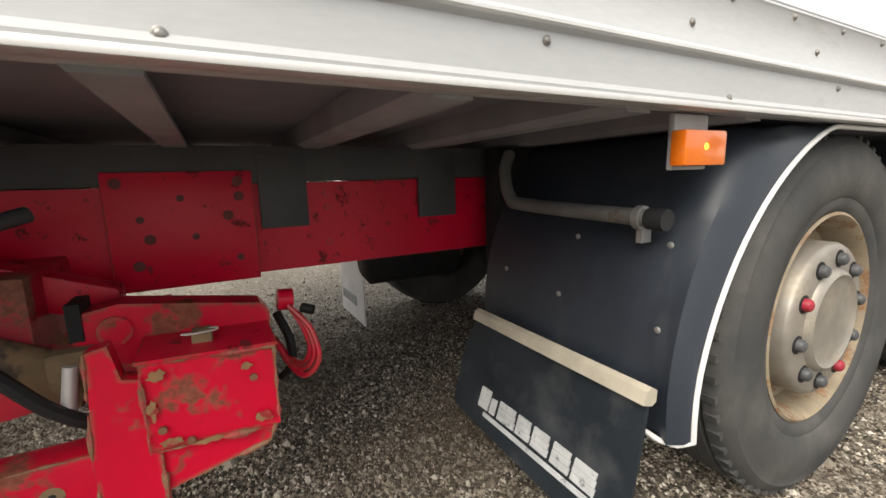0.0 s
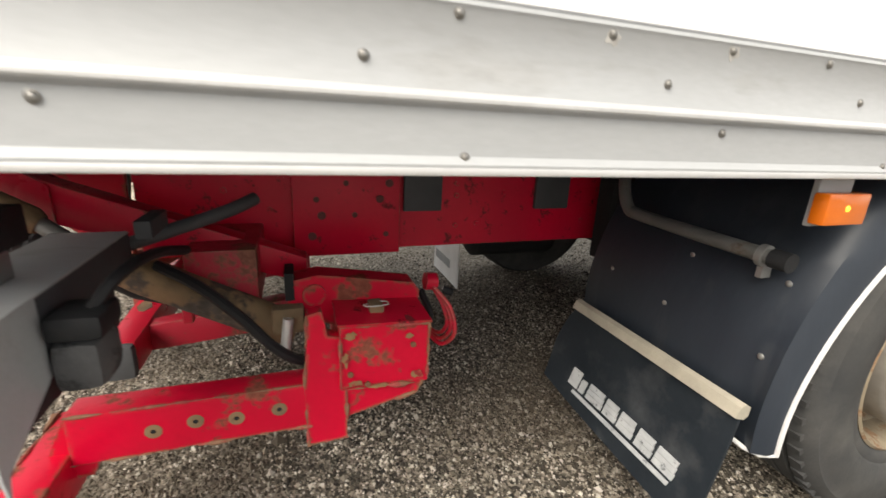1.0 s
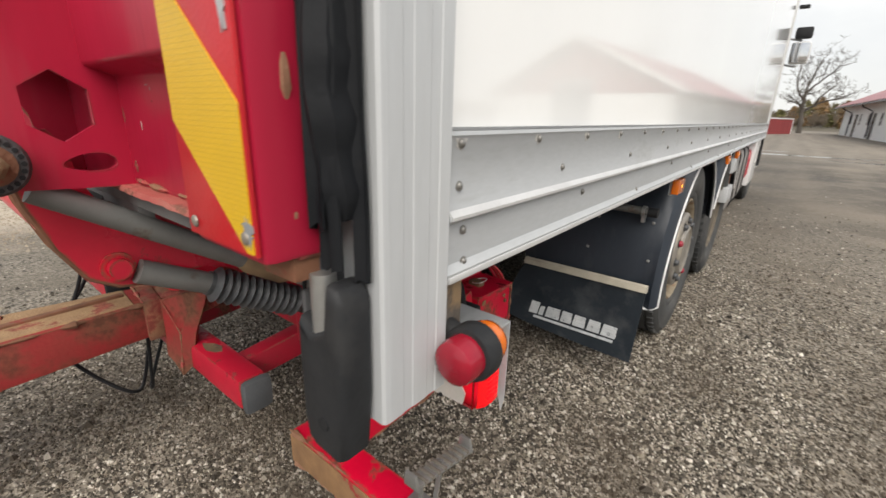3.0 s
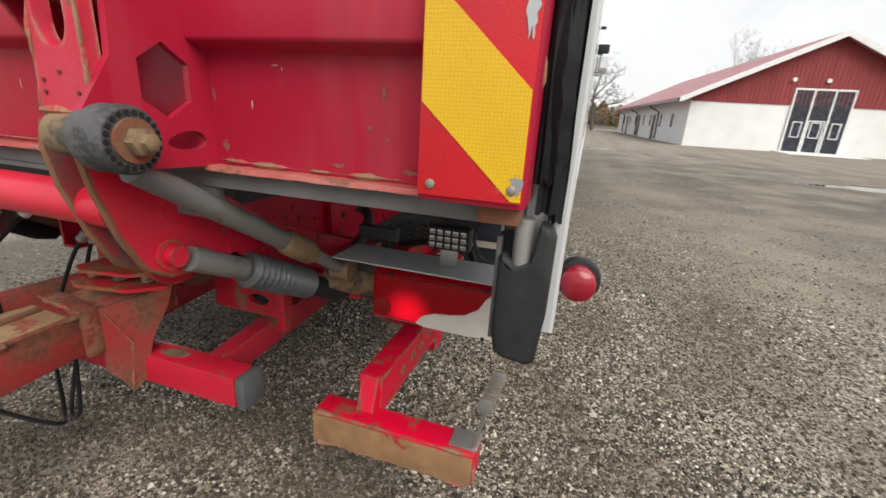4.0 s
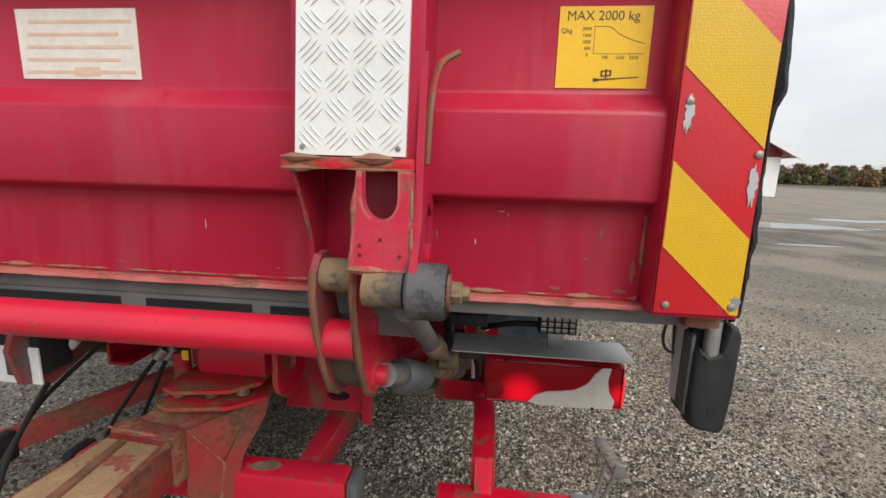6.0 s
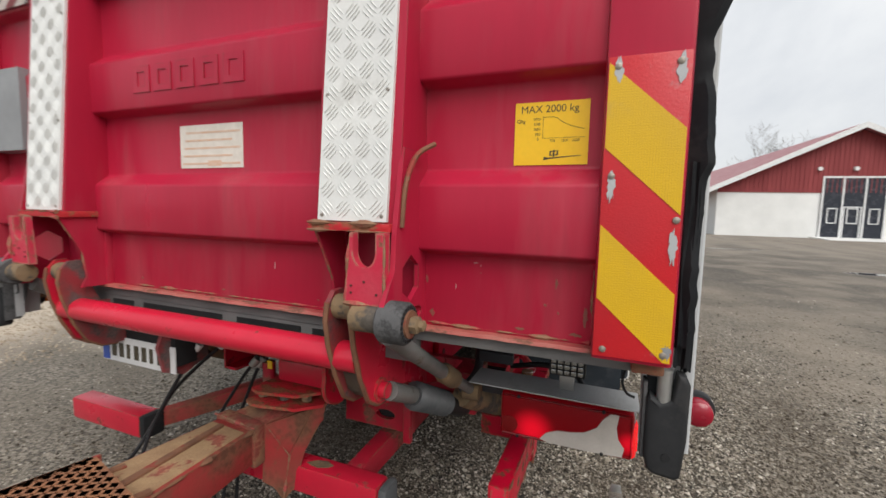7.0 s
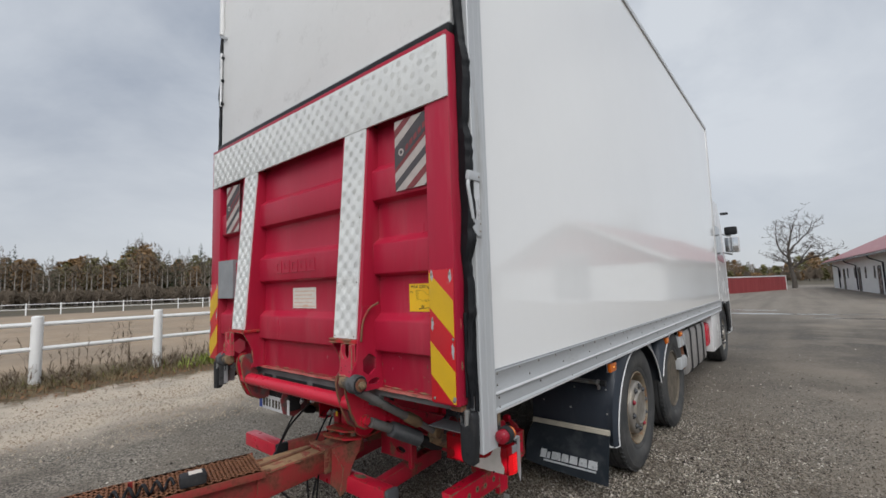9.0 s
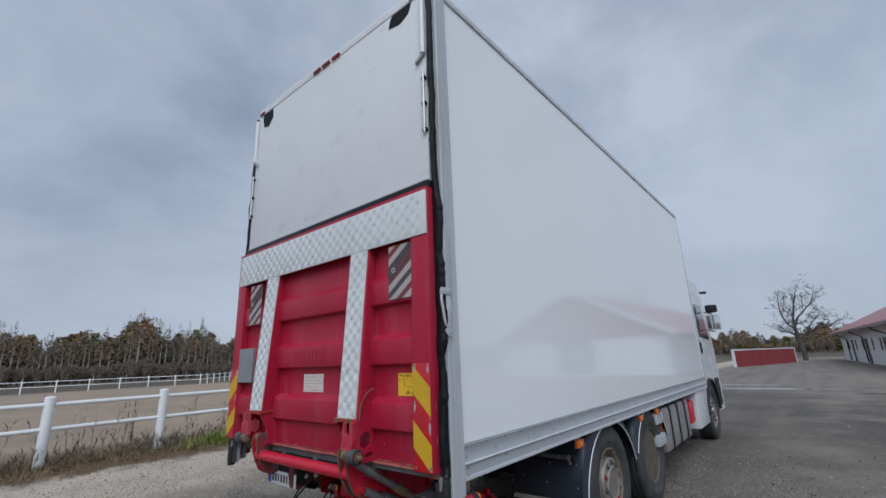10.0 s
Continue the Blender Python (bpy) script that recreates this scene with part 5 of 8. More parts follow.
    # muddy lower cylinder seen from the side
    part("tilt_cylinder", sweep(bmesh.new(), [(m(-0.610), 0.36, 0.735), (m(-0.600), 0.42, 0.710), (m(-0.575), 0.74, 0.545)], [0.034, 0.044, 0.044], 18), M_MUD_STEEL, truck, "mud-caked hydraulic cylinder")
    part("valve_block", boxed(*sorted((m(-0.555), m(-0.515))), 0.690, 0.765, 0.565, 0.632, b=0.010), M_MUD_STEEL, truck)
    part("valve_knob", rod((m(-0.508), 0.728, 0.610), (m(-0.500), 0.716, 0.525), 0.012, 10), M_ALU_EDGE, truck)
    part("hose", sweep(bmesh.new(), bend([(m(-0.56), 0.46, 0.745), (m(-0.51), 0.55, 0.705), (m(-0.49), 0.63, 0.630), (m(-0.485), 0.70, 0.545), (m(-0.50), 0.765, 0.495), (m(-0.58), 0.82, 0.47)]), 0.0125, 8), M_HOSE, truck)
    part("grey_hose", sweep(bmesh.new(), bend([(m(-0.60), 0.34, 0.765), (m(-0.58), 0.44, 0.800), (m(-0.62), 0.60, 0.850), (m(-0.68), 0.66, 0.870)]), 0.016, 10), M_GREYSUB, truck)

# lower lift frame: pivot jaw, red box, brackets
for s in (0, 1):
    m = (lambda x: MIR(x)) if s else (lambda x: x)

    def bx(p, q, *r, **k):
        lo, hi = sorted((m(p), m(q)))
        return boxed(lo, hi, *r, **k)
    if s:
        bar = part("underrun_bar", boxed(-2.45, -1.985, 0.160, 0.250, 0.365, 0.465, b=0.014), M_RED_TUBE, truck, "bright red underrun bar with a black end cap")
        part("end_cap", boxed(-1.986, -1.950, 0.158, 0.252, 0.363, 0.467, b=0.016), M_RUBBER, bar, "black plastic end cap")
        part("bar_arm", hexa(bmesh.new(), [(-2.02, 0.25, 0.385), (-1.955, 0.25, 0.385), (-1.56, 0.52, 0.510), (-1.60, 0.56, 0.510), (-2.02, 0.25, 0.450), (-1.955, 0.25, 0.450), (-1.56, 0.52, 0.580), (-1.60, 0.56, 0.580)], b=0.004), M_DRAW, bar, "dirty dark red arm")
        continue
    jaw = [(0.735, 0.600), (0.722, 0.650), (0.745, 0.690), (0.800, 0.700), (0.92, 0.682), (1.045, 0.662), (1.062, 0.640), (1.060, 0.600), (0.84, 0.560)]
    part("pivot_jaw", prism(bmesh.new(), jaw, "x", *sorted((m(-0.62), m(-0.55)))), M_RED_WORN, truck, "red pivot jaw of the lift frame")
    part("jaw_boss", rod((m(-0.550), 0.790, 0.650), (m(-0.542), 0.790, 0.650), 0.028, 22), M_RED_WORN, truck)
    # solid dark block put in for the shade of the jaw's open gap
    part("jaw_gap", bx(-0.625, -0.545, 0.722, 0.744, 0.640, 0.710), M_DARK, truck)
    part("bumper_box", prism(bmesh.new(), [(0.838, 0.622), (1.052, 0.612), (1.050, 0.452), (0.836, 0.462)], "x", *sorted((m(-0.725), m(-0.412)))), M_RED_WORN, truck, "chipped red steel box on the lift frame")
    part("box_lid", hexa(bmesh.new(), [(min(m(-0.72), m(-0.405)), 0.832, 0.624), (max(m(-0.72), m(-0.405)), 0.832, 0.624), (max(m(-0.72), m(-0.405)), 1.056, 0.614), (min(m(-0.72), m(-0.405)), 1.056, 0.614)] + [(min(m(-0.72), m(-0.405)), 0.832, 0.630), (max(m(-0.72), m(-0.405)), 0.832, 0.630), (max(m(-0.72), m(-0.405)), 1.056, 0.620), (min(m(-0.72), m(-0.405)), 1.056, 0.620)]), M_RED_CHASSIS, truck)
    part("box_foot", prism(bmesh.new(), [(0.850, 0.462), (1.045, 0.452), (1.030, 0.414), (0.850, 0.372), (0.80, 0.372), (0.80, 0.462)], "x", *sorted((m(-0.66), m(-0.425)))), M_RED_WORN, truck)
    part("bracket", prism(bmesh.new(), [(0.768, 0.655), (0.800, 0.662), (0.812, 0.600), (0.852, 0.590), (0.852, 0.316), (0.760, 0.312), (0.757, 0.470), (0.768, 0.600)], "x", *sorted((m(-0.455), m(-0.418)))), M_RED_WORN, truck, "red bracket with rust spots")
    part("underrun_arm", bx(-0.492, -0.420, 0.300, 0.770, 0.366, 0.482, b=0.006), M_RED_WORN, truck, "red box-section underrun arm")
    for y in (0.45, 0.53, 0.61, 0.70):
        z = 0.425 + 0.006 * math.sin(y * 40)
        part("arm_hole", rod((m(-0.4195), y, z), (m(-0.4188), y, z), 0.0055, 12), M_DARK, truck)
        part("hole_rust", lathe(bmesh.new(), [(0.0055, 0.0), (0.013, 0.0), (0.017, 0.0002), (0.013, 0.0008), (0.0055, 0.0008)], (m(-0.4195), y, z), "x", 14, -1 if s else 1, True), M_MUD_STEEL, truck)
    part("drop_leg", hexa(bmesh.new(), [(min(m(-0.48), m(-0.43)), 0.235, 0.330), (max(m(-0.48), m(-0.43)), 0.235, 0.330), (max(m(-0.48), m(-0.43)), 0.330, 0.330), (min(m(-0.48), m(-0.43)), 0.330, 0.330), (min(m(-0.48), m(-0.43)), 0.300, 0.480), (max(m(-0.48), m(-0.43)), 0.300, 0.480), (max(m(-0.48), m(-0.43)), 0.380, 0.480), (min(m(-0.48), m(-0.43)), 0.380, 0.480)]), M_RED_WORN, truck)
    # folded end of the underrun bar
    bar = part("underrun_bar", bx(-0.592, -0.128, 0.215, 0.300, 0.292, 0.392, b=0.012), M_RED_WORN, truck, "red underrun bar with a rusty face")
    part("rusty_face", bx(-0.588, -0.132, 0.2115, 0.2155, 0.296, 0.384, b=0.002), M_TAN, bar, "rust-brown scraped face")
# chipped edges of the box and its bracket
BX = -0.4055
worn_edge(truck, [(BX, 0.838, 0.622), (BX, 1.050, 0.612), (BX, 1.048, 0.452), (BX, 0.838, 0.462), (BX, 0.838, 0.622)], 0.0042, 1.0)
worn_edge(truck, [(-0.418, 0.768, 0.655), (-0.418, 0.757, 0.470), (-0.418, 0.760, 0.314), (-0.418, 0.852, 0.318), (-0.418, 0.852, 0.450)], 0.0042, 2.0)
worn_edge(truck, [(-0.425, 0.850, 0.372), (-0.425, 1.030, 0.414), (-0.425, 1.045, 0.452)], 0.0050, 3.0)
worn_edge(truck, [(-0.420, 0.300, 0.367), (-0.420, 0.770, 0.367)], 0.0045, 4.0)
worn_edge(truck, [(-0.420, 0.300, 0.481), (-0.420, 0.770, 0.481)], 0.0028, 5.0)
for z in (0.391, 0.293):
    worn_edge(truck, [(-0.590, 0.216, z), (-0.130, 0.216, z)], 0.0055, 6.0 + z)
worn_edge(truck, [(-0.129, 0.218, 0.300), (-0.129, 0.218, 0.390), (-0.129, 0.298, 0.390)], 0.0050, 7.0)
for x, y, z in ((-0.4045, 0.860, 0.500), (-0.4045, 0.900, 0.468), (-0.4045, 1.010, 0.560)):
    part("bolt_head", rod((x - 0.004, y, z), (x + 0.002, y, z), 0.007, 8), M_RUST, truck)
for y, z, w, h, sd in ((0.862, 0.600, 0.016, 0.014, 1), (0.850, 0.540, 0.009, 0.022, 2), (1.022, 0.478, 0.018, 0.014, 3), (0.930, 0.460, 0.030, 0.007, 4), (0.868, 0.474, 0.020, 0.010, 5), (1.000, 0.585, 0.011, 0.008, 6)):
    rr = random.Random(sd)
    ring = [(y + w * rr.uniform(0.5, 1.15) * math.cos(k * math.tau / 16), z + h * rr.uniform(0.5, 1.15) * math.sin(k * math.tau / 16)) for k in range(16)]
    part("rust_patch", prism(bmesh.new(), ring, "x", -0.4050, -0.4042), M_TAN, truck)
part("clip_pin", sweep(bmesh.new(), bend([(-0.50, 0.92, 0.635), (-0.47, 0.90, 0.645), (-0.452, 0.915, 0.648), (-0.456, 0.955, 0.648), (-0.478, 0.958, 0.646), (-0.50, 0.93, 0.64)]), 0.0017, 6), M_ALU_EDGE, truck, "bright wire clip")
part("clip_seat", boxed(-0.510, -0.462, 0.915, 0.950, 0.618, 0.644, b=0.005), M_MUD_STEEL, truck)
# worn foot pedal on two flat bars at the bar's end
def slope(y):
    return 0.560 - 0.20 * (y - 0.178)


pedal = part("foot_pedal", hexa(bmesh.new(), [(-0.126, 0.178, slope(0.178)), (-0.094, 0.178, slope(0.178)), (-0.090, 0.348, slope(0.348)), (-0.122, 0.348, slope(0.348)), (-0.126, 0.178, slope(0.178) + 0.008), (-0.094, 0.178, slope(0.178) + 0.008), (-0.090, 0.348, slope(0.348) + 0.008), (-0.122, 0.348, slope(0.348) + 0.008)], b=0.002), M_STEEL, truck, "worn ribbed steel foot pedal on two flat bars")
for y in (0.174, 0.345):
    z = slope(y)
    part("pedal_lug", hexa(bmesh.new(), [(-0.128, y, z - 0.004), (-0.090, y, z - 0.004), (-0.090, y + 0.008, z - 0.004), (-0.128, y + 0.008, z - 0.004), (-0.122, y - 0.004, z + 0.032), (-0.096, y - 0.004, z + 0.032), (-0.096, y + 0.004, z + 0.032), (-0.122, y - 0.0 + 0.004, z + 0.032)], b=0.003), M_STEEL, pedal)
for k in range(8):
    y = 0.195 + 0.019 * k
    part("pedal_rib", boxed(-0.127, -0.089, y, y + 0.006, slope(y) + 0.006, slope(y) + 0.012, b=0.001), M_BOLT, pedal)
for y0, y1 in ((0.196, 0.236), (0.262, 0.272)):
    part("pedal_bar", hexa(bmesh.new(), [(-0.142, y1, 0.390), (-0.132, y1, 0.390), (-0.132, y1 + 0.006, 0.390), (-0.142, y1 + 0.006, 0.390), (-0.114, y0, 0.556), (-0.104, y0, 0.556), (-0.104, y0 + 0.006, 0.556), (-0.114, y0 + 0.006, 0.556)], b=0.0015), M_STEEL, pedal)
part("pedal_foot", boxed(-0.200, -0.126, 0.230, 0.296, 0.391, 0.397, b=0.002), M_STEEL, pedal)

# central stub bar with black plastic ends, its arm and the cross frame
stub = part("centre_underrun_bar", boxed(-1.72, -0.850, 0.205, 0.295, 0.318, 0.425, b=0.020), M_RED_TUBE, truck, "bright red centre underrun bar")
part("end_cap", boxed(-0.851, -0.812, 0.203, 0.297, 0.316, 0.427, b=0.022), M_CAP, stub, "sun-greyed plastic end cap")
part("end_cap", boxed(-1.755, -1.719, 0.203, 0.297, 0.316, 0.427, b=0.014), M_RUBBER, stub)
part("scraped_patch", prism(bmesh.new(), [(-1.165, 0.236), (-1.135, 0.262), (-1.098, 0.272), (-1.062, 0.258), (-1.070, 0.240), (-1.092, 0.230), (-1.108, 0.224), (-1.140, 0.228)], "z", 0.4245, 0.4262), M_MUD_STEEL, stub, "scraped tan patch")
for x in (-1.02, MIR(-1.02)):
    part("stub_arm", hexa(bmesh.new(), [(x - 0.015, 0.29, 0.325), (x + 0.050, 0.29, 0.325), (x + 0.105, 0.80, 0.40), (x + 0.035, 0.80, 0.40), (x - 0.015, 0.29, 0.412), (x + 0.050, 0.29, 0.412), (x + 0.105, 0.80, 0.50), (x + 0.035, 0.80, 0.50)], b=0.004), M_RED_GRIMY, truck, "worn red arm of the centre bar")
cross = part("lift_crossbeam", boxed(-1.52, -0.60, 0.50, 0.66, 0.60, 0.76, b=0.008), M_RED_GRIMY, truck, "red lift cross beam")
part("beam_flange", prism(bmesh.new(), [(-1.14, 0.500), (-0.835, 0.500), (-0.835, 0.615), (-0.62, 0.635), (-0.62, 0.690), (-1.14, 0.690)], "y", 0.450, 0.470, holes=[[(-0.955 + 0.042 * math.cos(k * math.tau / 14), 0.556 + 0.020 * math.sin(k * math.tau / 14)) for k in range(14)]]), M_RED_GRIMY, cross, "worn red flange with a slot")
part("flange_rib", boxed(-0.866, -0.834, 0.425, 0.452, 0.470, 0.640, b=0.005), M_RED_GRIMY, cross)
# added dark plate that makes the open slot read as shaded
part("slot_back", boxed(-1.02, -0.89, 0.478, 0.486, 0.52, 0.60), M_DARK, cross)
# added dark sheet standing in for the shaded gap between the rails
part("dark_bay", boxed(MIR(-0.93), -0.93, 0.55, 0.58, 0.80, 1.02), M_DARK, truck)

# ---- chassis ----
for s in (0, 1):
    m = (lambda x: MIR(x)) if s else (lambda x: x)
    a, b = sorted((m(-0.952), m(-0.880)))
    ch = [(m(-0.880), 0.664), (m(-0.880), 0.916), (m(-0.952), 0.916), (m(-0.952), 0.906), (m(-0.890), 0.906), (m(-0.890), 0.674), (m(-0.952), 0.674), (m(-0.952), 0.664)]
    railp = part("chassis_rail", prism(bmesh.new(), ch, "y", 0.34, 7.2), M_RED_CHASSIS, truck, "red steel chassis rail")
    a, b = sorted((m(-0.948), m(-0.866)))
    part("subframe_rail", boxed(a, b, 0.30, 7.2, 0.918, 1.018, b=0.004), M_GREYSUB, truck, "grey subframe rail")
    a, b = sorted((m(-0.8795), m(-0.852)))
    pl = part("mounting_plate", boxed(a, b, 0.745, 1.076, 0.655, 0.952, b=0.004), M_RED_CHASSIS, truck, "red mounting plate with dark bolt marks")
    for y, z in ((0.775, 0.925), (1.04, 0.925), (1.04, 0.885), (0.905, 0.885), (0.815, 0.835), (1.01, 0.835), (0.83, 0.785), (0.93, 0.785), (0.80, 0.72), (1.03, 0.72)):
        q = m(-0.852)
        big = 0.013 if (y * 100) % 3 > 1 else 0.009
        part("bolt_head", rod((q, y, z), (q + (0.004 if not s else -0.004), y, z), big, 10), M_GRIME, pl)
    for y0, y1 in ((1.092, 1.222), (1.582, 1.722)):
        a, b = sorted((m(-0.879), m(-0.862)))
        part("mounting_bracket", boxed(a, b, y0, y1, 0.790, 1.0, b=0.003), M_GREYSUB, truck, "grey subframe bracket")
    for y, z in ((1.28, 0.88), (1.28, 0.84), (1.28, 0.735), (1.36, 0.74), (1.46, 0.85), (1.80, 0.74), (1.86, 0.86), (0.56, 0.86), (0.62, 0.72), (0.68, 0.80)):
        q = m(-0.880)
        part("bolt_head", rod((q, y, z), (q + (0.006 if not s else -0.006), y, z), 0.009, 8), M_RED_CHASSIS, railp)
for y in (0.45, 1.38, 3.1, 5.0, 6.6):
    part("cross_member", boxed(MIR(-0.95), -0.95, y, y + 0.09, 0.72, 0.88, b=0.006), M_DARK, truck)
floor_under = part("cargo_floor", boxed(MIR(-0.03), -0.03, 0.05, 7.38, 1.075, 1.155), M_UNDER, cargo, "grey underside of the cargo floor")
for k in range(21):
    y = 0.19 + 0.34 * k
    part("cross_bearer", prism(bmesh.new(), [(y, 1.078), (y, 1.025), (y + 0.012, 1.012), (y + 0.065, 1.012), (y + 0.065, 1.020), (y + 0.018, 1.024), (y + 0.012, 1.078)], "x", MIR(-0.045), -0.045), M_CROSS, cargo, "grey floor cross bearer")
part("air_tank", sweep(bmesh.new(), [(C - 0.15, 1.55, 0.56), (C - 0.15, 1.58, 0.56), (C - 0.15, 2.0, 0.56), (C - 0.15, 2.03, 0.56)], [0.08, 0.12, 0.12, 0.08], 20), M_DARK, truck)
for y in (2.43, 3.785):
    part("axle", rod((MIR(-0.30), y, 0.52), (-0.30, y, 0.52), 0.075, 16), M_DARK, truck)
part("axle", rod((MIR(-0.30), 8.35, 0.48), (-0.30, 8.35, 0.48), 0.06, 16), M_DARK, truck)
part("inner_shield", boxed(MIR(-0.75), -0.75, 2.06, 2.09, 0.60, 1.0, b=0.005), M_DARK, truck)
part("engine_block", boxed(MIR(-0.85), -0.85, 7.3, 9.3, 0.5, 1.1, b=0.03), M_DARK, truck)
# coiled red line and cable loom beside the box
part("line_bracket", rod((-0.56, 1.080, 0.660), (-0.56, 1.112, 0.657), 0.024, 16), M_RED_CHASSIS, truck, "red round line bracket")
for k in range(3):
    dx = 0.014 * k
    part("red_hose", sweep(bmesh.new(), bend([(-0.555 + dx, 1.10, 0.650), (-0.530 + dx, 1.125 + 0.006 * k, 0.600), (-0.515 + dx, 1.135 + 0.006 * k, 0.550 - 0.008 * k), (-0.530 + dx, 1.120, 0.515 - 0.010 * k), (-0.565 + dx, 1.095, 0.520 - 0.006 * k), (-0.60 + dx, 1.07, 0.56)]), 0.0062, 8), M_RED_TUBE, truck, "slack red air line")
part("loom", sweep(bmesh.new(), bend([(-0.60, 1.08, 0.62), (-0.57, 1.10, 0.56), (-0.57, 1.10, 0.50), (-0.60, 1.08, 0.46)]), 0.010, 8), M_HOSE, truck)
part("line_plug", rod((-0.540, 1.128, 0.640), (-0.525, 1.150, 0.634), 0.011, 10), M_HOSE, truck)

# ---- rear lamps ----
for s in (0, 1):
    m = (lambda x: MIR(x)) if s else (lambda x: x)

    def bx(p, q, *r, **k):
        lo, hi = sorted((m(p), m(q)))
        return boxed(lo, hi, *r, **k)
    lamp = part("tail_lamp", bx(-0.468, -0.074, 0.396, 0.411, 0.652, 0.800, b=0.006), M_RUBBER, truck, "red tail lamp with a clear wave, brake light lit")
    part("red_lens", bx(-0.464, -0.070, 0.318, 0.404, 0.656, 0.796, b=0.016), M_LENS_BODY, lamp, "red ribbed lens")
    wave = [(-0.335, 0.668), (-0.318, 0.690), (-0.285, 0.704), (-0.245, 0.708), (-0.205, 0.716), (-0.172, 0.738), (-0.155, 0.768), (-0.135, 0.788), (-0.112, 0.788), (-0.118, 0.750), (-0.112, 0.715), (-0.095, 0.690), (-0.100, 0.664), (-0.20, 0.660), (-0.31, 0.661)]
    part("clear_lens", prism(bmesh.new(), [(m(x), z) for x, z in wave], "y", 0.3145, 0.330), M_LENS_WHITE, lamp, "clear wave-shaped lens")
    bulge = prism(bmesh.new(), [(m(-0.090), 0.322), (m(-0.072), 0.326), (m(-0.063), 0.340), (m(-0.060), 0.362), (m(-0.062), 0.386), (m(-0.072), 0.400), (m(-0.090), 0.402)], "z", 0.661, 0.752)
    part("end_glow", bulge, M_LENS_END, lamp, "lit end of the lens")
    part("end_clear", bx(-0.086, -0.0655, 0.352, 0.398, 0.753, 0.790, b=0.006), M_GREYPLATE, lamp, "smoky clear end lens")
    for k in range(7):
        z = 0.676 + 0.011 * k
        part("lens_rib", bx(-0.066, -0.0585, 0.345, 0.380, z, z + 0.004, b=0.001), M_LENS_LIT, lamp)
    rim = [(m(x), 0.3185, z) for x, z in ((-0.456, 0.664), (-0.456, 0.788), (-0.078, 0.788), (-0.078, 0.664), (-0.456, 0.664))]
    part("lens_rim", sweep(bmesh.new(), rim, 0.0038, 6), M_LENS_RED, lamp)
    part("reflector", lathe(bmesh.new(), [(0.026, 0), (0.026, 0.002), (0.020, 0.003)], (m(-0.432), 0.3185, 0.695), "y", 24, -1), M_LENS_RED, lamp)
    for x in (-0.405, -0.155):
        for z in (0.662, 0.790):
            part("screw", rod((m(x), 0.312, z), (m(x), 0.320, z), 0.005, 8), M_DARK, lamp)
    cap = part("lamp_guard", bx(-0.560, -0.062, 0.285, 0.418, 0.820, 0.8235), M_ALU, truck, "bent grey sheet guard over the tail lamp")
    part("guard_back", prism(bmesh.new(), [(m(x), z) for x, z in ((-0.20, 0.820), (-0.062, 0.820), (-0.062, 0.640), (-0.068, 0.605), (-0.076, 0.640), (-0.20, 0.700))], "y", 0.4145, 0.4180), M_ALU, cap)
    part("guard_strap", bx(-0.56, -0.20, 0.4145, 0.4180, 0.740, 0.820), M_GREYSUB, cap)
    part("guard_arm", bx(-0.58, -0.46, 0.46, 0.49, 0.83, 0.866, b=0.004), M_GREYSUB, truck)
    connector = part("cable_box", bx(-0.275, -0.185, 0.420, 0.485, 0.672, 0.752, b=0.022), M_ROLLER, truck, "dusty black lamp connector")
    part("connector_cap", bx(-0.262, -0.180, 0.424, 0.495, 0.757, 0.795, b=0.012), M_RUBBER, connector)
    part("connector_cable", sweep(bmesh.new(), bend([(m(-0.22), 0.47, 0.79), (m(-0.26), 0.50, 0.83), (m(-0.36), 0.52, 0.83), (m(-0.48), 0.54, 0.80)]), 0.010, 8), M_HOSE, connector)
    # rubber bumper cushion
    prof = [(-0.092, 1.000), (-0.093, 0.880), (-0.086, 0.850), (-0.070, 0.841), (-0.024, 0.836), (-0.012, 0.844), (-0.004, 0.920), (-0.003, 1.035), (-0.012, 1.052), (-0.030, 1.055), (-0.040, 1.000), (-0.062, 0.994), (-0.086, 1.008)]
    cush = prism(bmesh.new(), [(m(-0.042 + (x + 0.050) * 0.86), z) for x, z in prof], "y", -0.048, -0.001)
    ed = [e for e in cush.edges if abs(e.verts[0].co.y - e.verts[1].co.y) < 1e-4 and e.is_manifold and e.calc_face_angle(0) > 1.0]
    bmesh.ops.bevel(cush, geom=ed, offset=0.010, segments=3, profile=0.5, affect="EDGES")
    cu = part("bumper_cushion", cush, M_RUBBER, truck, "black rubber dock bumper")
    part("cushion_bolt", rod((m(-0.047), -0.030, 0.985), (m(-0.047), -0.030, 1.060), 0.014, 14), M_STEEL, cu, "bright steel bolt")
    part("bolt_hole", rod((m(-0.038), -0.0495, 0.884), (m(-0.038), -0.0470, 0.884), 0.0085, 12), M_DARK, cu)
    part("cushion_flank", hexa(bmesh.new(), [(x, y, z) for z, y1 in ((0.866, 0.020), (1.030, 0.056)) for x, y in ((min(m(-0.0845), m(-0.0770)), -0.034), (max(m(-0.0845), m(-0.0770)), -0.034), (max(m(-0.0845), m(-0.0770)), y1), (min(m(-0.0845), m(-0.0770)), y1))], 0.003), M_ROLLER, cu, "dusty rubber flank")
    # added black block giving the cushion's open recess its dark
    part("cushion_core", bx(-0.078, -0.052, -0.020, 0.030, 0.985, 1.056, b=0.004), M_SEAL, cu)
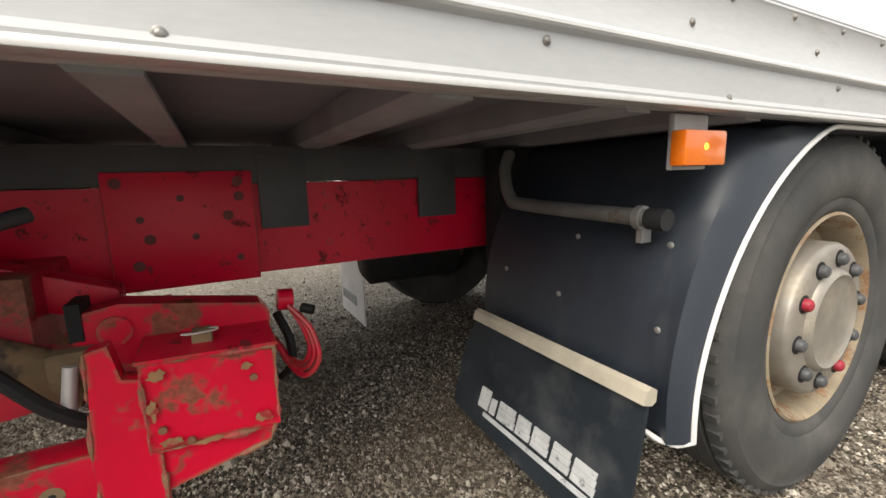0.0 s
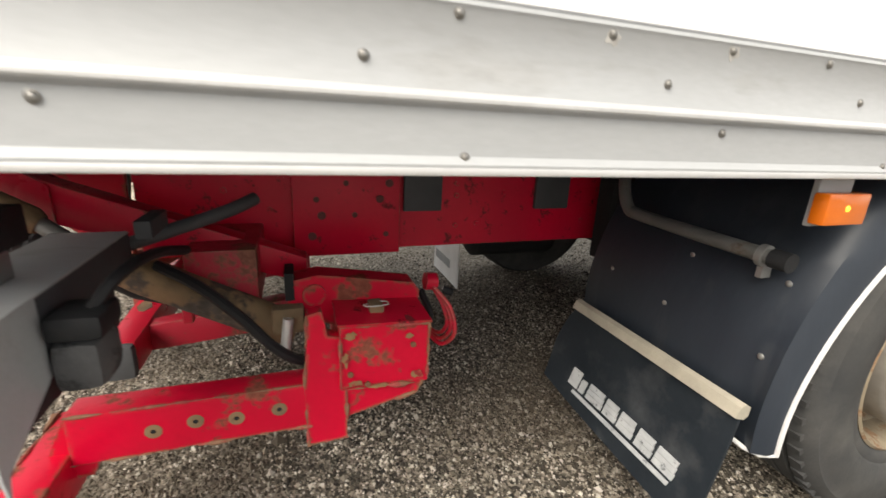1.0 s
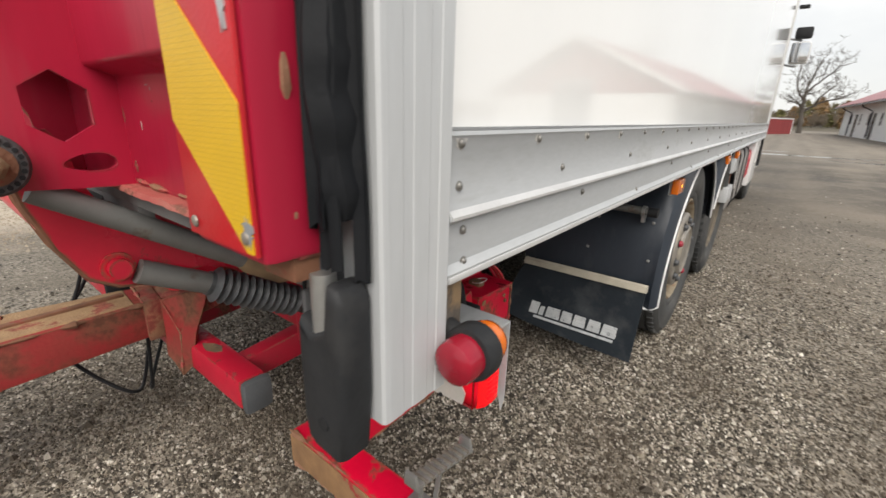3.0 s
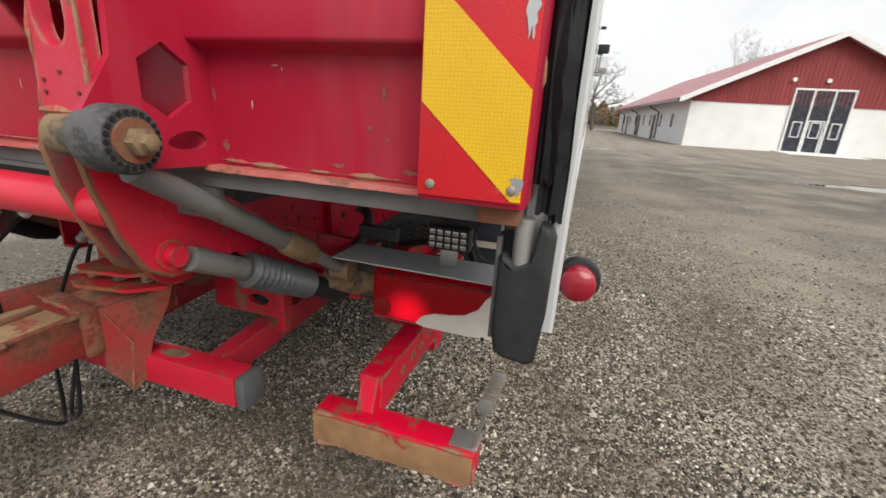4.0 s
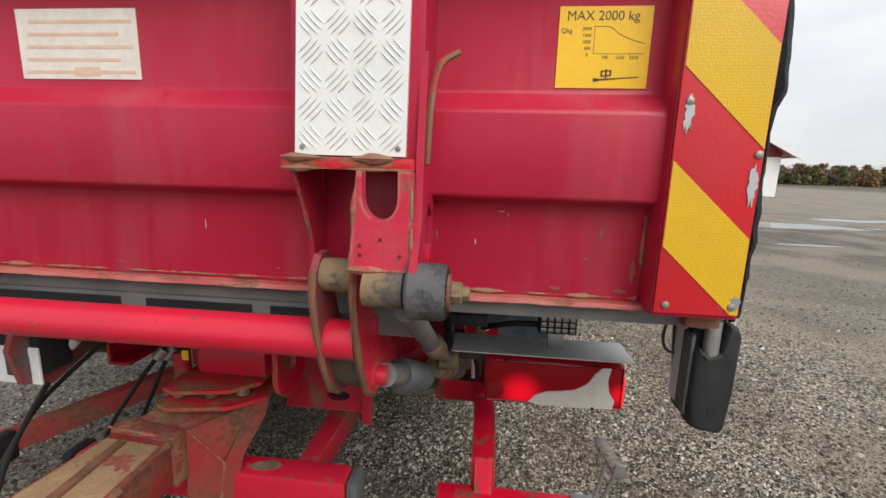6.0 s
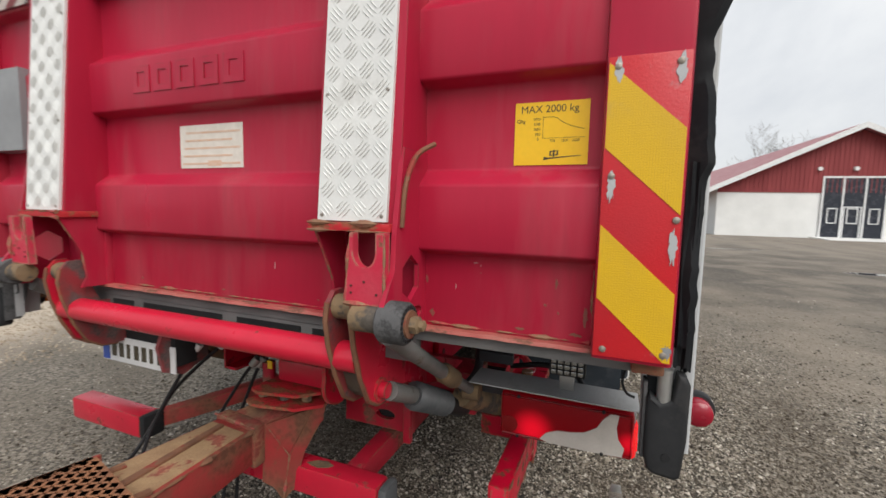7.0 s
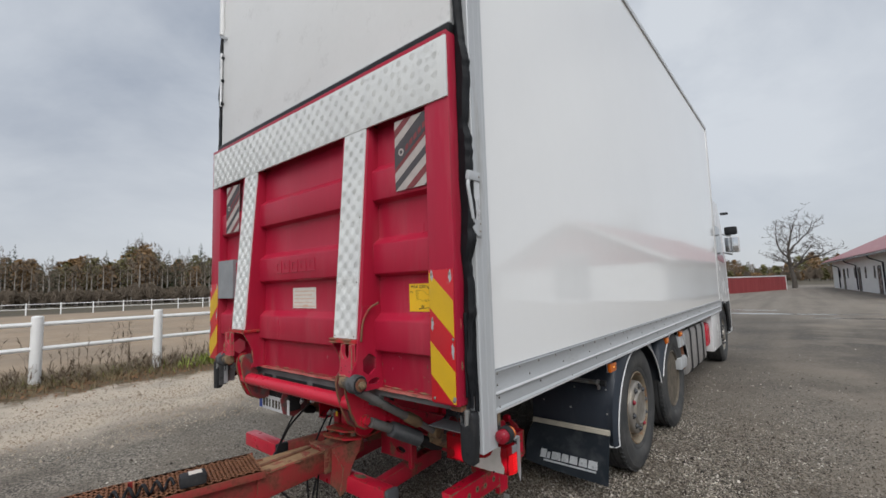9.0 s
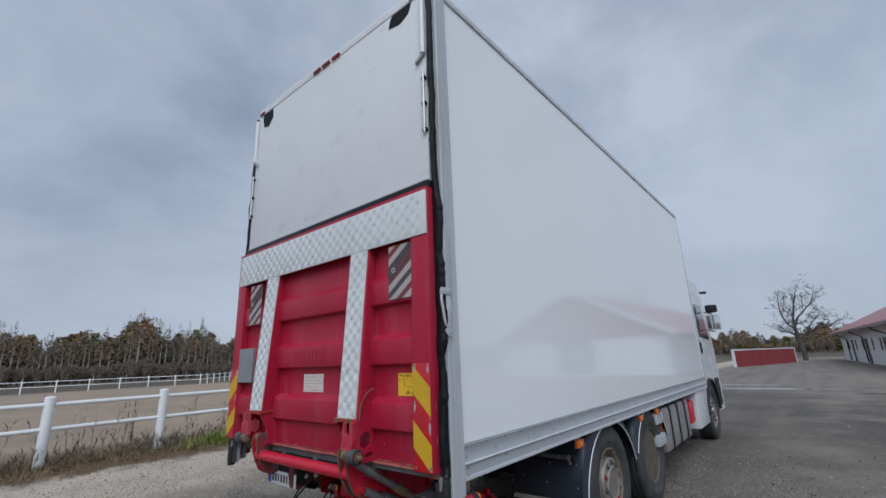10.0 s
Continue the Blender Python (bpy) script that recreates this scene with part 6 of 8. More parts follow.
    part("cushion_wire", sweep(bmesh.new(), bend([(m(-0.118), 0.00, 1.045), (m(-0.124), -0.004, 1.01), (m(-0.114), 0.0, 0.985), (m(-0.098), 0.0, 0.978)]), 0.003, 6), M_HOSE, cu)
    part("cushion_strap", bx(-0.075, -0.050, -0.03, 0.02, 1.040, 1.075, b=0.003), M_GREYSUB, cu)
    # end-outline lamp on a rubber stalk, red behind and orange ahead
    lx, lz = 0.040, 0.928
    ring = part("outline_lamp", lathe(bmesh.new(), [(0.026, 0.112), (0.036, 0.114), (0.038, 0.119), (0.038, 0.139), (0.036, 0.144), (0.026, 0.146)], (m(lx), 0, lz), "y", 28), M_RUBBER, truck, "rubber-ringed outline lamp, red and orange")
    part("red_dome", lathe(bmesh.new(), [(0.030, 0.114), (0.030, 0.094), (0.028, 0.086), (0.020, 0.080), (0.006, 0.078)], (m(lx), 0, lz), "y", 28), M_LENS_OLD, ring, "crimson dome lens")
    part("orange_dome", lathe(bmesh.new(), [(0.030, 0.142), (0.030, 0.162), (0.027, 0.171), (0.018, 0.177), (0.006, 0.179)], (m(lx), 0, lz), "y", 28), M_LENS_ORANGE, ring, "orange dome lens")
    part("lamp_bracket", bx(-0.014, -0.002, 0.112, 0.158, 0.930, 1.020, b=0.003), M_MUD_STEEL, ring, "mud-brown steel lamp bracket")
    part("stalk", sweep(bmesh.new(), [(m(-0.006), 0.132, 0.945), (m(0.010), 0.130, 0.942), (m(0.030), 0.129, 0.936)], [0.016, 0.016, 0.014], 12), M_RUBBER, ring)
led = part("work_lamp", boxed(-0.318, -0.212, 0.330, 0.372, 0.872, 0.930, b=0.005), M_RUBBER, truck, "square LED work lamp")
for i in range(5):
    for j in range(3):
        part("led", boxed(-0.313 + 0.0198 * i, -0.297 + 0.0198 * i, 0.3255, 0.331, 0.878 + 0.0165 * j, 0.8915 + 0.0165 * j, b=0.003), M_LED, led)
part("lamp_foot", boxed(-0.288, -0.244, 0.346, 0.358, 0.824, 0.874, b=0.003), M_STEEL, led)
# number plate (writing as bars)
plate = part("number_plate", boxed(-1.925, -1.535, 0.010, 0.016, 0.780, 0.874, b=0.002), M_PLATE, truck, "white number plate with a blue end")
part("blue_end", boxed(-1.921, -1.885, 0.008, 0.0105, 0.784, 0.870), M_PLATEBLUE, plate)
for k in range(8):
    part("plate_bar", boxed(-1.870 + 0.041 * k, -1.846 + 0.041 * k - 0.006 * (k % 3 == 2), 0.0085, 0.0105, 0.800, 0.853), M_INK, plate)
part("plate_holder", boxed(-1.93, -1.54, 0.016, 0.10, 0.80, 0.95, b=0.006), M_DARK, truck)
part("holder_bracket", prism(bmesh.new(), [(-0.01, 0.93), (-0.03, 0.88), (-0.01, 0.79), (0.06, 0.76), (0.16, 0.80), (0.16, 0.93)], "x", -1.575, -1.560), M_EAR, truck, "dark red plate bracket")

# ---- wheels ----
TYRE = [(0.286, 0.045), (0.296, 0.030), (0.318, 0.016), (0.335, 0.017), (0.345, 0.008), (0.400, 0.0), (0.445, 0.004), (0.462, 0.010), (0.470, 0.009), (0.488, 0.020), (0.502, 0.036), (0.506, 0.060),
        (0.494, 0.062), (0.494, 0.073), (0.507, 0.075), (0.508, 0.110), (0.495, 0.112), (0.495, 0.123), (0.508, 0.125), (0.508, 0.172), (0.495, 0.174), (0.495, 0.185), (0.507, 0.187), (0.506, 0.245),
        (0.485, 0.280), (0.400, 0.300), (0.300, 0.285), (0.286, 0.27)]


def wheel(y, right, style, x_out=-0.045):
    sg = -1 if right else 1
    x = x_out if right else MIR(x_out)
    w = part("wheel", lathe(bmesh.new(), TYRE, (x, y, 0.502), "x", 72, sg, True), M_TYRE, truck, "dusty black truck wheel")
    blocks = bmesh.new()
    for k in range(60):
        a = k * math.tau / 60
        c, q = math.cos(a), math.sin(a)
        u0, u1 = x + sg * 0.028, x + sg * 0.060
        ring = []
        for uu in (u0, u1):
            for r in (0.494, 0.5085):
                for da in (-0.018, 0.018):
                    ring.append((uu, y + r * math.cos(a + da), 0.502 + r * math.sin(a + da)))
        hexa(blocks, [ring[0], ring[1], ring[5], ring[4], ring[2], ring[3], ring[7], ring[6]])
    tagged(part("shoulder_tread", blocks, M_TYRE, w), kind="stuff")
    if style == "hub":
        rim = [(0.292, 0.040), (0.298, 0.026), (0.290, 0.022), (0.280, 0.034), (0.272, 0.060), (0.262, 0.110), (0.235, 0.130), (0.212, 0.130), (0.212, 0.150), (0.28, 0.150), (0.286, 0.10)]
        part("rim", lathe(bmesh.new(), rim, (x, y, 0.502), "x", 64, sg, True), M_RIM_DIRT, w, "mud-splashed steel rim")
        hub = [(0.222, 0.140), (0.216, 0.070), (0.216, 0.030), (0.210, 0.020), (0.196, 0.014), (0.146, 0.012), (0.140, 0.002), (0.130, -0.004), (0.122, 0.002), (0.112, 0.006), (0.040, 0.004), (0.004, 0.004)]
        hb = part("hub", lathe(bmesh.new(), hub, (x, y, 0.502), "x", 64, sg), M_RIM, w, "pale dusty hub with ten nuts")
        for k in range(10):
            a = k * math.tau / 10 + 0.2
            c = (x, y + 0.172 * math.cos(a), 0.502 + 0.172 * math.sin(a))
            part("nut_hole", lathe(bmesh.new(), [(0.004, 0.0112), (0.0245, 0.0112), (0.0245, 0.014)], c, "x", 14, sg), M_DARK, w)
            part("wheel_nut", lathe(bmesh.new(), [(0.0175, 0.016), (0.0175, 0.004), (0.015, -0.003), (0.008, -0.007), (0.002, -0.0075)], c, "x", 12, sg), M_NUT_RED if k in (4, 8) else M_NUT, w)
    elif style == "dish":
        rim = [(0.292, 0.040), (0.298, 0.026), (0.290, 0.022), (0.280, 0.034), (0.270, 0.090), (0.250, 0.150), (0.205, 0.185), (0.150, 0.192), (0.145, 0.170), (0.120, 0.110), (0.110, 0.085), (0.040, 0.080), (0.004, 0.080)]
        part("rim", lathe(bmesh.new(), rim, (x, y, 0.502), "x", 64, sg), M_DISH, w, "deep dished muddy rim, darkened for the shade in its dish")
        for k in range(10):
            a = k * math.tau / 10
            c = (x, y + 0.168 * math.cos(a), 0.502 + 0.168 * math.sin(a))
            part("wheel_nut", lathe(bmesh.new(), [(0.017, 0.190), (0.017, 0.165), (0.009, 0.155)], c, "x", 8, sg), M_DISH, w)
    else:
        rim = [(0.292, 0.040), (0.298, 0.026), (0.290, 0.022), (0.278, 0.040), (0.262, 0.075), (0.215, 0.050), (0.190, 0.030), (0.150, 0.028), (0.120, 0.026), (0.110, 0.0), (0.04, -0.006), (0.004, -0.006)]
        part("rim", lathe(bmesh.new(), rim, (x, y, 0.502), "x", 64, sg), M_RIM, w, "pale dusty rim")
        for k in range(10):
            a = k * math.tau / 10
            c = (x, y + 0.168 * math.cos(a), 0.502 + 0.168 * math.sin(a))
            part("wheel_nut", lathe(bmesh.new(), [(0.017, 0.035), (0.017, 0.006), (0.009, -0.002)], c, "x", 8, sg), M_NUT, w)
    return w


for right in (True, False):
    wheel(2.43, right, "hub")
    wheel(3.785, right, "dish")
    wheel(8.35, right, "plain", -0.10)


# ---- mudguards ----
def guard(y, right, a0, a1):
    fl = (lambda x: x) if right else MIR
    bm = bmesh.new()
    rows, trim = [], []
    steps = 44
    for k in range(steps + 1):
        a = radians(a0 + (a1 - a0) * k / steps)
        sn, cs = math.sin(a), -math.cos(a)
        lim = 0.508 / max(sn, 1e-3) if sn > 0.05 else 9
        rp = min(0.70, lim)
        rt = min(0.664 - 0.125 * max(sn, 0) + 0.06 * max(-sn, 0), lim - 0.002)
        mid = min(0.5 * rp + 0.5 * rt + 0.03, lim)
        row = []
        for x, r in ((-0.70, rp), (-0.13, rp), (-0.085, rp - 0.004), (-0.050, mid), (-0.030, 0.5 * (mid + rt)), (-0.022, rt), (-0.030, rt - 0.004), (-0.056, mid - 0.012), (-0.13, rp - 0.014), (-0.70, rp - 0.014)):
            row.append(bm.verts.new((fl(x), y + r * cs, 0.502 + r * sn)))
        rows.append(row)
        trim.append((fl(-0.021), y + rt * cs, 0.502 + rt * sn))
    n = len(rows[0])
    for p, q in zip(rows, rows[1:]):
        for k in range(n):
            bm.faces.new((p[k], p[(k + 1) % n], q[(k + 1) % n], q[k]))
    bm.faces.new(rows[0])
    bm.faces.new(rows[-1][::-1])
    g = part("mudguard", bm, M_GUARD, truck, "black plastic mudguard with white edge piping")
    e0 = Vector(trim[0])
    if a0 < 0:
        trim = [(fl(-0.100), e0.y - 0.040, e0.z - 0.004), (fl(-0.070), e0.y - 0.032, e0.z - 0.012), (fl(-0.042), e0.y - 0.018, e0.z - 0.012), (fl(-0.028), e0.y - 0.006, e0.z - 0.004)] + trim
    if not right:
        return g
    part("edge_piping", sweep(bmesh.new(), trim, 0.0058, 8), M_TRIM, g, "white edge piping")
    return g


for right in (True, False):
    g1 = guard(2.43, right, -10, 172)
    g2 = guard(3.785, right, 12, 168)
    if right:
        for x, z in ((-0.092, 0.603), (-0.372, 0.614), (-0.105, 0.770), (-0.350, 0.762), (-0.60, 0.640)):
            y = 2.43 - math.sqrt(0.70 ** 2 - (z - 0.502) ** 2)
            part("bolt", lathe(bmesh.new(), [(0.0075, 0.0), (0.0068, 0.002), (0.003, 0.004)], (x, y, z), "y", 14, -1), M_STEEL, g1, "bright round bolt")
    m = (lambda x: x) if right else MIR
    x0, x1 = sorted((m(-0.672), m(-0.062)))
    if right:
        part("flap_bar", prism(bmesh.new(), [(1.664, 0.474), (1.674, 0.500), (1.688, 0.506), (1.704, 0.496), (1.702, 0.472), (1.690, 0.466)], "x", x0, x1), M_BAR, truck, "dusty cream flap clamping bar")
    if not right:
        continue
    # mud flap, slightly bowed
    bm = bmesh.new()
    rows = []
    for j in range(9):
        t = j / 8
        row = []
        for i in range(9):
            u = i / 8
            x = m(-0.668 + 0.604 * u - 0.058 * (1 - u) * min(1.0, 2.2 * t) ** 0.7 - 0.006 * t * u)
            y = 1.678 - 0.040 * t - 0.020 * t * t + 0.012 * math.sin(u * 3.1) * t
            row.append((x, y, 0.472 - (0.335 - 0.045 * (1 - u) ** 3) * t))
        rows.append(row)
    f = [[bm.verts.new(p) for p in r] for r in rows]
    g = [[bm.verts.new((p[0], p[1] + 0.008, p[2])) for p in r] for r in rows]
    for j in range(8):
        for i in range(8):
            bm.faces.new((f[j][i], f[j][i + 1], f[j + 1][i + 1], f[j + 1][i]))
            bm.faces.new((g[j][i], g[j + 1][i], g[j + 1][i + 1], g[j][i + 1]))
    loop = [(0, i) for i in range(8)] + [(j, 8) for j in range(8)] + [(8, i) for i in range(8, 0, -1)] + [(j, 0) for j in range(8, 0, -1)]
    for k in range(len(loop)):
        a, b = loop[k], loop[(k + 1) % len(loop)]
        bm.faces.new((f[a[0]][a[1]], f[b[0]][b[1]], g[b[0]][b[1]], g[a[0]][a[1]]))
    flap = part("mud_flap", bm, M_FLAP, truck, "black rubber mud flap with a white worn mark")
    if right:
        # maker's mark as plain slanted blocks over a bar
        def blk(u0, u1, z0, z1, cut=None):
            yy = lambda z: 1.678 - 0.040 * (0.472 - z) / 0.32 - 0.020 * ((0.472 - z) / 0.32) ** 2 + 0.010
            sl = 0.16
            bmb = bmesh.new()
            p = []
            for z in (z0, z1):
                for x, d in ((u0, -0.0045), (u1, -0.0045), (u1, 0.0), (u0, 0.0)):
                    p.append((x + sl * (z - z0), yy(z) - 0.010 + 0.012 * math.sin((x + 0.7) / 0.628 * 3.1) * (0.472 - z) / 0.33 + d, z))
            hexa(bmb, p)
            part("print_block", bmb, M_PRINT, flap)
        xs = [-0.604, -0.550, -0.512, -0.430, -0.366, -0.292, -0.222]
        ws = [0.046, 0.024, 0.074, 0.056, 0.062, 0.062, 0.070]
        for k, (x, w) in enumerate(zip(xs, ws)):
            if k == 0:
                blk(x, x + w, 0.222, 0.284)
            elif k == 1:
                blk(x, x + w, 0.222, 0.268)
            else:
                blk(x, x + w, 0.222, 0.2405)
                blk(x + 0.003, x + w, 0.2425, 0.258)
                blk(x + 0.006, x + w, 0.260, 0.276)
        blk(-0.575, -0.160, 0.201, 0.212)
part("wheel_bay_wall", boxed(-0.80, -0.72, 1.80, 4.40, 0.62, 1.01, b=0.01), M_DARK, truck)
part("far_flap", boxed(-2.22, -1.76, 1.650, 1.656, 0.115, 0.52), M_TRIM, truck, "pale far mud flap")
part("far_flap_mark", boxed(-2.18, -1.90, 1.647, 1.651, 0.20, 0.255), M_GREYPLATE, truck)
# stub pipe on the guard
part("guard_pipe", sweep(bmesh.new(), bend([(-0.66, 1.80, 0.985), (-0.63, 1.76, 0.93), (-0.57, 1.735, 0.855), (-0.50, 1.735, 0.838), (-0.11, 1.738, 0.826)]), 0.018, 14), M_CYL, truck, "grey stub pipe")
part("pipe_cap", rod((-0.125, 1.738, 0.8265), (-0.085, 1.738, 0.8255), 0.0215, 18), M_RUBBER, truck)
part("pipe_clip", rod((-0.150, 1.738, 0.8268), (-0.136, 1.738, 0.8265), 0.025, 16), M_STEEL, truck)
part("clip_leg", boxed(-0.150, -0.137, 1.735, 1.765, 0.775, 0.815), M_STEEL, truck)
# side marker lamps
for y in (1.655, 3.35, 4.02):
    mk = part("side_marker", boxed(-0.040, -0.012, y + 0.008, y + 0.128, 0.926, 0.986, b=0.006), M_LENS_ORANGE, truck, "orange side marker lamp, lit")
    part("marker_back", boxed(-0.050, -0.038, y + 0.016, y + 0.112, 0.920, 1.014, b=0.003), M_ALU, mk)
    part("bulb_glow", lathe(bmesh.new(), [(0.0065, 0.0), (0.005, 0.002), (0.001, 0.0025)], (-0.0125, y + 0.066, 0.958), "x", 12), M_GLOW_ORANGE, mk)

# ---- tank, side steps, cab ----
tank = part("fuel_tank", boxed(-0.66, -0.05, 4.42, 5.95, 0.40, 0.96, b=0.07), M_TANK, truck, "grey fuel tank with black straps")
for y in (4.75, 5.18, 5.62):
    part("strap", boxed(-0.665, -0.043, y, y + 0.045, 0.395, 0.965, b=0.06), M_RUBBER, tank)
part("battery_box", boxed(-0.60, -0.06, 4.30, 4.40, 0.50, 0.90, b=0.02), M_RUST, truck)
for z in (0.80, 0.55):
    part("step_panel", boxed(-0.10, -0.025, 4.02, 4.34, z, z + 0.13, b=0.012), M_POST, truck, "white side step panel")
part("red_tank_cap", boxed(-0.30, -0.05, 6.03, 6.35, 0.55, 0.90, b=0.05), M_RED_TUBE, truck, "red covered filter housing")
part("cab_skirt", boxed(-0.55, -0.03, 6.48, 7.35, 0.42, 1.0, b=0.03), M_CAB, truck, "white side skirt behind the cab")
arch = [(8.35 + 0.62 * math.cos(math.pi * k / 14), 0.50 + 0.62 * math.sin(math.pi * k / 14)) for k in range(15)]
cab_side = [(7.62, 0.50), (7.62, 2.95), (7.72, 3.15), (8.9, 3.12), (9.35, 2.5), (9.58, 1.7), (9.62, 0.45), (9.0, 0.45), *arch, (7.70, 0.50)]
cab = part("cab", prism(bmesh.new(), cab_side, "x", MIR(-0.10), -0.10), M_CAB, truck, "white truck cab")
part("roof_fairing", hexa(bmesh.new(), [(MIR(-0.16), 7.62, 3.10), (-0.16, 7.62, 3.10), (-0.30, 8.8, 3.10), (MIR(-0.30), 8.8, 3.10), (MIR(-0.20), 7.60, 3.55), (-0.20, 7.60, 3.55), (-0.5, 8.3, 3.35), (MIR(-0.5), 8.3, 3.35)], b=0.03), M_CAB, cab)
for s in (0, 1):
    m = (lambda x: MIR(x)) if s else (lambda x: x)

    def bx(p, q, *r, **k):
        lo, hi = sorted((m(p), m(q)))
        return boxed(lo, hi, *r, **k)
    part("side_window", prism(bmesh.new(), [(8.15, 1.95), (8.15, 2.62), (8.80, 2.62), (9.22, 1.90)], "x", *sorted((m(-0.102), m(-0.092)))), M_GLASS, cab)
    part("door_handle", bx(-0.10, -0.080, 8.00, 8.16, 1.62, 1.84, b=0.015), M_RUBBER, cab, "black door handle recess")
    part("arch_lip", sweep(bmesh.new(), [(m(-0.090), 8.35 + 0.61 * math.cos(math.pi * k / 20), 0.50 + 0.61 * math.sin(math.pi * k / 20)) for k in range(21)], 0.03, 8), M_RUBBER, cab)
    part("side_deflector", bx(-0.125, -0.095, 7.42, 7.66, 0.95, 2.85, b=0.012), M_CAB, cab)
    part("step_recess", bx(-0.102, -0.086, 8.93, 9.35, 0.55, 1.10, b=0.02), M_RUBBER, cab)
    # two-pane mirror on tubular arms
    mir = part("wing_mirror", bx(-0.010, 0.235, 8.76, 8.90, 2.10, 2.42, b=0.04), M_CAB, cab, "white-backed wing mirror")
    part("mirror_glass", bx(0.005, 0.220, 8.752, 8.762, 2.12, 2.40, b=0.003), M_MIRROR, cab)
    part("wide_mirror", bx(0.000, 0.215, 8.74, 8.88, 2.46, 2.62, b=0.035), M_RUBBER, cab)
    for z in (2.06, 2.44):
        part("mirror_arm", sweep(bmesh.new(), bend([(m(-0.06), 8.95, z + 0.05), (m(0.02), 8.88, z + 0.02), (m(0.10), 8.83, z)]), 0.016, 8), M_CAB, cab)
    part("kerb_mirror", bx(-0.03, 0.10, 8.60, 8.72, 2.86, 2.90, b=0.012), M_RUBBER, cab)
part("windscreen", hexa(bmesh.new(), [(MIR(-0.2), 9.50, 1.80), (-0.2, 9.50, 1.80), (-0.2, 9.54, 1.80), (MIR(-0.2), 9.54, 1.80), (MIR(-0.25), 9.30, 2.55), (-0.25, 9.30, 2.55), (-0.25, 9.34, 2.55), (MIR(-0.25), 9.34, 2.55)]), M_GLASS, cab)

# ---- trailer drawbar and its lines ----
AX = Vector((-0.245, -0.97, 0)).normalized()
SIDE = Vector((-AX.y, AX.x, 0))
HEAD = Vector((-1.30, 0.13, 0))


def along(d, off, z):
    p = HEAD + AX * d + SIDE * off
    return (p.x, p.y, z)


drawbar = thing("trailer_drawbar", along(1.5, 0, 0), "worn red steel trailer drawbar with rusty step plates", "drawbar")


def beam(d0, d1, o0, o1, z0, z1, b=0.006):
    return hexa(bmesh.new(), [along(d0, o0, z0), along(d0, o1, z0), along(d1, o1, z0), along(d1, o0, z0), along(d0, o0, z1), along(d0, o1, z1), along(d1, o1, z1), along(d1, o0, z1)], b)


def plate_of(pts, d):
    """A thin plate: an outline in space given thickness along d."""
    bm = bmesh.new()
    d = Vector(d)
    rows = [[bm.verts.new(Vector(p) + d * k) for p in pts] for k in (0, 1)]
    n = len(pts)
    for i in range(n):
        bm.faces.new((rows[0][i], rows[0][(i + 1) % n], rows[1][(i + 1) % n], rows[1][i]))
    bm.faces.new(rows[0])
    bm.faces.new(rows[1][::-1])
    return bm


part("main_beam", beam(0.36, 3.4, -0.115, 0.115, 0.44, 0.580), M_DRAW, drawbar, "worn red box-section main beam")
part("neck_beam", hexa(bmesh.new(), [(-1.500, 0.160, 0.44), (-1.312, 0.140, 0.44), (-1.272, -0.330, 0.44), (-1.525, -0.270, 0.44), (-1.500, 0.160, 0.568), (-1.312, 0.140, 0.568), (-1.272, -0.330, 0.580), (-1.525, -0.270, 0.580)], 0.010), M_DRAW, drawbar, "mud-caked red neck of the drawbar")
part("front_collar", hexa(bmesh.new(), [(-1.512, 0.205, 0.428), (-1.300, 0.178, 0.428), (-1.298, 0.120, 0.428), (-1.514, 0.146, 0.428), (-1.512, 0.205, 0.580), (-1.300, 0.178, 0.580), (-1.298, 0.120, 0.582), (-1.514, 0.146, 0.582)], 0.012), M_MUDTAN, drawbar)
part("mud_crust", hexa(bmesh.new(), [(-1.492, 0.118, 0.5692), (-1.326, 0.104, 0.5692), (-1.290, -0.318, 0.580), (-1.512, -0.262, 0.580), (-1.488, 0.112, 0.5735), (-1.330, 0.100, 0.5735), (-1.296, -0.312, 0.585), (-1.506, -0.258, 0.585)], 0.001), M_CRUST, drawbar, "dried tan mud on the neck")
part("neck_ridge", hexa(bmesh.new(), [(-1.440, 0.10, 0.566), (-1.418, 0.10, 0.566), (-1.372, -0.30, 0.574), (-1.400, -0.30, 0.574), (-1.440, 0.10, 0.584), (-1.418, 0.10, 0.584), (-1.372, -0.30, 0.592), (-1.400, -0.30, 0.592)], 0.003), M_RUST, drawbar)
for o in (-0.100, 0.085):
    part("top_flat", beam(0.36, 3.4, o, o + 0.022, 0.580, 0.590, 0.002), M_RUST, drawbar)
part("throat", hexa(bmesh.new(), [(-1.495, 0.20, 0.445), (-1.315, 0.175, 0.445), (-1.130, 0.30, 0.560), (-1.330, 0.38, 0.560), (-1.490, 0.20, 0.572), (-1.318, 0.175, 0.572), (-1.135, 0.30, 0.640), (-1.330, 0.38, 0.640)], 0.012), M_MUDTAN, drawbar, "rusty drawbar throat")
part("gusset", plate_of([(-1.300, 0.172, 0.570), (-1.130, 0.235, 0.642), (-1.200, 0.186, 0.470), (-1.222, 0.178, 0.298), (-1.262, 0.170, 0.342), (-1.312, 0.168, 0.350)], (-0.002, 0.012, 0.003)), M_DRAW, drawbar, "bent red gusset plate")
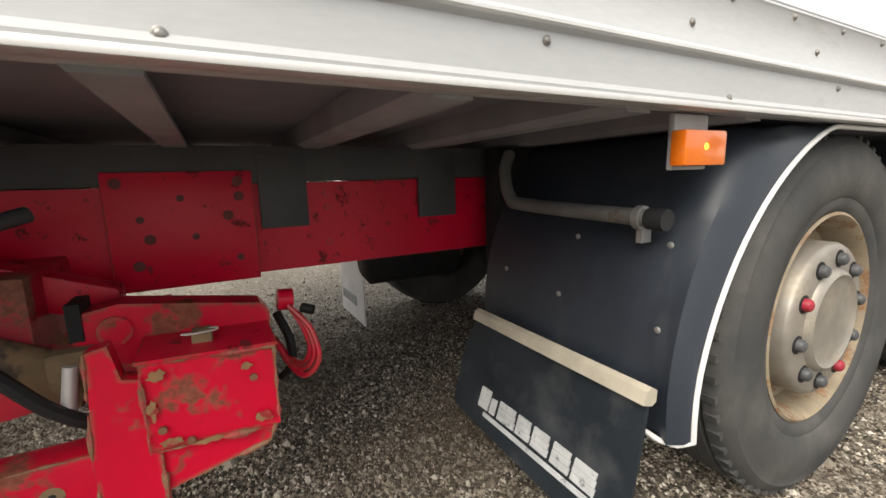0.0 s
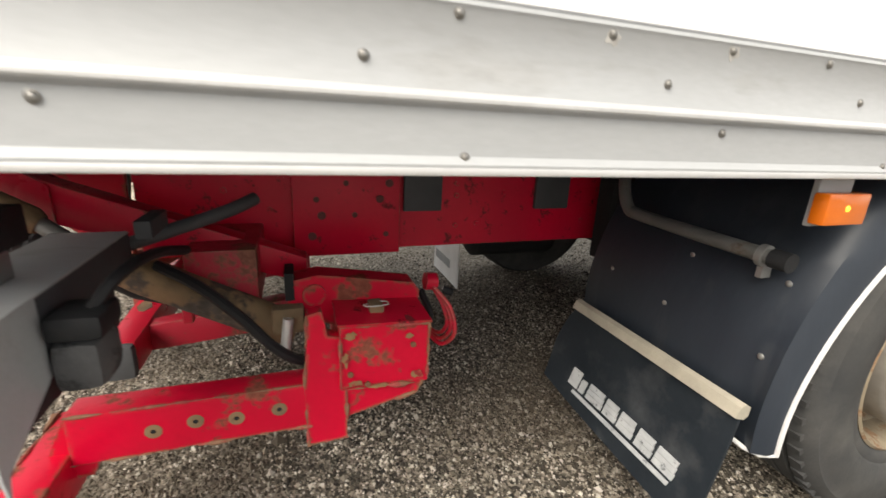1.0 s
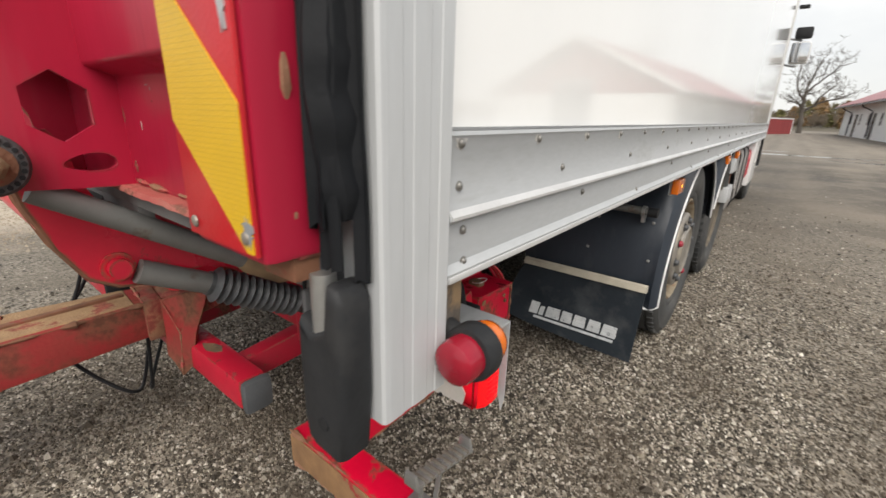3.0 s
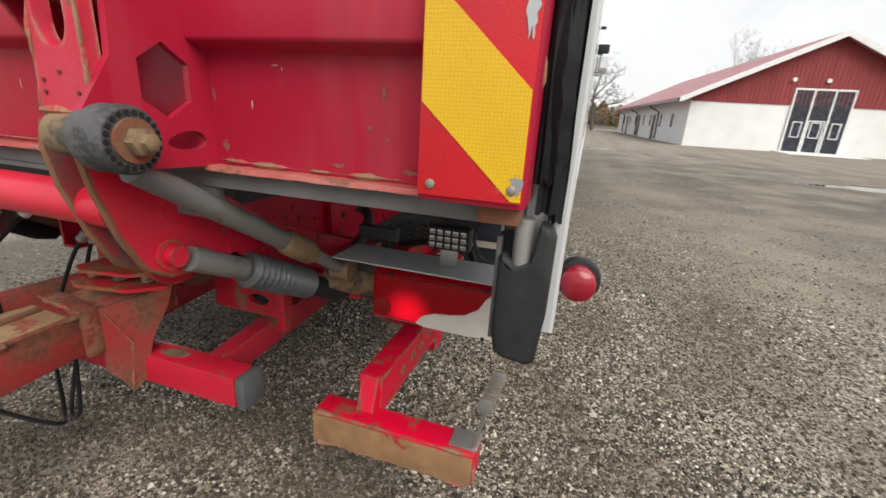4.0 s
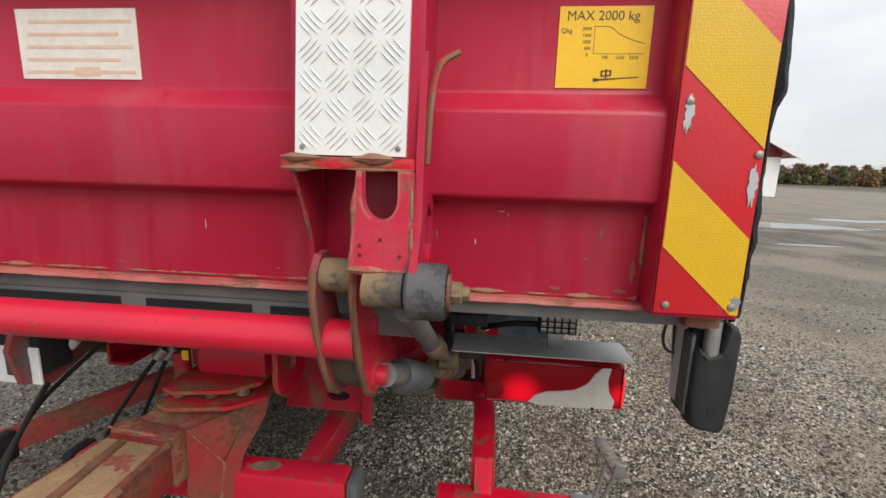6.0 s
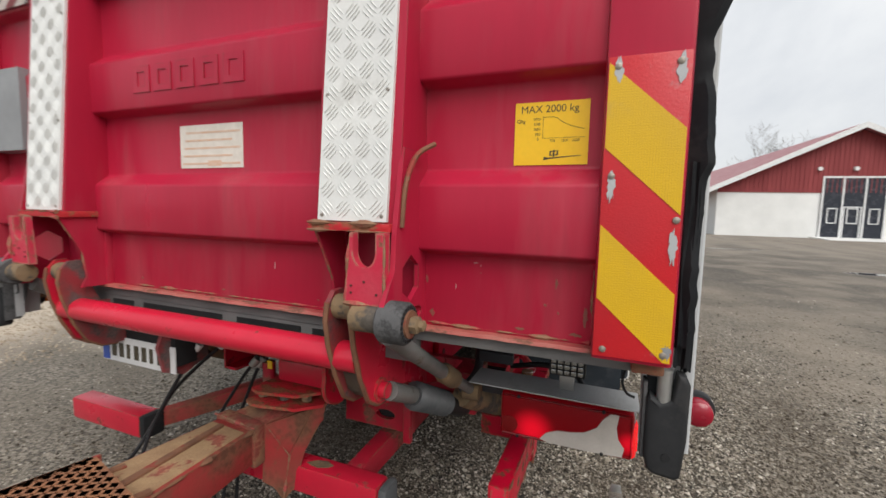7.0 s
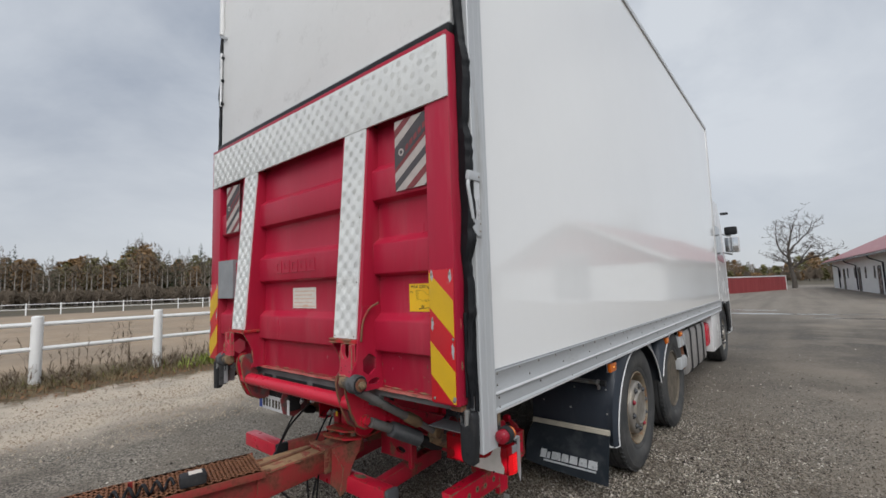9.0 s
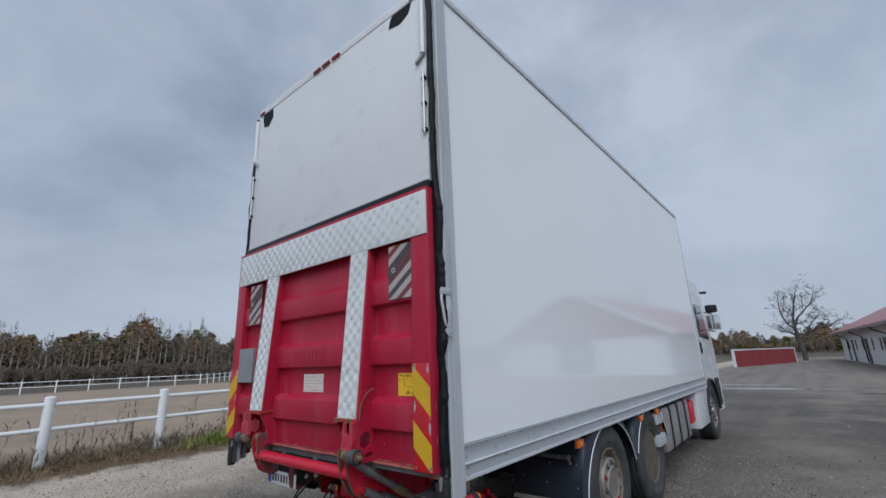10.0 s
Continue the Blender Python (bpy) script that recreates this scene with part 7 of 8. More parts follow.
part("gusset_flange", plate_of([(-1.130, 0.233, 0.642), (-1.086, 0.250, 0.660), (-1.098, 0.240, 0.602), (-1.160, 0.222, 0.480), (-1.196, 0.205, 0.335), (-1.224, 0.180, 0.296), (-1.200, 0.184, 0.470)], (-0.008, 0.010, 0.002)), M_DRAW, drawbar, "rust-edged bent flange")
lip = [(-1.375, 0.160), (-1.330, 0.140), (-1.165, 0.172), (-1.095, 0.240), (-1.110, 0.420), (-1.370, 0.420)]
for z, k in ((0.648, 1.0), (0.690, 0.90)):
    pts = [(-1.235 + (x + 1.235) * k, 0.30 + (y - 0.30) * k) for x, y in lip]
    part("jaw_lip", prism(bmesh.new(), pts, "z", z, z + 0.011), M_RED_RUSTY, drawbar, "worn red coupling lip")
for x, y in ((-1.33, 0.20), (-1.24, 0.21), (-1.16, 0.235)):
    part("lip_bolt", rod((x, y, 0.666), (x, y, 0.692), 0.018, 8), M_MUD_STEEL, drawbar)
part("towing_eye", lathe(bmesh.new(), [(0.03, -0.03), (0.062, -0.03), (0.075, -0.012), (0.075, 0.012), (0.062, 0.03), (0.03, 0.03)], (-1.23, 0.46, 0.61), "z", 28, 1, True), M_RUST, drawbar)
worn_edge(drawbar, [(-1.272, -0.330, 0.578), (-1.312, 0.140, 0.566)], 0.006, 21.0, M_RUST)
worn_edge(drawbar, [(-1.300, 0.172, 0.575), (-1.200, 0.186, 0.470), (-1.222, 0.178, 0.300)], 0.005, 22.0)
worn_edge(drawbar, [(-1.298, 0.120, 0.582), (-1.514, 0.146, 0.582)], 0.006, 23.0)
# coupling head on the truck's cross beam
coupling = part("coupling_body", boxed(-1.315, -1.100, 0.255, 0.50, 0.706, 0.790, b=0.014), M_RED_TUBE, truck, "worn red trailer coupling")
part("coupling_pin", rod((-1.375, 0.275, 0.650), (-1.375, 0.275, 0.765), 0.024, 18), M_RED_GRIMY, coupling)
part("coupling_cap", rod((-1.22, 0.32, 0.790), (-1.22, 0.32, 0.850), 0.052, 20), M_MUD_STEEL, coupling)
part("coupling_tag", boxed(-1.345, -1.325, 0.236, 0.240, 0.755, 0.785), M_STICKER, coupling, "small yellow tag")
curl = [(0.20 + 0.085 * math.cos(a), 0.785 + 0.080 * math.sin(a)) for a in (radians(160 + 14 * k) for k in range(15))]
part("guide_plate", prism(bmesh.new(), [(0.115, 0.90), *curl, (0.29, 0.90)], "x", -1.004, -0.990, holes=[[(0.20 + 0.022 * math.cos(k * math.tau / 10), 0.80 + 0.03 * math.sin(k * math.tau / 10)) for k in range(10)]]), M_RED_WORN, truck, "rounded red guide plate")


# perforated step plates: a lattice of thin bars with diamond gaps
def lattice(d0, d1, o0, o1, z, skew):
    verts, faces = [], []
    pitch, hw, t = 0.040, 0.0092, 0.004

    def strip(a, b):
        a, b = Vector(a), Vector(b)
        d = (b - a).normalized()
        e = Vector((-d.y, d.x, 0)) * hw
        k = len(verts)
        for q in (a - e, a + e, b + e, b - e):
            verts.append((q.x, q.y, z))
        for q in (a - e, a + e, b + e, b - e):
            verts.append((q.x, q.y, z + t))
        faces.extend([(k, k + 3, k + 2, k + 1), (k + 4, k + 5, k + 6, k + 7), (k, k + 1, k + 5, k + 4), (k + 1, k + 2, k + 6, k + 5), (k + 2, k + 3, k + 7, k + 6), (k + 3, k, k + 4, k + 7)])
    w = o1 - o0
    n = int((d1 - d0 + w) / pitch)
    for k in range(n):
        for sgn in (1, -1):
            d = d0 - w + k * pitch
            poly = [(d, o0), (d + w, o1)] if sgn > 0 else [(d, o1), (d + w, o0)]
            (da, oa), (db, ob2) = poly
            if db <= d0 or da >= d1:
                continue
            if da < d0:
                oa, da = oa + (ob2 - oa) * (d0 - da) / (db - da), d0
            if db > d1:
                ob2, db = oa + (ob2 - oa) * (d1 - da) / (db - da), d1
            strip(along(da, oa, z), along(db, ob2, z))
    for a, b in (((d0, o0), (d1, o0)), ((d1, o0), (d1, o1)), ((d1, o1), (d0, o1)), ((d0, o1), (d0, o0))):
        strip(along(a[0], a[1], z), along(b[0], b[1], z))
    return verts, faces


def step_plate(d0, d1, o0, o1, z):
    base = part("step_plate", beam(d0, d1, o0, o1, z - 0.020, z - 0.012, 0.001), M_DARK, drawbar, "rusty perforated step plate")
    v, f = lattice(d0, d1, o0, o1, z, 0)
    o = ORIG[drawbar]
    me = bpy.data.meshes.new("step_lattice")
    me.from_pydata([tuple(Vector(p) - o) for p in v], [], f)
    finish(me, M_STEP)
    ob = tagged(new("step_lattice", me), "rusty perforated sheet")
    ob.parent = base
    return base


step_plate(0.42, 0.98, -0.155, 0.155, 0.610)
step_plate(1.02, 2.4, -0.155, 0.155, 0.612)
part("step_edge", beam(0.40, 2.42, -0.165, -0.153, 0.575, 0.614, 0.002), M_DRAW, drawbar)
part("step_edge", beam(0.40, 2.42, 0.153, 0.165, 0.575, 0.614, 0.002), M_DRAW, drawbar)
# parked plug and coiled cable on the step
plug = thing("cable_plug", along(0.72, -0.03, 0.616), "black cable plug with a pale label lying on the step plate", "plug")
part("plug_body", beam(0.68, 0.80, 0.055, 0.140, 0.617, 0.672, 0.012), M_RUBBER, plug)
part("plug_label", beam(0.70, 0.760, 0.072, 0.120, 0.672, 0.674, 0.0), M_PAPER, plug)
coil = thing("coiled_cable", along(0.9, 0.0, 0.616), "black coiled trailer cable", "cable")
pts = []
for k in range(180):
    u = k / 179
    a = u * 11 * math.tau
    pts.append(along(0.82 + 0.62 * u, 0.08 + 0.026 * math.cos(a), 0.640 + 0.024 * math.sin(a)))
part("cable", sweep(bmesh.new(), pts, 0.0075, 8), M_HOSE, coil)
# loose lines between truck and drawbar
for k, pth in enumerate(([(-1.405, 0.25, 0.780), (-1.430, 0.24, 0.750), (-1.510, 0.24, 0.650), (-1.640, 0.25, 0.460), (-1.620, 0.20, 0.300), (-1.480, 0.12, 0.190), (-1.400, 0.06, 0.210), (-1.450, -0.02, 0.290), (-1.560, -0.10, 0.400)],
                         [(-1.392, 0.27, 0.780), (-1.415, 0.26, 0.740), (-1.465, 0.26, 0.640), (-1.535, 0.27, 0.500), (-1.560, 0.24, 0.340), (-1.500, 0.15, 0.170), (-1.420, 0.13, 0.200), (-1.395, 0.14, 0.420)],
                         [(-1.540, 0.11, 0.860), (-1.555, 0.10, 0.838), (-1.585, 0.08, 0.770), (-1.640, 0.05, 0.660), (-1.690, 0.02, 0.540), (-1.680, -0.04, 0.440), (-1.620, -0.14, 0.450)],
                         [(-1.465, 0.15, 0.865), (-1.480, 0.14, 0.846), (-1.550, 0.12, 0.782), (-1.640, 0.08, 0.680), (-1.710, 0.05, 0.560), (-1.720, -0.02, 0.470), (-1.640, -0.18, 0.440)])):
    ln = thing("brake_line", pth[0], "black air line hanging to the drawbar", "hose", "lines to the trailer")
    part("line", sweep(bmesh.new(), bend(pth, 8), 0.0065, 8), M_HOSE, ln)
    part("coupling", rod(pth[0], Vector(pth[0]) + (Vector(pth[1]) - Vector(pth[0])) * 0.9, 0.016, 12), M_TRIM if k > 1 else M_STEEL, ln)

# ---- paddock fence ----
M_FENCE = surface("white_fence_paint", (0.84, 0.84, 0.83), (0.76, 0.76, 0.74), 5, 0.5, 0.1, bump=0.05, dirt=(0.40, 0.42, 0.36), dirt_scale=6, dirt_from=0.6, dirt_to=0.8, dirt_amount=0.5)
near_fence = thing("paddock_fence", (-10.2, 1, 0), "white post and rail paddock fence", "fence")


def fence_run(parent, a, b, gap, h, r_post, rails, r_rail, first=0):
    a, b = Vector(a), Vector(b)
    n = max(1, round((b - a).length / gap))
    pm = mesh_of(sweep(bmesh.new(), [(0, 0, -0.05), (0, 0, h - 0.025), (0, 0, h - 0.005), (0, 0, h)], [r_post, r_post, r_post * 0.8, r_post * 0.3], 10), "post", M_FENCE)
    for k in range(first, n + 1):
        p = a.lerp(b, k / n)
        piece("post", pm, parent, Matrix.Translation((p.x, p.y, 0)))
    for z in rails:
        part("rail", sweep(bmesh.new(), [(a.x, a.y, z), (b.x, b.y, z)], r_rail, 8), M_FENCE, parent)


fence_run(near_fence, (-9.1, -26.4, 0), (-10.02, -0.23, 0), 2.03, 1.28, 0.092, (1.12, 0.66), 0.042)
fence_run(near_fence, (-10.02, -0.23, 0), (-13.5, 60, 0), 2.03, 1.28, 0.092, (1.12, 0.66), 0.042, 1)
far_fence = thing("paddock_fence", (-58, 0, 0), "distant white post and rail fence", "fence")
fence_run(far_fence, (-72, -60, 0), (-56, 20, 0), 2.6, 1.25, 0.06, (1.12, 0.62), 0.035)
fence_run(far_fence, (-56, 20, 0), (-110, 62, 0), 2.6, 1.25, 0.06, (1.12, 0.62), 0.035, 1)
fence_run(far_fence, (-7.0, 50.5, 0), (-22, 66, 0), 2.6, 1.25, 0.06, (1.12, 0.62), 0.035)

# ---- red board wall, riding hall ----
M_BOARD = surface("falu_red_boards", (0.26, 0.035, 0.038), (0.21, 0.03, 0.033), 3, 0.7, 0.08, bump=0.2, grain=14, stretch=(1, 1, 0.1))
M_RENDER = surface("white_render", (0.74, 0.75, 0.74), (0.67, 0.68, 0.67), 1.2, 0.8, 0.06, bump=0.12, grain=30)
M_ROOF = surface("red_roof_sheet", (0.36, 0.10, 0.11), (0.31, 0.09, 0.10), 2, 0.42, 0.08, bump=0.1, grain=8)
M_GATE = surface("dark_glazed_gate", (0.020, 0.024, 0.034), (0.028, 0.032, 0.044), 3, 0.25, 0.08, bump=0.03)
M_PALE = surface("pale_trim_paint", (0.74, 0.75, 0.75), rough=0.5, bump=0.03)

wall_a, wall_b = Vector((-4.45, 49.5, 0)), Vector((-0.15, 64.0, 0))
rw = thing("board_wall", (-2.3, 56.7, 0), "dark red board wall with white edging", "wall")
dv = (wall_b - wall_a).normalized()
nv = Vector((dv.y, -dv.x, 0))


def slab(a, b, off0, off1, z0, z1, bv=0.0):
    p = [a + nv * off0, b + nv * off0, b + nv * off1, a + nv * off1]
    return hexa(bmesh.new(), [(q.x, q.y, z0) for q in p] + [(q.x, q.y, z1) for q in p], bv)


part("panel", slab(wall_a, wall_b, -0.08, 0.08, 0.0, 1.58), M_BOARD, rw)
part("top_edging", slab(wall_a - dv * 0.1, wall_b + dv * 0.1, -0.12, 0.12, 1.58, 1.70), M_PALE, rw)
part("end_post", slab(wall_a - dv * 0.15, wall_a, -0.12, 0.12, 0.0, 1.70), M_PALE, rw)
part("end_post", slab(wall_b, wall_b + dv * 0.15, -0.12, 0.12, 0.0, 1.70), M_PALE, rw)

hall = thing("riding_hall", (14, 34, 0), "long hall with white walls, red gable and red roof", "building")
HC, HT = Vector((6.6, 34.0, 0)), radians(3.4)
HU, HV = Vector((math.cos(HT), math.sin(HT), 0)), Vector((-math.sin(HT), math.cos(HT), 0))
GW, HL, EAVE, RIDGE = 15.2, 36.0, 3.35, 7.1


def hp(u, v, z):
    p = HC + HU * u + HV * v
    return (p.x, p.y, z)


def hbox(u0, u1, v0, v1, z0, z1, b=0.0):
    return hexa(bmesh.new(), [hp(u0, v0, z0), hp(u1, v0, z0), hp(u1, v1, z0), hp(u0, v1, z0), hp(u0, v0, z1), hp(u1, v0, z1), hp(u1, v1, z1), hp(u0, v1, z1)], b)


def hprism(pts, v0, v1):
    bm = bmesh.new()
    rows = [[bm.verts.new(hp(u, v, z)) for u, z in pts] for v in (v0, v1)]
    k = len(pts)
    for i in range(k):
        bm.faces.new((rows[0][i], rows[0][(i + 1) % k], rows[1][(i + 1) % k], rows[1][i]))
    bm.faces.new(rows[0])
    bm.faces.new(rows[1][::-1])
    return bm


part("wall", hbox(0, GW, 0, HL, 0, EAVE), M_RENDER, hall, "white rendered wall")
part("gable", hprism([(0, EAVE - 0.35), (GW, EAVE - 0.35), (GW, EAVE), (GW / 2, RIDGE), (0, EAVE)], -0.05, 0.3), M_BOARD, hall, "red board gable")
for k in range(60):
    u = 0.12 + k * (GW - 0.24) / 59
    top = EAVE + (RIDGE - EAVE) * (1 - abs(u - GW / 2) / (GW / 2)) - 0.12
    part("board_batten", hbox(u - 0.022, u + 0.022, -0.075, -0.048, EAVE - 0.35, top), M_BOARD, hall)
sl = (RIDGE - EAVE) / (GW / 2)
for sgn in (0, 1):
    pts = [(-0.9, EAVE - 0.9 * sl + 0.05), (GW / 2, RIDGE + 0.05), (GW / 2, RIDGE + 0.25), (-0.9, EAVE - 0.9 * sl + 0.25)]
    if sgn:
        pts = [(GW - u, z) for u, z in pts]
    roof = part("roof", hprism(pts, -0.7, HL + 0.7), M_ROOF, hall, "red sheet roof")
    vp = [(u, z + (0.03 if i > 1 else -0.12)) for i, (u, z) in enumerate(pts)]
    part("barge_board", hprism(vp, -0.78, -0.70), M_PALE, roof, "white barge board")
part("gutter", hbox(-1.02, -0.90, -0.7, HL + 0.7, EAVE - 0.9 * sl + 0.02, EAVE - 0.9 * sl + 0.16), M_GATE, hall, "dark gutter")
gate = part("gate", hbox(6.0, 9.3, -0.07, 0.02, 0.0, 4.0), M_GATE, hall, "dark glazed double gate")
for u in (5.94, 7.02, 8.18, 9.26):
    part("gate_post", hbox(u, u + 0.10, -0.11, -0.06, 0.0, 4.05), M_PALE, gate)
part("gate_head", hbox(5.94, 9.36, -0.11, -0.06, 3.95, 4.07), M_PALE, gate)
for u0, z0, u1, z1 in ((6.3, 1.0, 6.85, 1.95), (7.35, 1.0, 7.95, 1.95), (8.5, 1.0, 9.05, 1.95)):
    for a in ((u0, u1, z0, z0 + 0.06), (u0, u1, z1, z1 + 0.06), (u0, u0 + 0.06, z0, z1), (u1 - 0.06, u1, z0, z1)):
        part("pane_frame", hbox(a[0], a[1], -0.10, -0.068, a[2], a[3]), M_PALE, gate)
part("door_frame", hbox(7.15, 7.22, -0.10, -0.068, 0, 2.1), M_PALE, gate)
part("door_frame", hbox(8.05, 8.12, -0.10, -0.068, 0, 2.1), M_PALE, gate)
part("door_frame", hbox(7.15, 8.12, -0.10, -0.068, 2.05, 2.12), M_PALE, gate)
part("ramp", hexa(bmesh.new(), [hp(5.5, -2.6, 0), hp(9.8, -2.6, 0), hp(9.8, 0, 0), hp(5.5, 0, 0), hp(5.5, -2.6, 0.02), hp(9.8, -2.6, 0.02), hp(9.8, -0.05, 0.10), hp(5.5, -0.05, 0.10)]), M_RENDER, hall, "pale concrete ramp")
for u in (5.7, 7.6):
    part("wall_lamp", rod(hp(u, -0.22, 4.55), hp(u, -0.05, 4.55), 0.13, 12), M_PALE, hall)
for v in (4, 8, 12.5, 16, 21, 25, 30):
    w = part("window", hbox(-0.03, 0.05, v, v + 0.55, 1.2, 2.2), M_GATE, hall)
    part("window_frame", hbox(-0.05, -0.025, v - 0.06, v + 0.61, 1.12, 1.20), M_PALE, w)
for v in (10.5, 18.5, 27):
    part("side_door", hbox(-0.04, 0.05, v, v + 1.1, 0.0, 2.2), M_GATE, hall)
for v in (9.2, 20.0, 30.5):
    part("downpipe", sweep(bmesh.new(), [hp(-0.92, v, EAVE - 0.45), hp(-0.80, v, EAVE - 0.6), hp(-0.10, v, EAVE - 0.95), hp(-0.08, v, 0.1)], 0.06, 8), M_GATE, hall, "dark downpipe")

# ---- trees ----
M_BARK = surface("dark_bark", (0.075, 0.064, 0.054), (0.11, 0.095, 0.08), 5, 0.9, 0.05, bump=0.4, grain=18)
M_TWIG = surface("bare_twig_haze", (0.165, 0.130, 0.095), (0.12, 0.095, 0.070), 0.4, 0.9, 0.05, bump=0.0)
M_BIRCH = surface("pale_birch_bark", (0.42, 0.39, 0.34), (0.28, 0.25, 0.22), 2, 0.8, 0.05, bump=0.1)
M_NEEDLE = surface("dark_conifer_needles", (0.045, 0.062, 0.032), (0.07, 0.08, 0.042), 0.5, 0.85, 0.05, bump=0.0)
M_OLIVE = surface("olive_late_leaves", (0.19, 0.175, 0.065), (0.13, 0.12, 0.05), 0.3, 0.85, 0.05, bump=0.0)
M_AUTUMN = surface("autumn_leaves", (0.28, 0.165, 0.07), (0.20, 0.125, 0.058), 0.3, 0.85, 0.05, bump=0.0)


def bare_tree(base, height, seed, name="bare_tree", label="bare leafless tree with a gnarled spreading crown"):
    rnd = random.Random(seed)
    t = thing(name, base, label, "tree")
    limbs, twigs = bmesh.new(), bmesh.new()

    def grow(p, d, length, r, depth):
        pts, rad = [p.copy()], [r]
        n = 4
        for k in range(n):
            d = (d + Vector((rnd.uniform(-1, 1), rnd.uniform(-1, 1), rnd.uniform(-0.6, 0.8))) * (0.16 + 0.05 * depth)).normalized()
            p = p + d * (length / n)
            pts.append(p.copy())
            rad.append(max(r * (1 - 0.42 * (k + 1) / n), 0.010))
        sweep(limbs if depth < 3 else twigs, pts, rad, 8 if depth < 2 else 4, False)
        if depth >= 5:
            return
        for k in range(rnd.choice((2, 3, 3)) if depth else 6):
            i = rnd.choice((2, 3, 4, 4)) if depth else (2, 2, 3, 3, 4, 4)[k]
            side = Vector((rnd.uniform(-1, 1), rnd.uniform(-1, 1), rnd.uniform(-0.05, 0.8))).normalized()
            nd = (d * 0.75 + side * 0.85).normalized()
            grow(pts[i], nd, length * rnd.uniform(0.60, 0.80) * (0.80 if depth == 0 else 1), rad[i] * rnd.uniform(0.5, 0.7), depth + 1)
    grow(Vector(base), Vector((0.03, 0, 1)), height * 0.58, height * 0.036, 0)
    part("trunk", limbs, M_BARK, t)
    part("crown", twigs, M_BARK, t)
    return t


def yard_tree(base, limbs_at, seed):
    """A bare yard tree: each limb runs through given points (offsets from the foot) and carries its own twigs."""
    rnd = random.Random(seed)
    t = thing("bare_tree", base, "bare leafless tree with a gnarled spreading crown", "tree")
    o = Vector(base)
    limbs, twigs = bmesh.new(), bmesh.new()

    def twig(p, d, length, r, depth):
        pts, rad = [p.copy()], [r]
        for k in range(3):
            d = (d + Vector((rnd.uniform(-1, 1), rnd.uniform(-1, 1), rnd.uniform(-0.7, 0.8))) * 0.34).normalized()
            p = p + d * (length / 3)
            pts.append(p.copy())
            rad.append(max(r * (1 - 0.25 * (k + 1)), 0.012))
        sweep(twigs, pts, rad, 4, False)
        if depth < 3:
            for k in range(rnd.choice((2, 3, 3))):
                side = Vector((rnd.uniform(-1, 1), rnd.uniform(-1, 1), rnd.uniform(-0.25, 0.7))).normalized()
                twig(pts[rnd.choice((1, 2, 3))], (d * 0.6 + side).normalized(), length * rnd.uniform(0.5, 0.75), r * 0.62, depth + 1)

    for pts, r0, r1, count, reach in limbs_at:
        line = bend([o + Vector(q) for q in pts], 6)
        n = len(line)
        line = [p + Vector((rnd.uniform(-1, 1), rnd.uniform(-1, 1), rnd.uniform(-1, 1))) * 0.05 for p in line]
        rad = [r0 + (r1 - r0) * (k / (n - 1)) ** 0.8 for k in range(n)]
        sweep(limbs, line, rad, 9, False)
        for k in range(count):
            i = int(n * (0.28 + 0.70 * (k + rnd.random()) / count))
            i = min(i, n - 2)
            d = (line[i + 1] - line[i]).normalized()
            side = Vector((rnd.uniform(-1, 1), rnd.uniform(-1, 1), rnd.uniform(-0.2, 0.7))).normalized()
            twig(line[i], (d * 0.55 + side).normalized(), reach * rnd.uniform(0.6, 1.2), max(rad[i] * 0.42, 0.024), 0)
    part("trunk", limbs, M_BARK, t)
    part("crown", twigs, M_BARK, t)
    return t


yard_tree((0.75, 71, 0), (
    ([(0, 0, -0.2), (-0.1, 0, 1.6), (-0.35, 0, 3.6), (-0.30, 0.3, 5.4), (0.10, 0.2, 7.2), (0.55, 0, 8.7)], 0.33, 0.035, 16, 1.6),
    ([(-0.15, 0, 2.6), (0.7, 0.2, 3.3), (1.9, 0.5, 3.9), (3.0, 0.3, 4.2), (4.2, 0, 4.9)], 0.17, 0.03, 13, 1.4),
    ([(-0.3, 0, 3.9), (-1.1, -0.4, 4.9), (-1.5, -0.5, 6.4), (-1.4, -0.3, 8.6)], 0.14, 0.03, 11, 1.4),
    ([(-0.3, 0.2, 4.8), (0.8, 0.7, 6.2), (1.9, 0.8, 7.4), (2.3, 0.6, 8.6)], 0.13, 0.03, 10, 1.3),
    ([(-0.25, 0, 3.2), (-1.3, 0.4, 3.7), (-2.4, 0.6, 4.2)], 0.11, 0.025, 8, 1.2),
    ([(0.7, 0.2, 3.3), (1.2, -0.5, 4.3), (2.0, -0.8, 5.3), (2.6, -0.6, 6.0)], 0.10, 0.025, 8, 1.1),
), 12)
bare_tree((22, 74, 0), 11, 5, label="bare tree behind the hall roof")


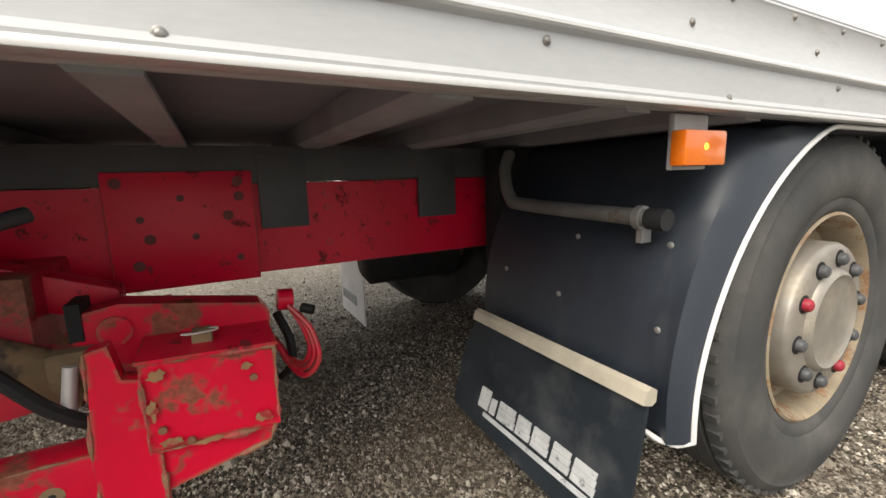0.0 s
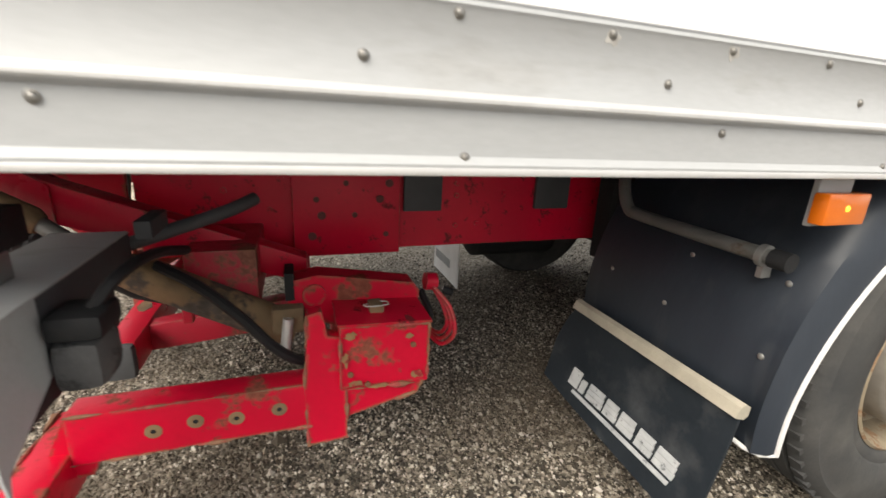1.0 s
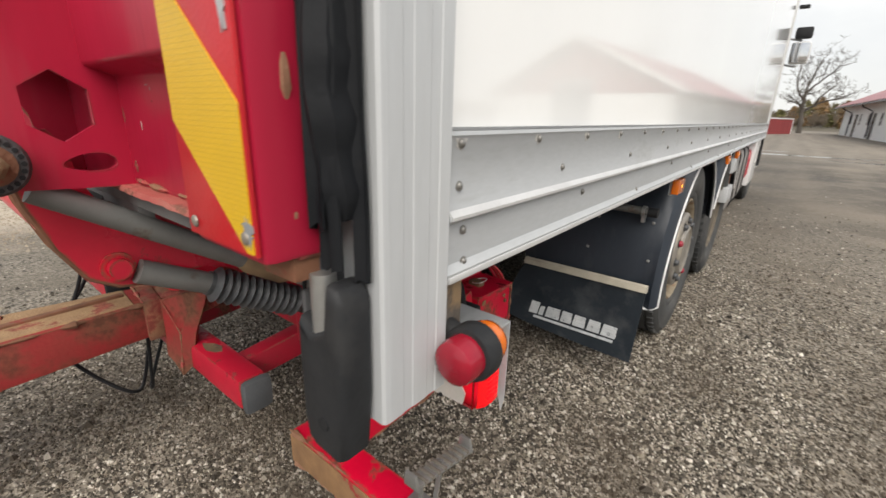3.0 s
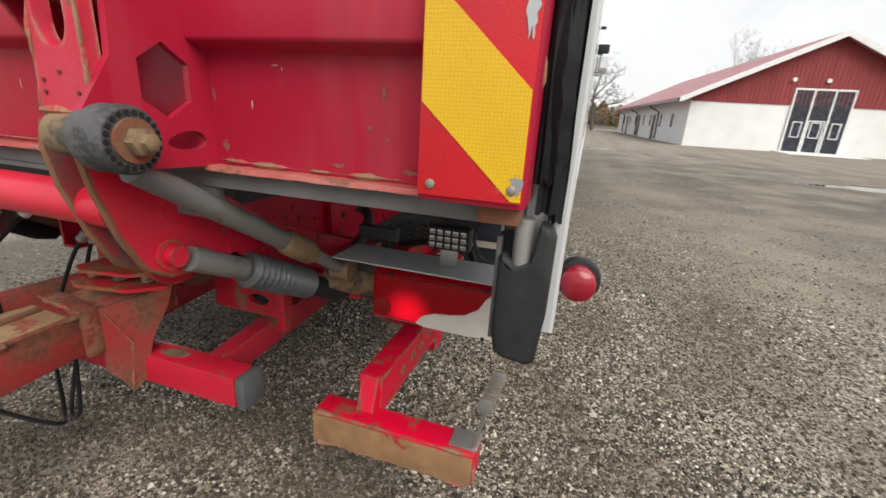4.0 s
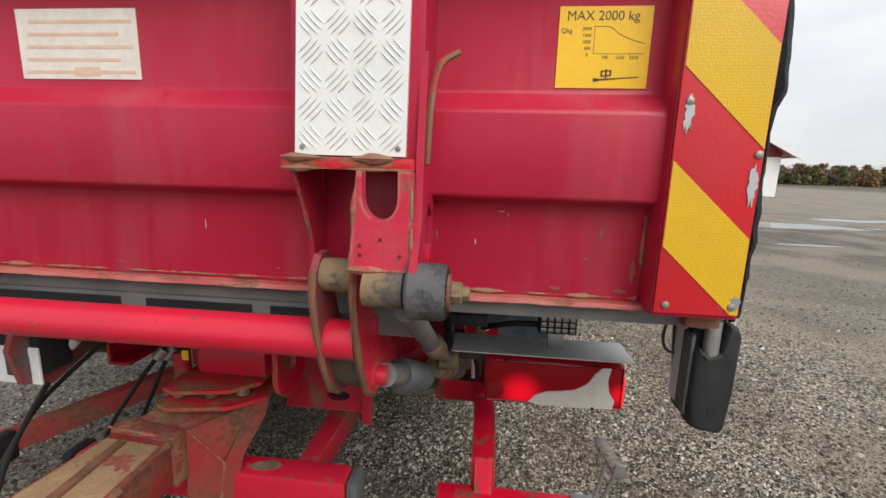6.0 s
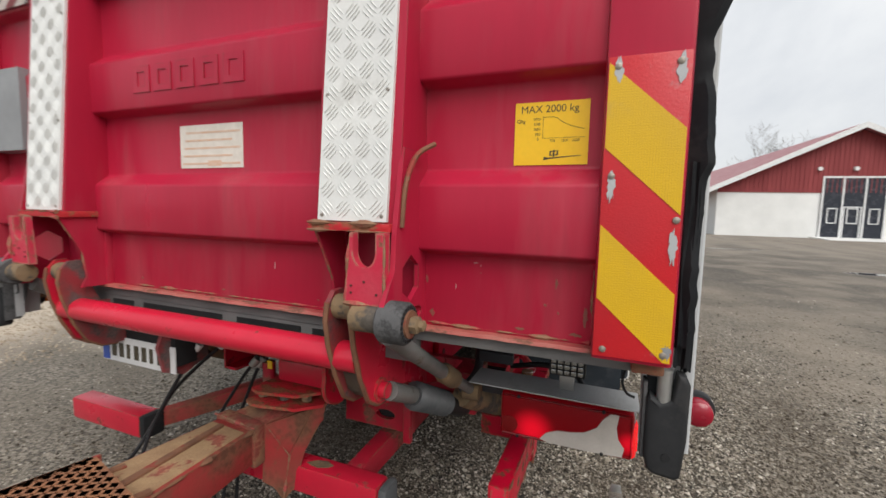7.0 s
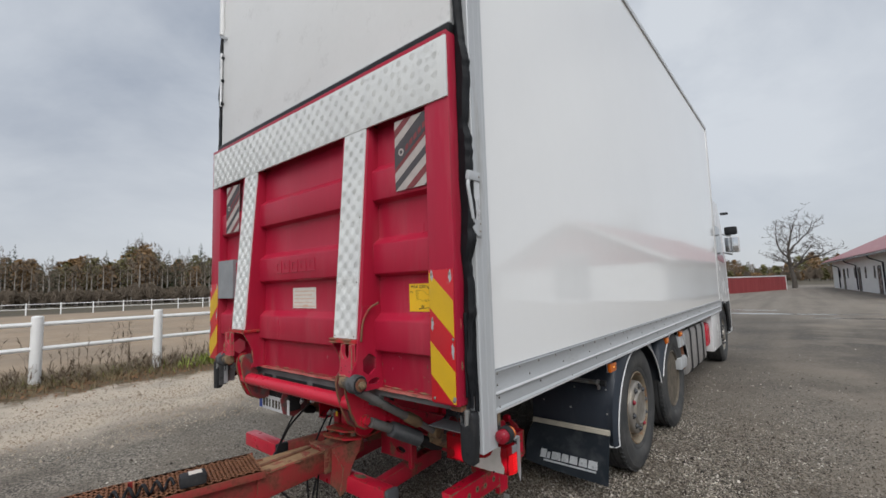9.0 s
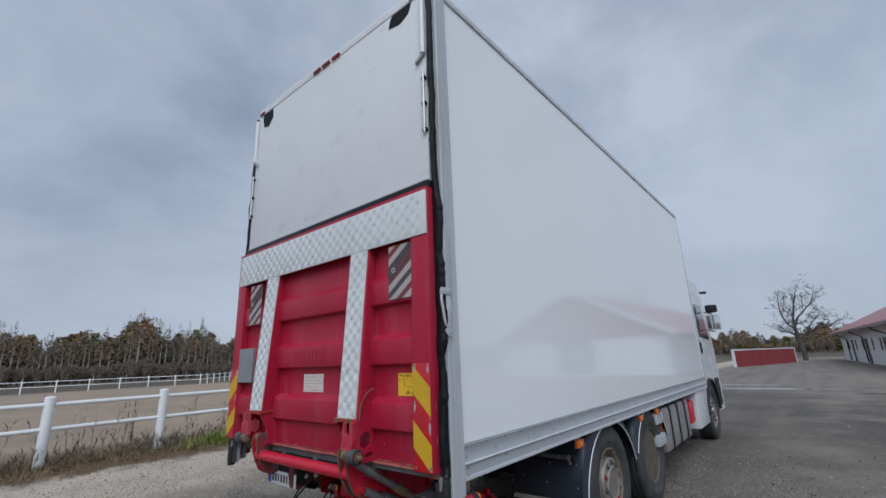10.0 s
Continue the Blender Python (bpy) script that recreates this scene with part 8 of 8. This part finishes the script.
def woods(name, spots, label):
    """Far trees: trunks, conifers of needle sprays, leafy and bare crowns, joined."""
    rnd = random.Random(7)
    groups = {}

    def put(mat, v, f):
        vs, fs = groups.setdefault(mat, ([], []))
        k = len(vs)
        vs.extend(v)
        fs.extend([tuple(i + k for i in q) for q in f])
    for x, y, h, sort in spots:
        r = 0.012 * h + (0.11 if sort == "birch" else 0.05)
        h *= 1.18 if sort == "fir" else 1.0
        tm = M_BIRCH if sort == "birch" else M_BARK
        put(tm, [(x - r, y, 0), (x + r * 0.5, y + r, 0), (x + r * 0.5, y - r, 0), (x, y, h * 0.9)], [(0, 1, 3), (1, 2, 3), (2, 0, 3)])
        if sort == "fir":
            mat, count = M_NEEDLE, 330
        elif sort == "leaf":
            mat, count = (M_AUTUMN if rnd.random() < 0.55 else M_OLIVE), 560
        else:
            mat, count = M_TWIG, 120 if sort == "birch" else 240
        for k in range(count):
            a = rnd.uniform(0, math.tau)
            if sort == "fir":
                u = rnd.random() ** 0.8
                z = h * (0.10 + 0.90 * u)
                rr = h * 0.155 * (1.05 - u) * rnd.uniform(0.25, 1)
                s = 0.62 * (1.15 - u)
            else:
                u = rnd.random()
                z = h * ((0.45 if sort == "birch" else 0.22) + (0.57 if sort == "birch" else 0.80) * u)
                rr = h * 0.27 * math.sin(math.pi * min(0.96, 0.12 + 0.88 * u)) ** 0.7 * math.sqrt(rnd.random()) * rnd.uniform(0.7, 1.15)
                s = 0.58 if sort == "leaf" else 0.42
            c = (x + rr * math.cos(a), y + rr * math.sin(a), z)
            s *= rnd.uniform(0.6, 1.5)
            if sort == "bare" or sort == "birch":
                d = (rnd.uniform(-1, 1) * s * 0.9, rnd.uniform(-1, 1) * s * 0.9, s * rnd.uniform(0.2, 1.7))
                put(mat, [(c[0] - 0.06, c[1] - 0.06, c[2]), (c[0] + 0.06, c[1] + 0.06, c[2]), (c[0] + d[0], c[1] + d[1], c[2] + d[2])], [(0, 1, 2)])
            else:
                q = [(c[0] + rnd.uniform(-s, s), c[1] + rnd.uniform(-s, s), c[2] + rnd.uniform(-s, s) * 0.7) for _ in range(3)]
                put(mat, q, [(0, 1, 2)])
    t = thing(name, (spots[0][0], spots[0][1], 0), label, "trees", kind="stuff")
    o = ORIG[t]
    for mat, (v, f) in groups.items():
        me = bpy.data.meshes.new("foliage")
        me.from_pydata([(p[0] - o.x, p[1] - o.y, p[2]) for p in v], [], f)
        me.materials.append(mat)
        ob = tagged(new("foliage", me), kind="stuff")
        ob.parent = t


rnd = random.Random(3)


def belt(az0, az1, d0, d1, h0, h1, count, kinds):
    out = []
    for k in range(count):
        az = radians(az0 + (az1 - az0) * (k + rnd.random()) / count)
        d = rnd.uniform(d0, d1)
        out.append((d * math.sin(az), d * math.cos(az), rnd.uniform(h0, h1) * (0.75 + 0.5 * noise.noise(Vector((az * 14, 0, 0)))) + 1.0, rnd.choice(kinds)))
    return out


woods("woodland", belt(-112, -52, 122, 158, 9.0, 15.0, 520, ("fir", "fir", "fir", "leaf", "leaf", "leaf", "leaf", "bare", "birch")), "mixed autumn woodland of firs, birches and bare trees")
woods("woodland", belt(-52, 14, 190, 230, 5.5, 9.5, 330, ("bare", "bare", "leaf", "leaf", "bare")), "low brown woodland on the skyline")
woods("woodland", belt(14, 85, 150, 190, 3.5, 6.5, 620, ("bare", "leaf", "leaf", "bare", "bare")), "low brown scrub woodland beyond the yard")
woods("woodland", belt(-112, -52, 117, 122, 9.0, 14.0, 120, ("birch",)), "pale slender birches at the wood's edge")
woods("undergrowth", belt(-112, -52, 112, 120, 1.6, 3.4, 420, ("bare", "bare", "birch")), "brown undergrowth at the wood's edge")
woods("undergrowth", belt(-52, 85, 146, 188, 1.5, 2.8, 900, ("bare", "bare", "leaf")), "brown scrub along the skyline")


# ---- weeds and fallen leaves along the fence ----
def tufts():
    rnd = random.Random(21)
    M_GRASS = surface("dry_grass", (0.20, 0.155, 0.08), (0.14, 0.12, 0.055), 3, 0.8, 0.05, bump=0.0)
    M_STALK = surface("dry_weed_stalks", (0.16, 0.12, 0.085), (0.20, 0.15, 0.10), 3, 0.85, 0.05, bump=0.0)
    M_LEAF = surface("fallen_leaves", (0.25, 0.115, 0.045), (0.15, 0.08, 0.035), 5, 0.8, 0.05, bump=0.0)
    M_GREEN = surface("green_weeds", (0.24, 0.28, 0.04), (0.15, 0.19, 0.035), 4, 0.7, 0.05, bump=0.0)
    sets = {"dry_grass": (M_GRASS, [], []), "weed_stalks": (M_STALK, [], []), "fallen_leaves": (M_LEAF, [], []), "green_weeds": (M_GREEN, [], [])}

    def blade(key, p, d, w):
        m, v, f = sets[key]
        k = len(v)
        e = Vector((-d.y, d.x, 0)).normalized() * w if abs(d.x) + abs(d.y) > 1e-4 else Vector((w, 0, 0))
        mid = p + d * 0.55 + Vector((0, 0, abs(d.z) * 0.08))
        v.extend([tuple(p - e), tuple(p + e), tuple(mid + e * 0.7), tuple(mid - e * 0.7), tuple(p + d)])
        f.extend([(k, k + 1, k + 2, k + 3), (k + 3, k + 2, k + 4)])
    for k in range(17000):
        y = rnd.uniform(-9, 22)
        x = -9.95 - 0.045 * y + rnd.gauss(0.1, 0.62)
        h = rnd.uniform(0.05, 0.22) * (0.6 + 0.8 * abs(noise.noise(Vector((x, y * 0.7, 0)))))
        blade("dry_grass" if rnd.random() < 0.965 else "green_weeds", Vector((x, y, 0)), Vector((rnd.uniform(-0.1, 0.1), rnd.uniform(-0.1, 0.1), h)), 0.006)
    for k in range(1000):
        y = rnd.uniform(-8, 16)
        x = -9.95 - 0.045 * y + rnd.gauss(0, 0.45)
        h = rnd.uniform(0.25, 1.05)
        if noise.noise(Vector((x * 0.5, y * 0.8, 4))) < 0.12:
            h *= 0.35
        top = Vector((rnd.uniform(-0.16, 0.16), rnd.uniform(-0.16, 0.16), h))
        blade("weed_stalks", Vector((x, y, 0)), top, 0.004)
        for j in range(16):
            u = rnd.uniform(0.3, 1)
            blade("weed_stalks", Vector((x, y, 0)) + top * u, Vector((rnd.uniform(-0.14, 0.14), rnd.uniform(-0.14, 0.14), rnd.uniform(0.02, 0.16))), 0.003 if j % 3 else 0.009)
    for k in range(420):
        a = rnd.uniform(0, math.tau)
        blade("green_weeds", Vector((-9.55 + rnd.gauss(0, 0.22), 2.9 + rnd.gauss(0, 0.35), 0)), Vector((0.10 * math.cos(a), 0.10 * math.sin(a), rnd.uniform(0.08, 0.28))), 0.018)
    for k in range(16000):
        y = rnd.uniform(-9, 22)
        x = -9.25 - 0.045 * y + rnd.gauss(0, 0.55)
        a = rnd.uniform(0, math.tau)
        blade("fallen_leaves", Vector((x, y, 0.006 + 0.015 * rnd.random())), Vector((0.05 * math.cos(a), 0.05 * math.sin(a), rnd.uniform(-0.004, 0.02))), 0.016)
    names = {"dry_grass": "tufts of dry yellow grass along the fence", "weed_stalks": "dry brown weed stalks along the fence", "fallen_leaves": "brown fallen leaves along the verge", "green_weeds": "green weeds at the foot of the fence"}
    for key, (m, v, f) in sets.items():
        me = bpy.data.meshes.new(key)
        me.from_pydata(v, [], f)
        me.materials.append(m)
        tagged(new(key, me), names[key], "plants", kind="stuff")


tufts()


# ---- loose gravel ----
def gravel(name, count, region, size, mat, label, seed):
    g = np.random.default_rng(seed)
    x0, x1, y0, y1, cx, cy, sx, sy = region
    pos = np.stack([g.normal(cx, sx, count * 2), g.normal(cy, sy, count * 2)], 1)
    pos = pos[(pos[:, 0] > x0) & (pos[:, 0] < x1) & (pos[:, 1] > y0) & (pos[:, 1] < y1)][:count]
    n = len(pos)
    base = np.array([(1, 0, 0), (0.2, 1, 0.1), (-0.9, 0.35, 0), (-0.35, -0.95, 0.05), (0.25, 0.0, 0.85)])
    tri = np.array([(0, 1, 4), (1, 2, 4), (2, 3, 4), (3, 0, 4)])
    r = g.lognormal(math.log(size), 0.42, n)
    ang = g.uniform(0, math.tau, n)
    jit = base[None] * (1 + g.uniform(-0.28, 0.28, (n, 5, 3)))
    c, s = np.cos(ang)[:, None], np.sin(ang)[:, None]
    v = np.empty((n, 5, 3))
    v[:, :, 0] = (jit[:, :, 0] * c - jit[:, :, 1] * s) * r[:, None] + pos[:, 0, None]
    v[:, :, 1] = (jit[:, :, 0] * s + jit[:, :, 1] * c) * r[:, None] * 0.85 + pos[:, 1, None]
    ht = np.array([0.012 * (noise.noise(Vector((p[0] * 0.8, p[1] * 0.8, 0))) - 0.4) for p in pos])
    v[:, :, 2] = jit[:, :, 2] * r[:, None] * 1.1 + ht[:, None] + g.uniform(-0.003, 0.002, n)[:, None] + (base[None, :, 0] * g.uniform(-0.35, 0.35, (n, 1)) + base[None, :, 1] * g.uniform(-0.35, 0.35, (n, 1))) * r[:, None]
    f = (tri[None] + (np.arange(n) * 5)[:, None, None]).reshape(-1, 3)
    me = bpy.data.meshes.new(name)
    me.from_pydata(v.reshape(-1, 3).tolist(), [], f.tolist())
    me.materials.append(mat)
    return tagged(new(name, me), label, "gravel", kind="stuff")


def stone_material(name, dark, middle, light, top):
    m = bpy.data.materials.new(name)
    m.use_nodes = True
    n, l = m.node_tree.nodes, m.node_tree.links
    geo = n.new("ShaderNodeNewGeometry")
    ramp = n.new("ShaderNodeValToRGB")
    ramp.color_ramp.elements[0].color = (*dark, 1)
    ramp.color_ramp.elements[1].color = (*top, 1)
    e = ramp.color_ramp.elements.new(0.48)
    e.color = (*middle, 1)
    e = ramp.color_ramp.elements.new(0.75)
    e.color = (*light, 1)
    tex = n.new("ShaderNodeTexNoise")
    tex.inputs["Scale"].default_value = 240
    mx = n.new("ShaderNodeMix")
    mx.data_type, mx.blend_type = "RGBA", "MULTIPLY"
    mx.inputs["Factor"].default_value = 0.4
    l.new(geo.outputs["Random Per Island"], ramp.inputs["Fac"])
    l.new(ramp.outputs["Color"], mx.inputs["A"])
    l.new(tex.outputs["Color"], mx.inputs["B"])
    b = n["Principled BSDF"]
    co = n.new("ShaderNodeTexCoord")
    wide = n.new("ShaderNodeTexNoise")
    wide.inputs["Scale"].default_value, wide.inputs["Detail"].default_value = 1.5, 7.0
    l.new(co.outputs["Object"], wide.inputs["Vector"])
    rng = n.new("ShaderNodeMapRange")
    for key, v in (("From Min", 0.40), ("From Max", 0.60), ("To Min", 0.0), ("To Max", 0.66)):
        rng.inputs[key].default_value = v
    l.new(wide.outputs["Fac"], rng.inputs["Value"])
    soil = n.new("ShaderNodeMix")
    soil.data_type = "RGBA"
    soil.inputs["B"].default_value = (middle[0] * 0.60, middle[1] * 0.50, middle[2] * 0.40, 1)
    l.new(rng.outputs["Result"], soil.inputs["Factor"])
    l.new(mx.outputs["Result"], soil.inputs["A"])
    l.new(soil.outputs["Result"], b.inputs["Base Color"])
    b.inputs["Roughness"].default_value = 0.8
    return m


M_STONE = stone_material("crushed_stone", (0.012, 0.010, 0.008), (0.098, 0.082, 0.062), (0.42, 0.365, 0.29), (0.88, 0.82, 0.72))
M_PALESTONE = stone_material("pale_crushed_stone", (0.23, 0.20, 0.155), (0.42, 0.365, 0.29), (0.52, 0.455, 0.37), (0.66, 0.60, 0.51))
gravel("gravel", 290000, (-4.5, 4.5, -2.6, 7.5, -0.55, 0.9, 1.2, 1.6), 0.0047, M_STONE, "fine grey-brown crushed gravel", 1)
gravel("gravel", 20000, (-5, 8.0, -3, 12, 1.0, 2.5, 2.6, 3.2), 0.0066, M_STONE, "coarser grey gravel chips", 2)
gravel("gravel", 16000, (-8.5, -4.6, -3, 6, -6.2, 1.2, 1.2, 2.2), 0.0085, M_PALESTONE, "pale loose gravel at the yard's edge", 3)
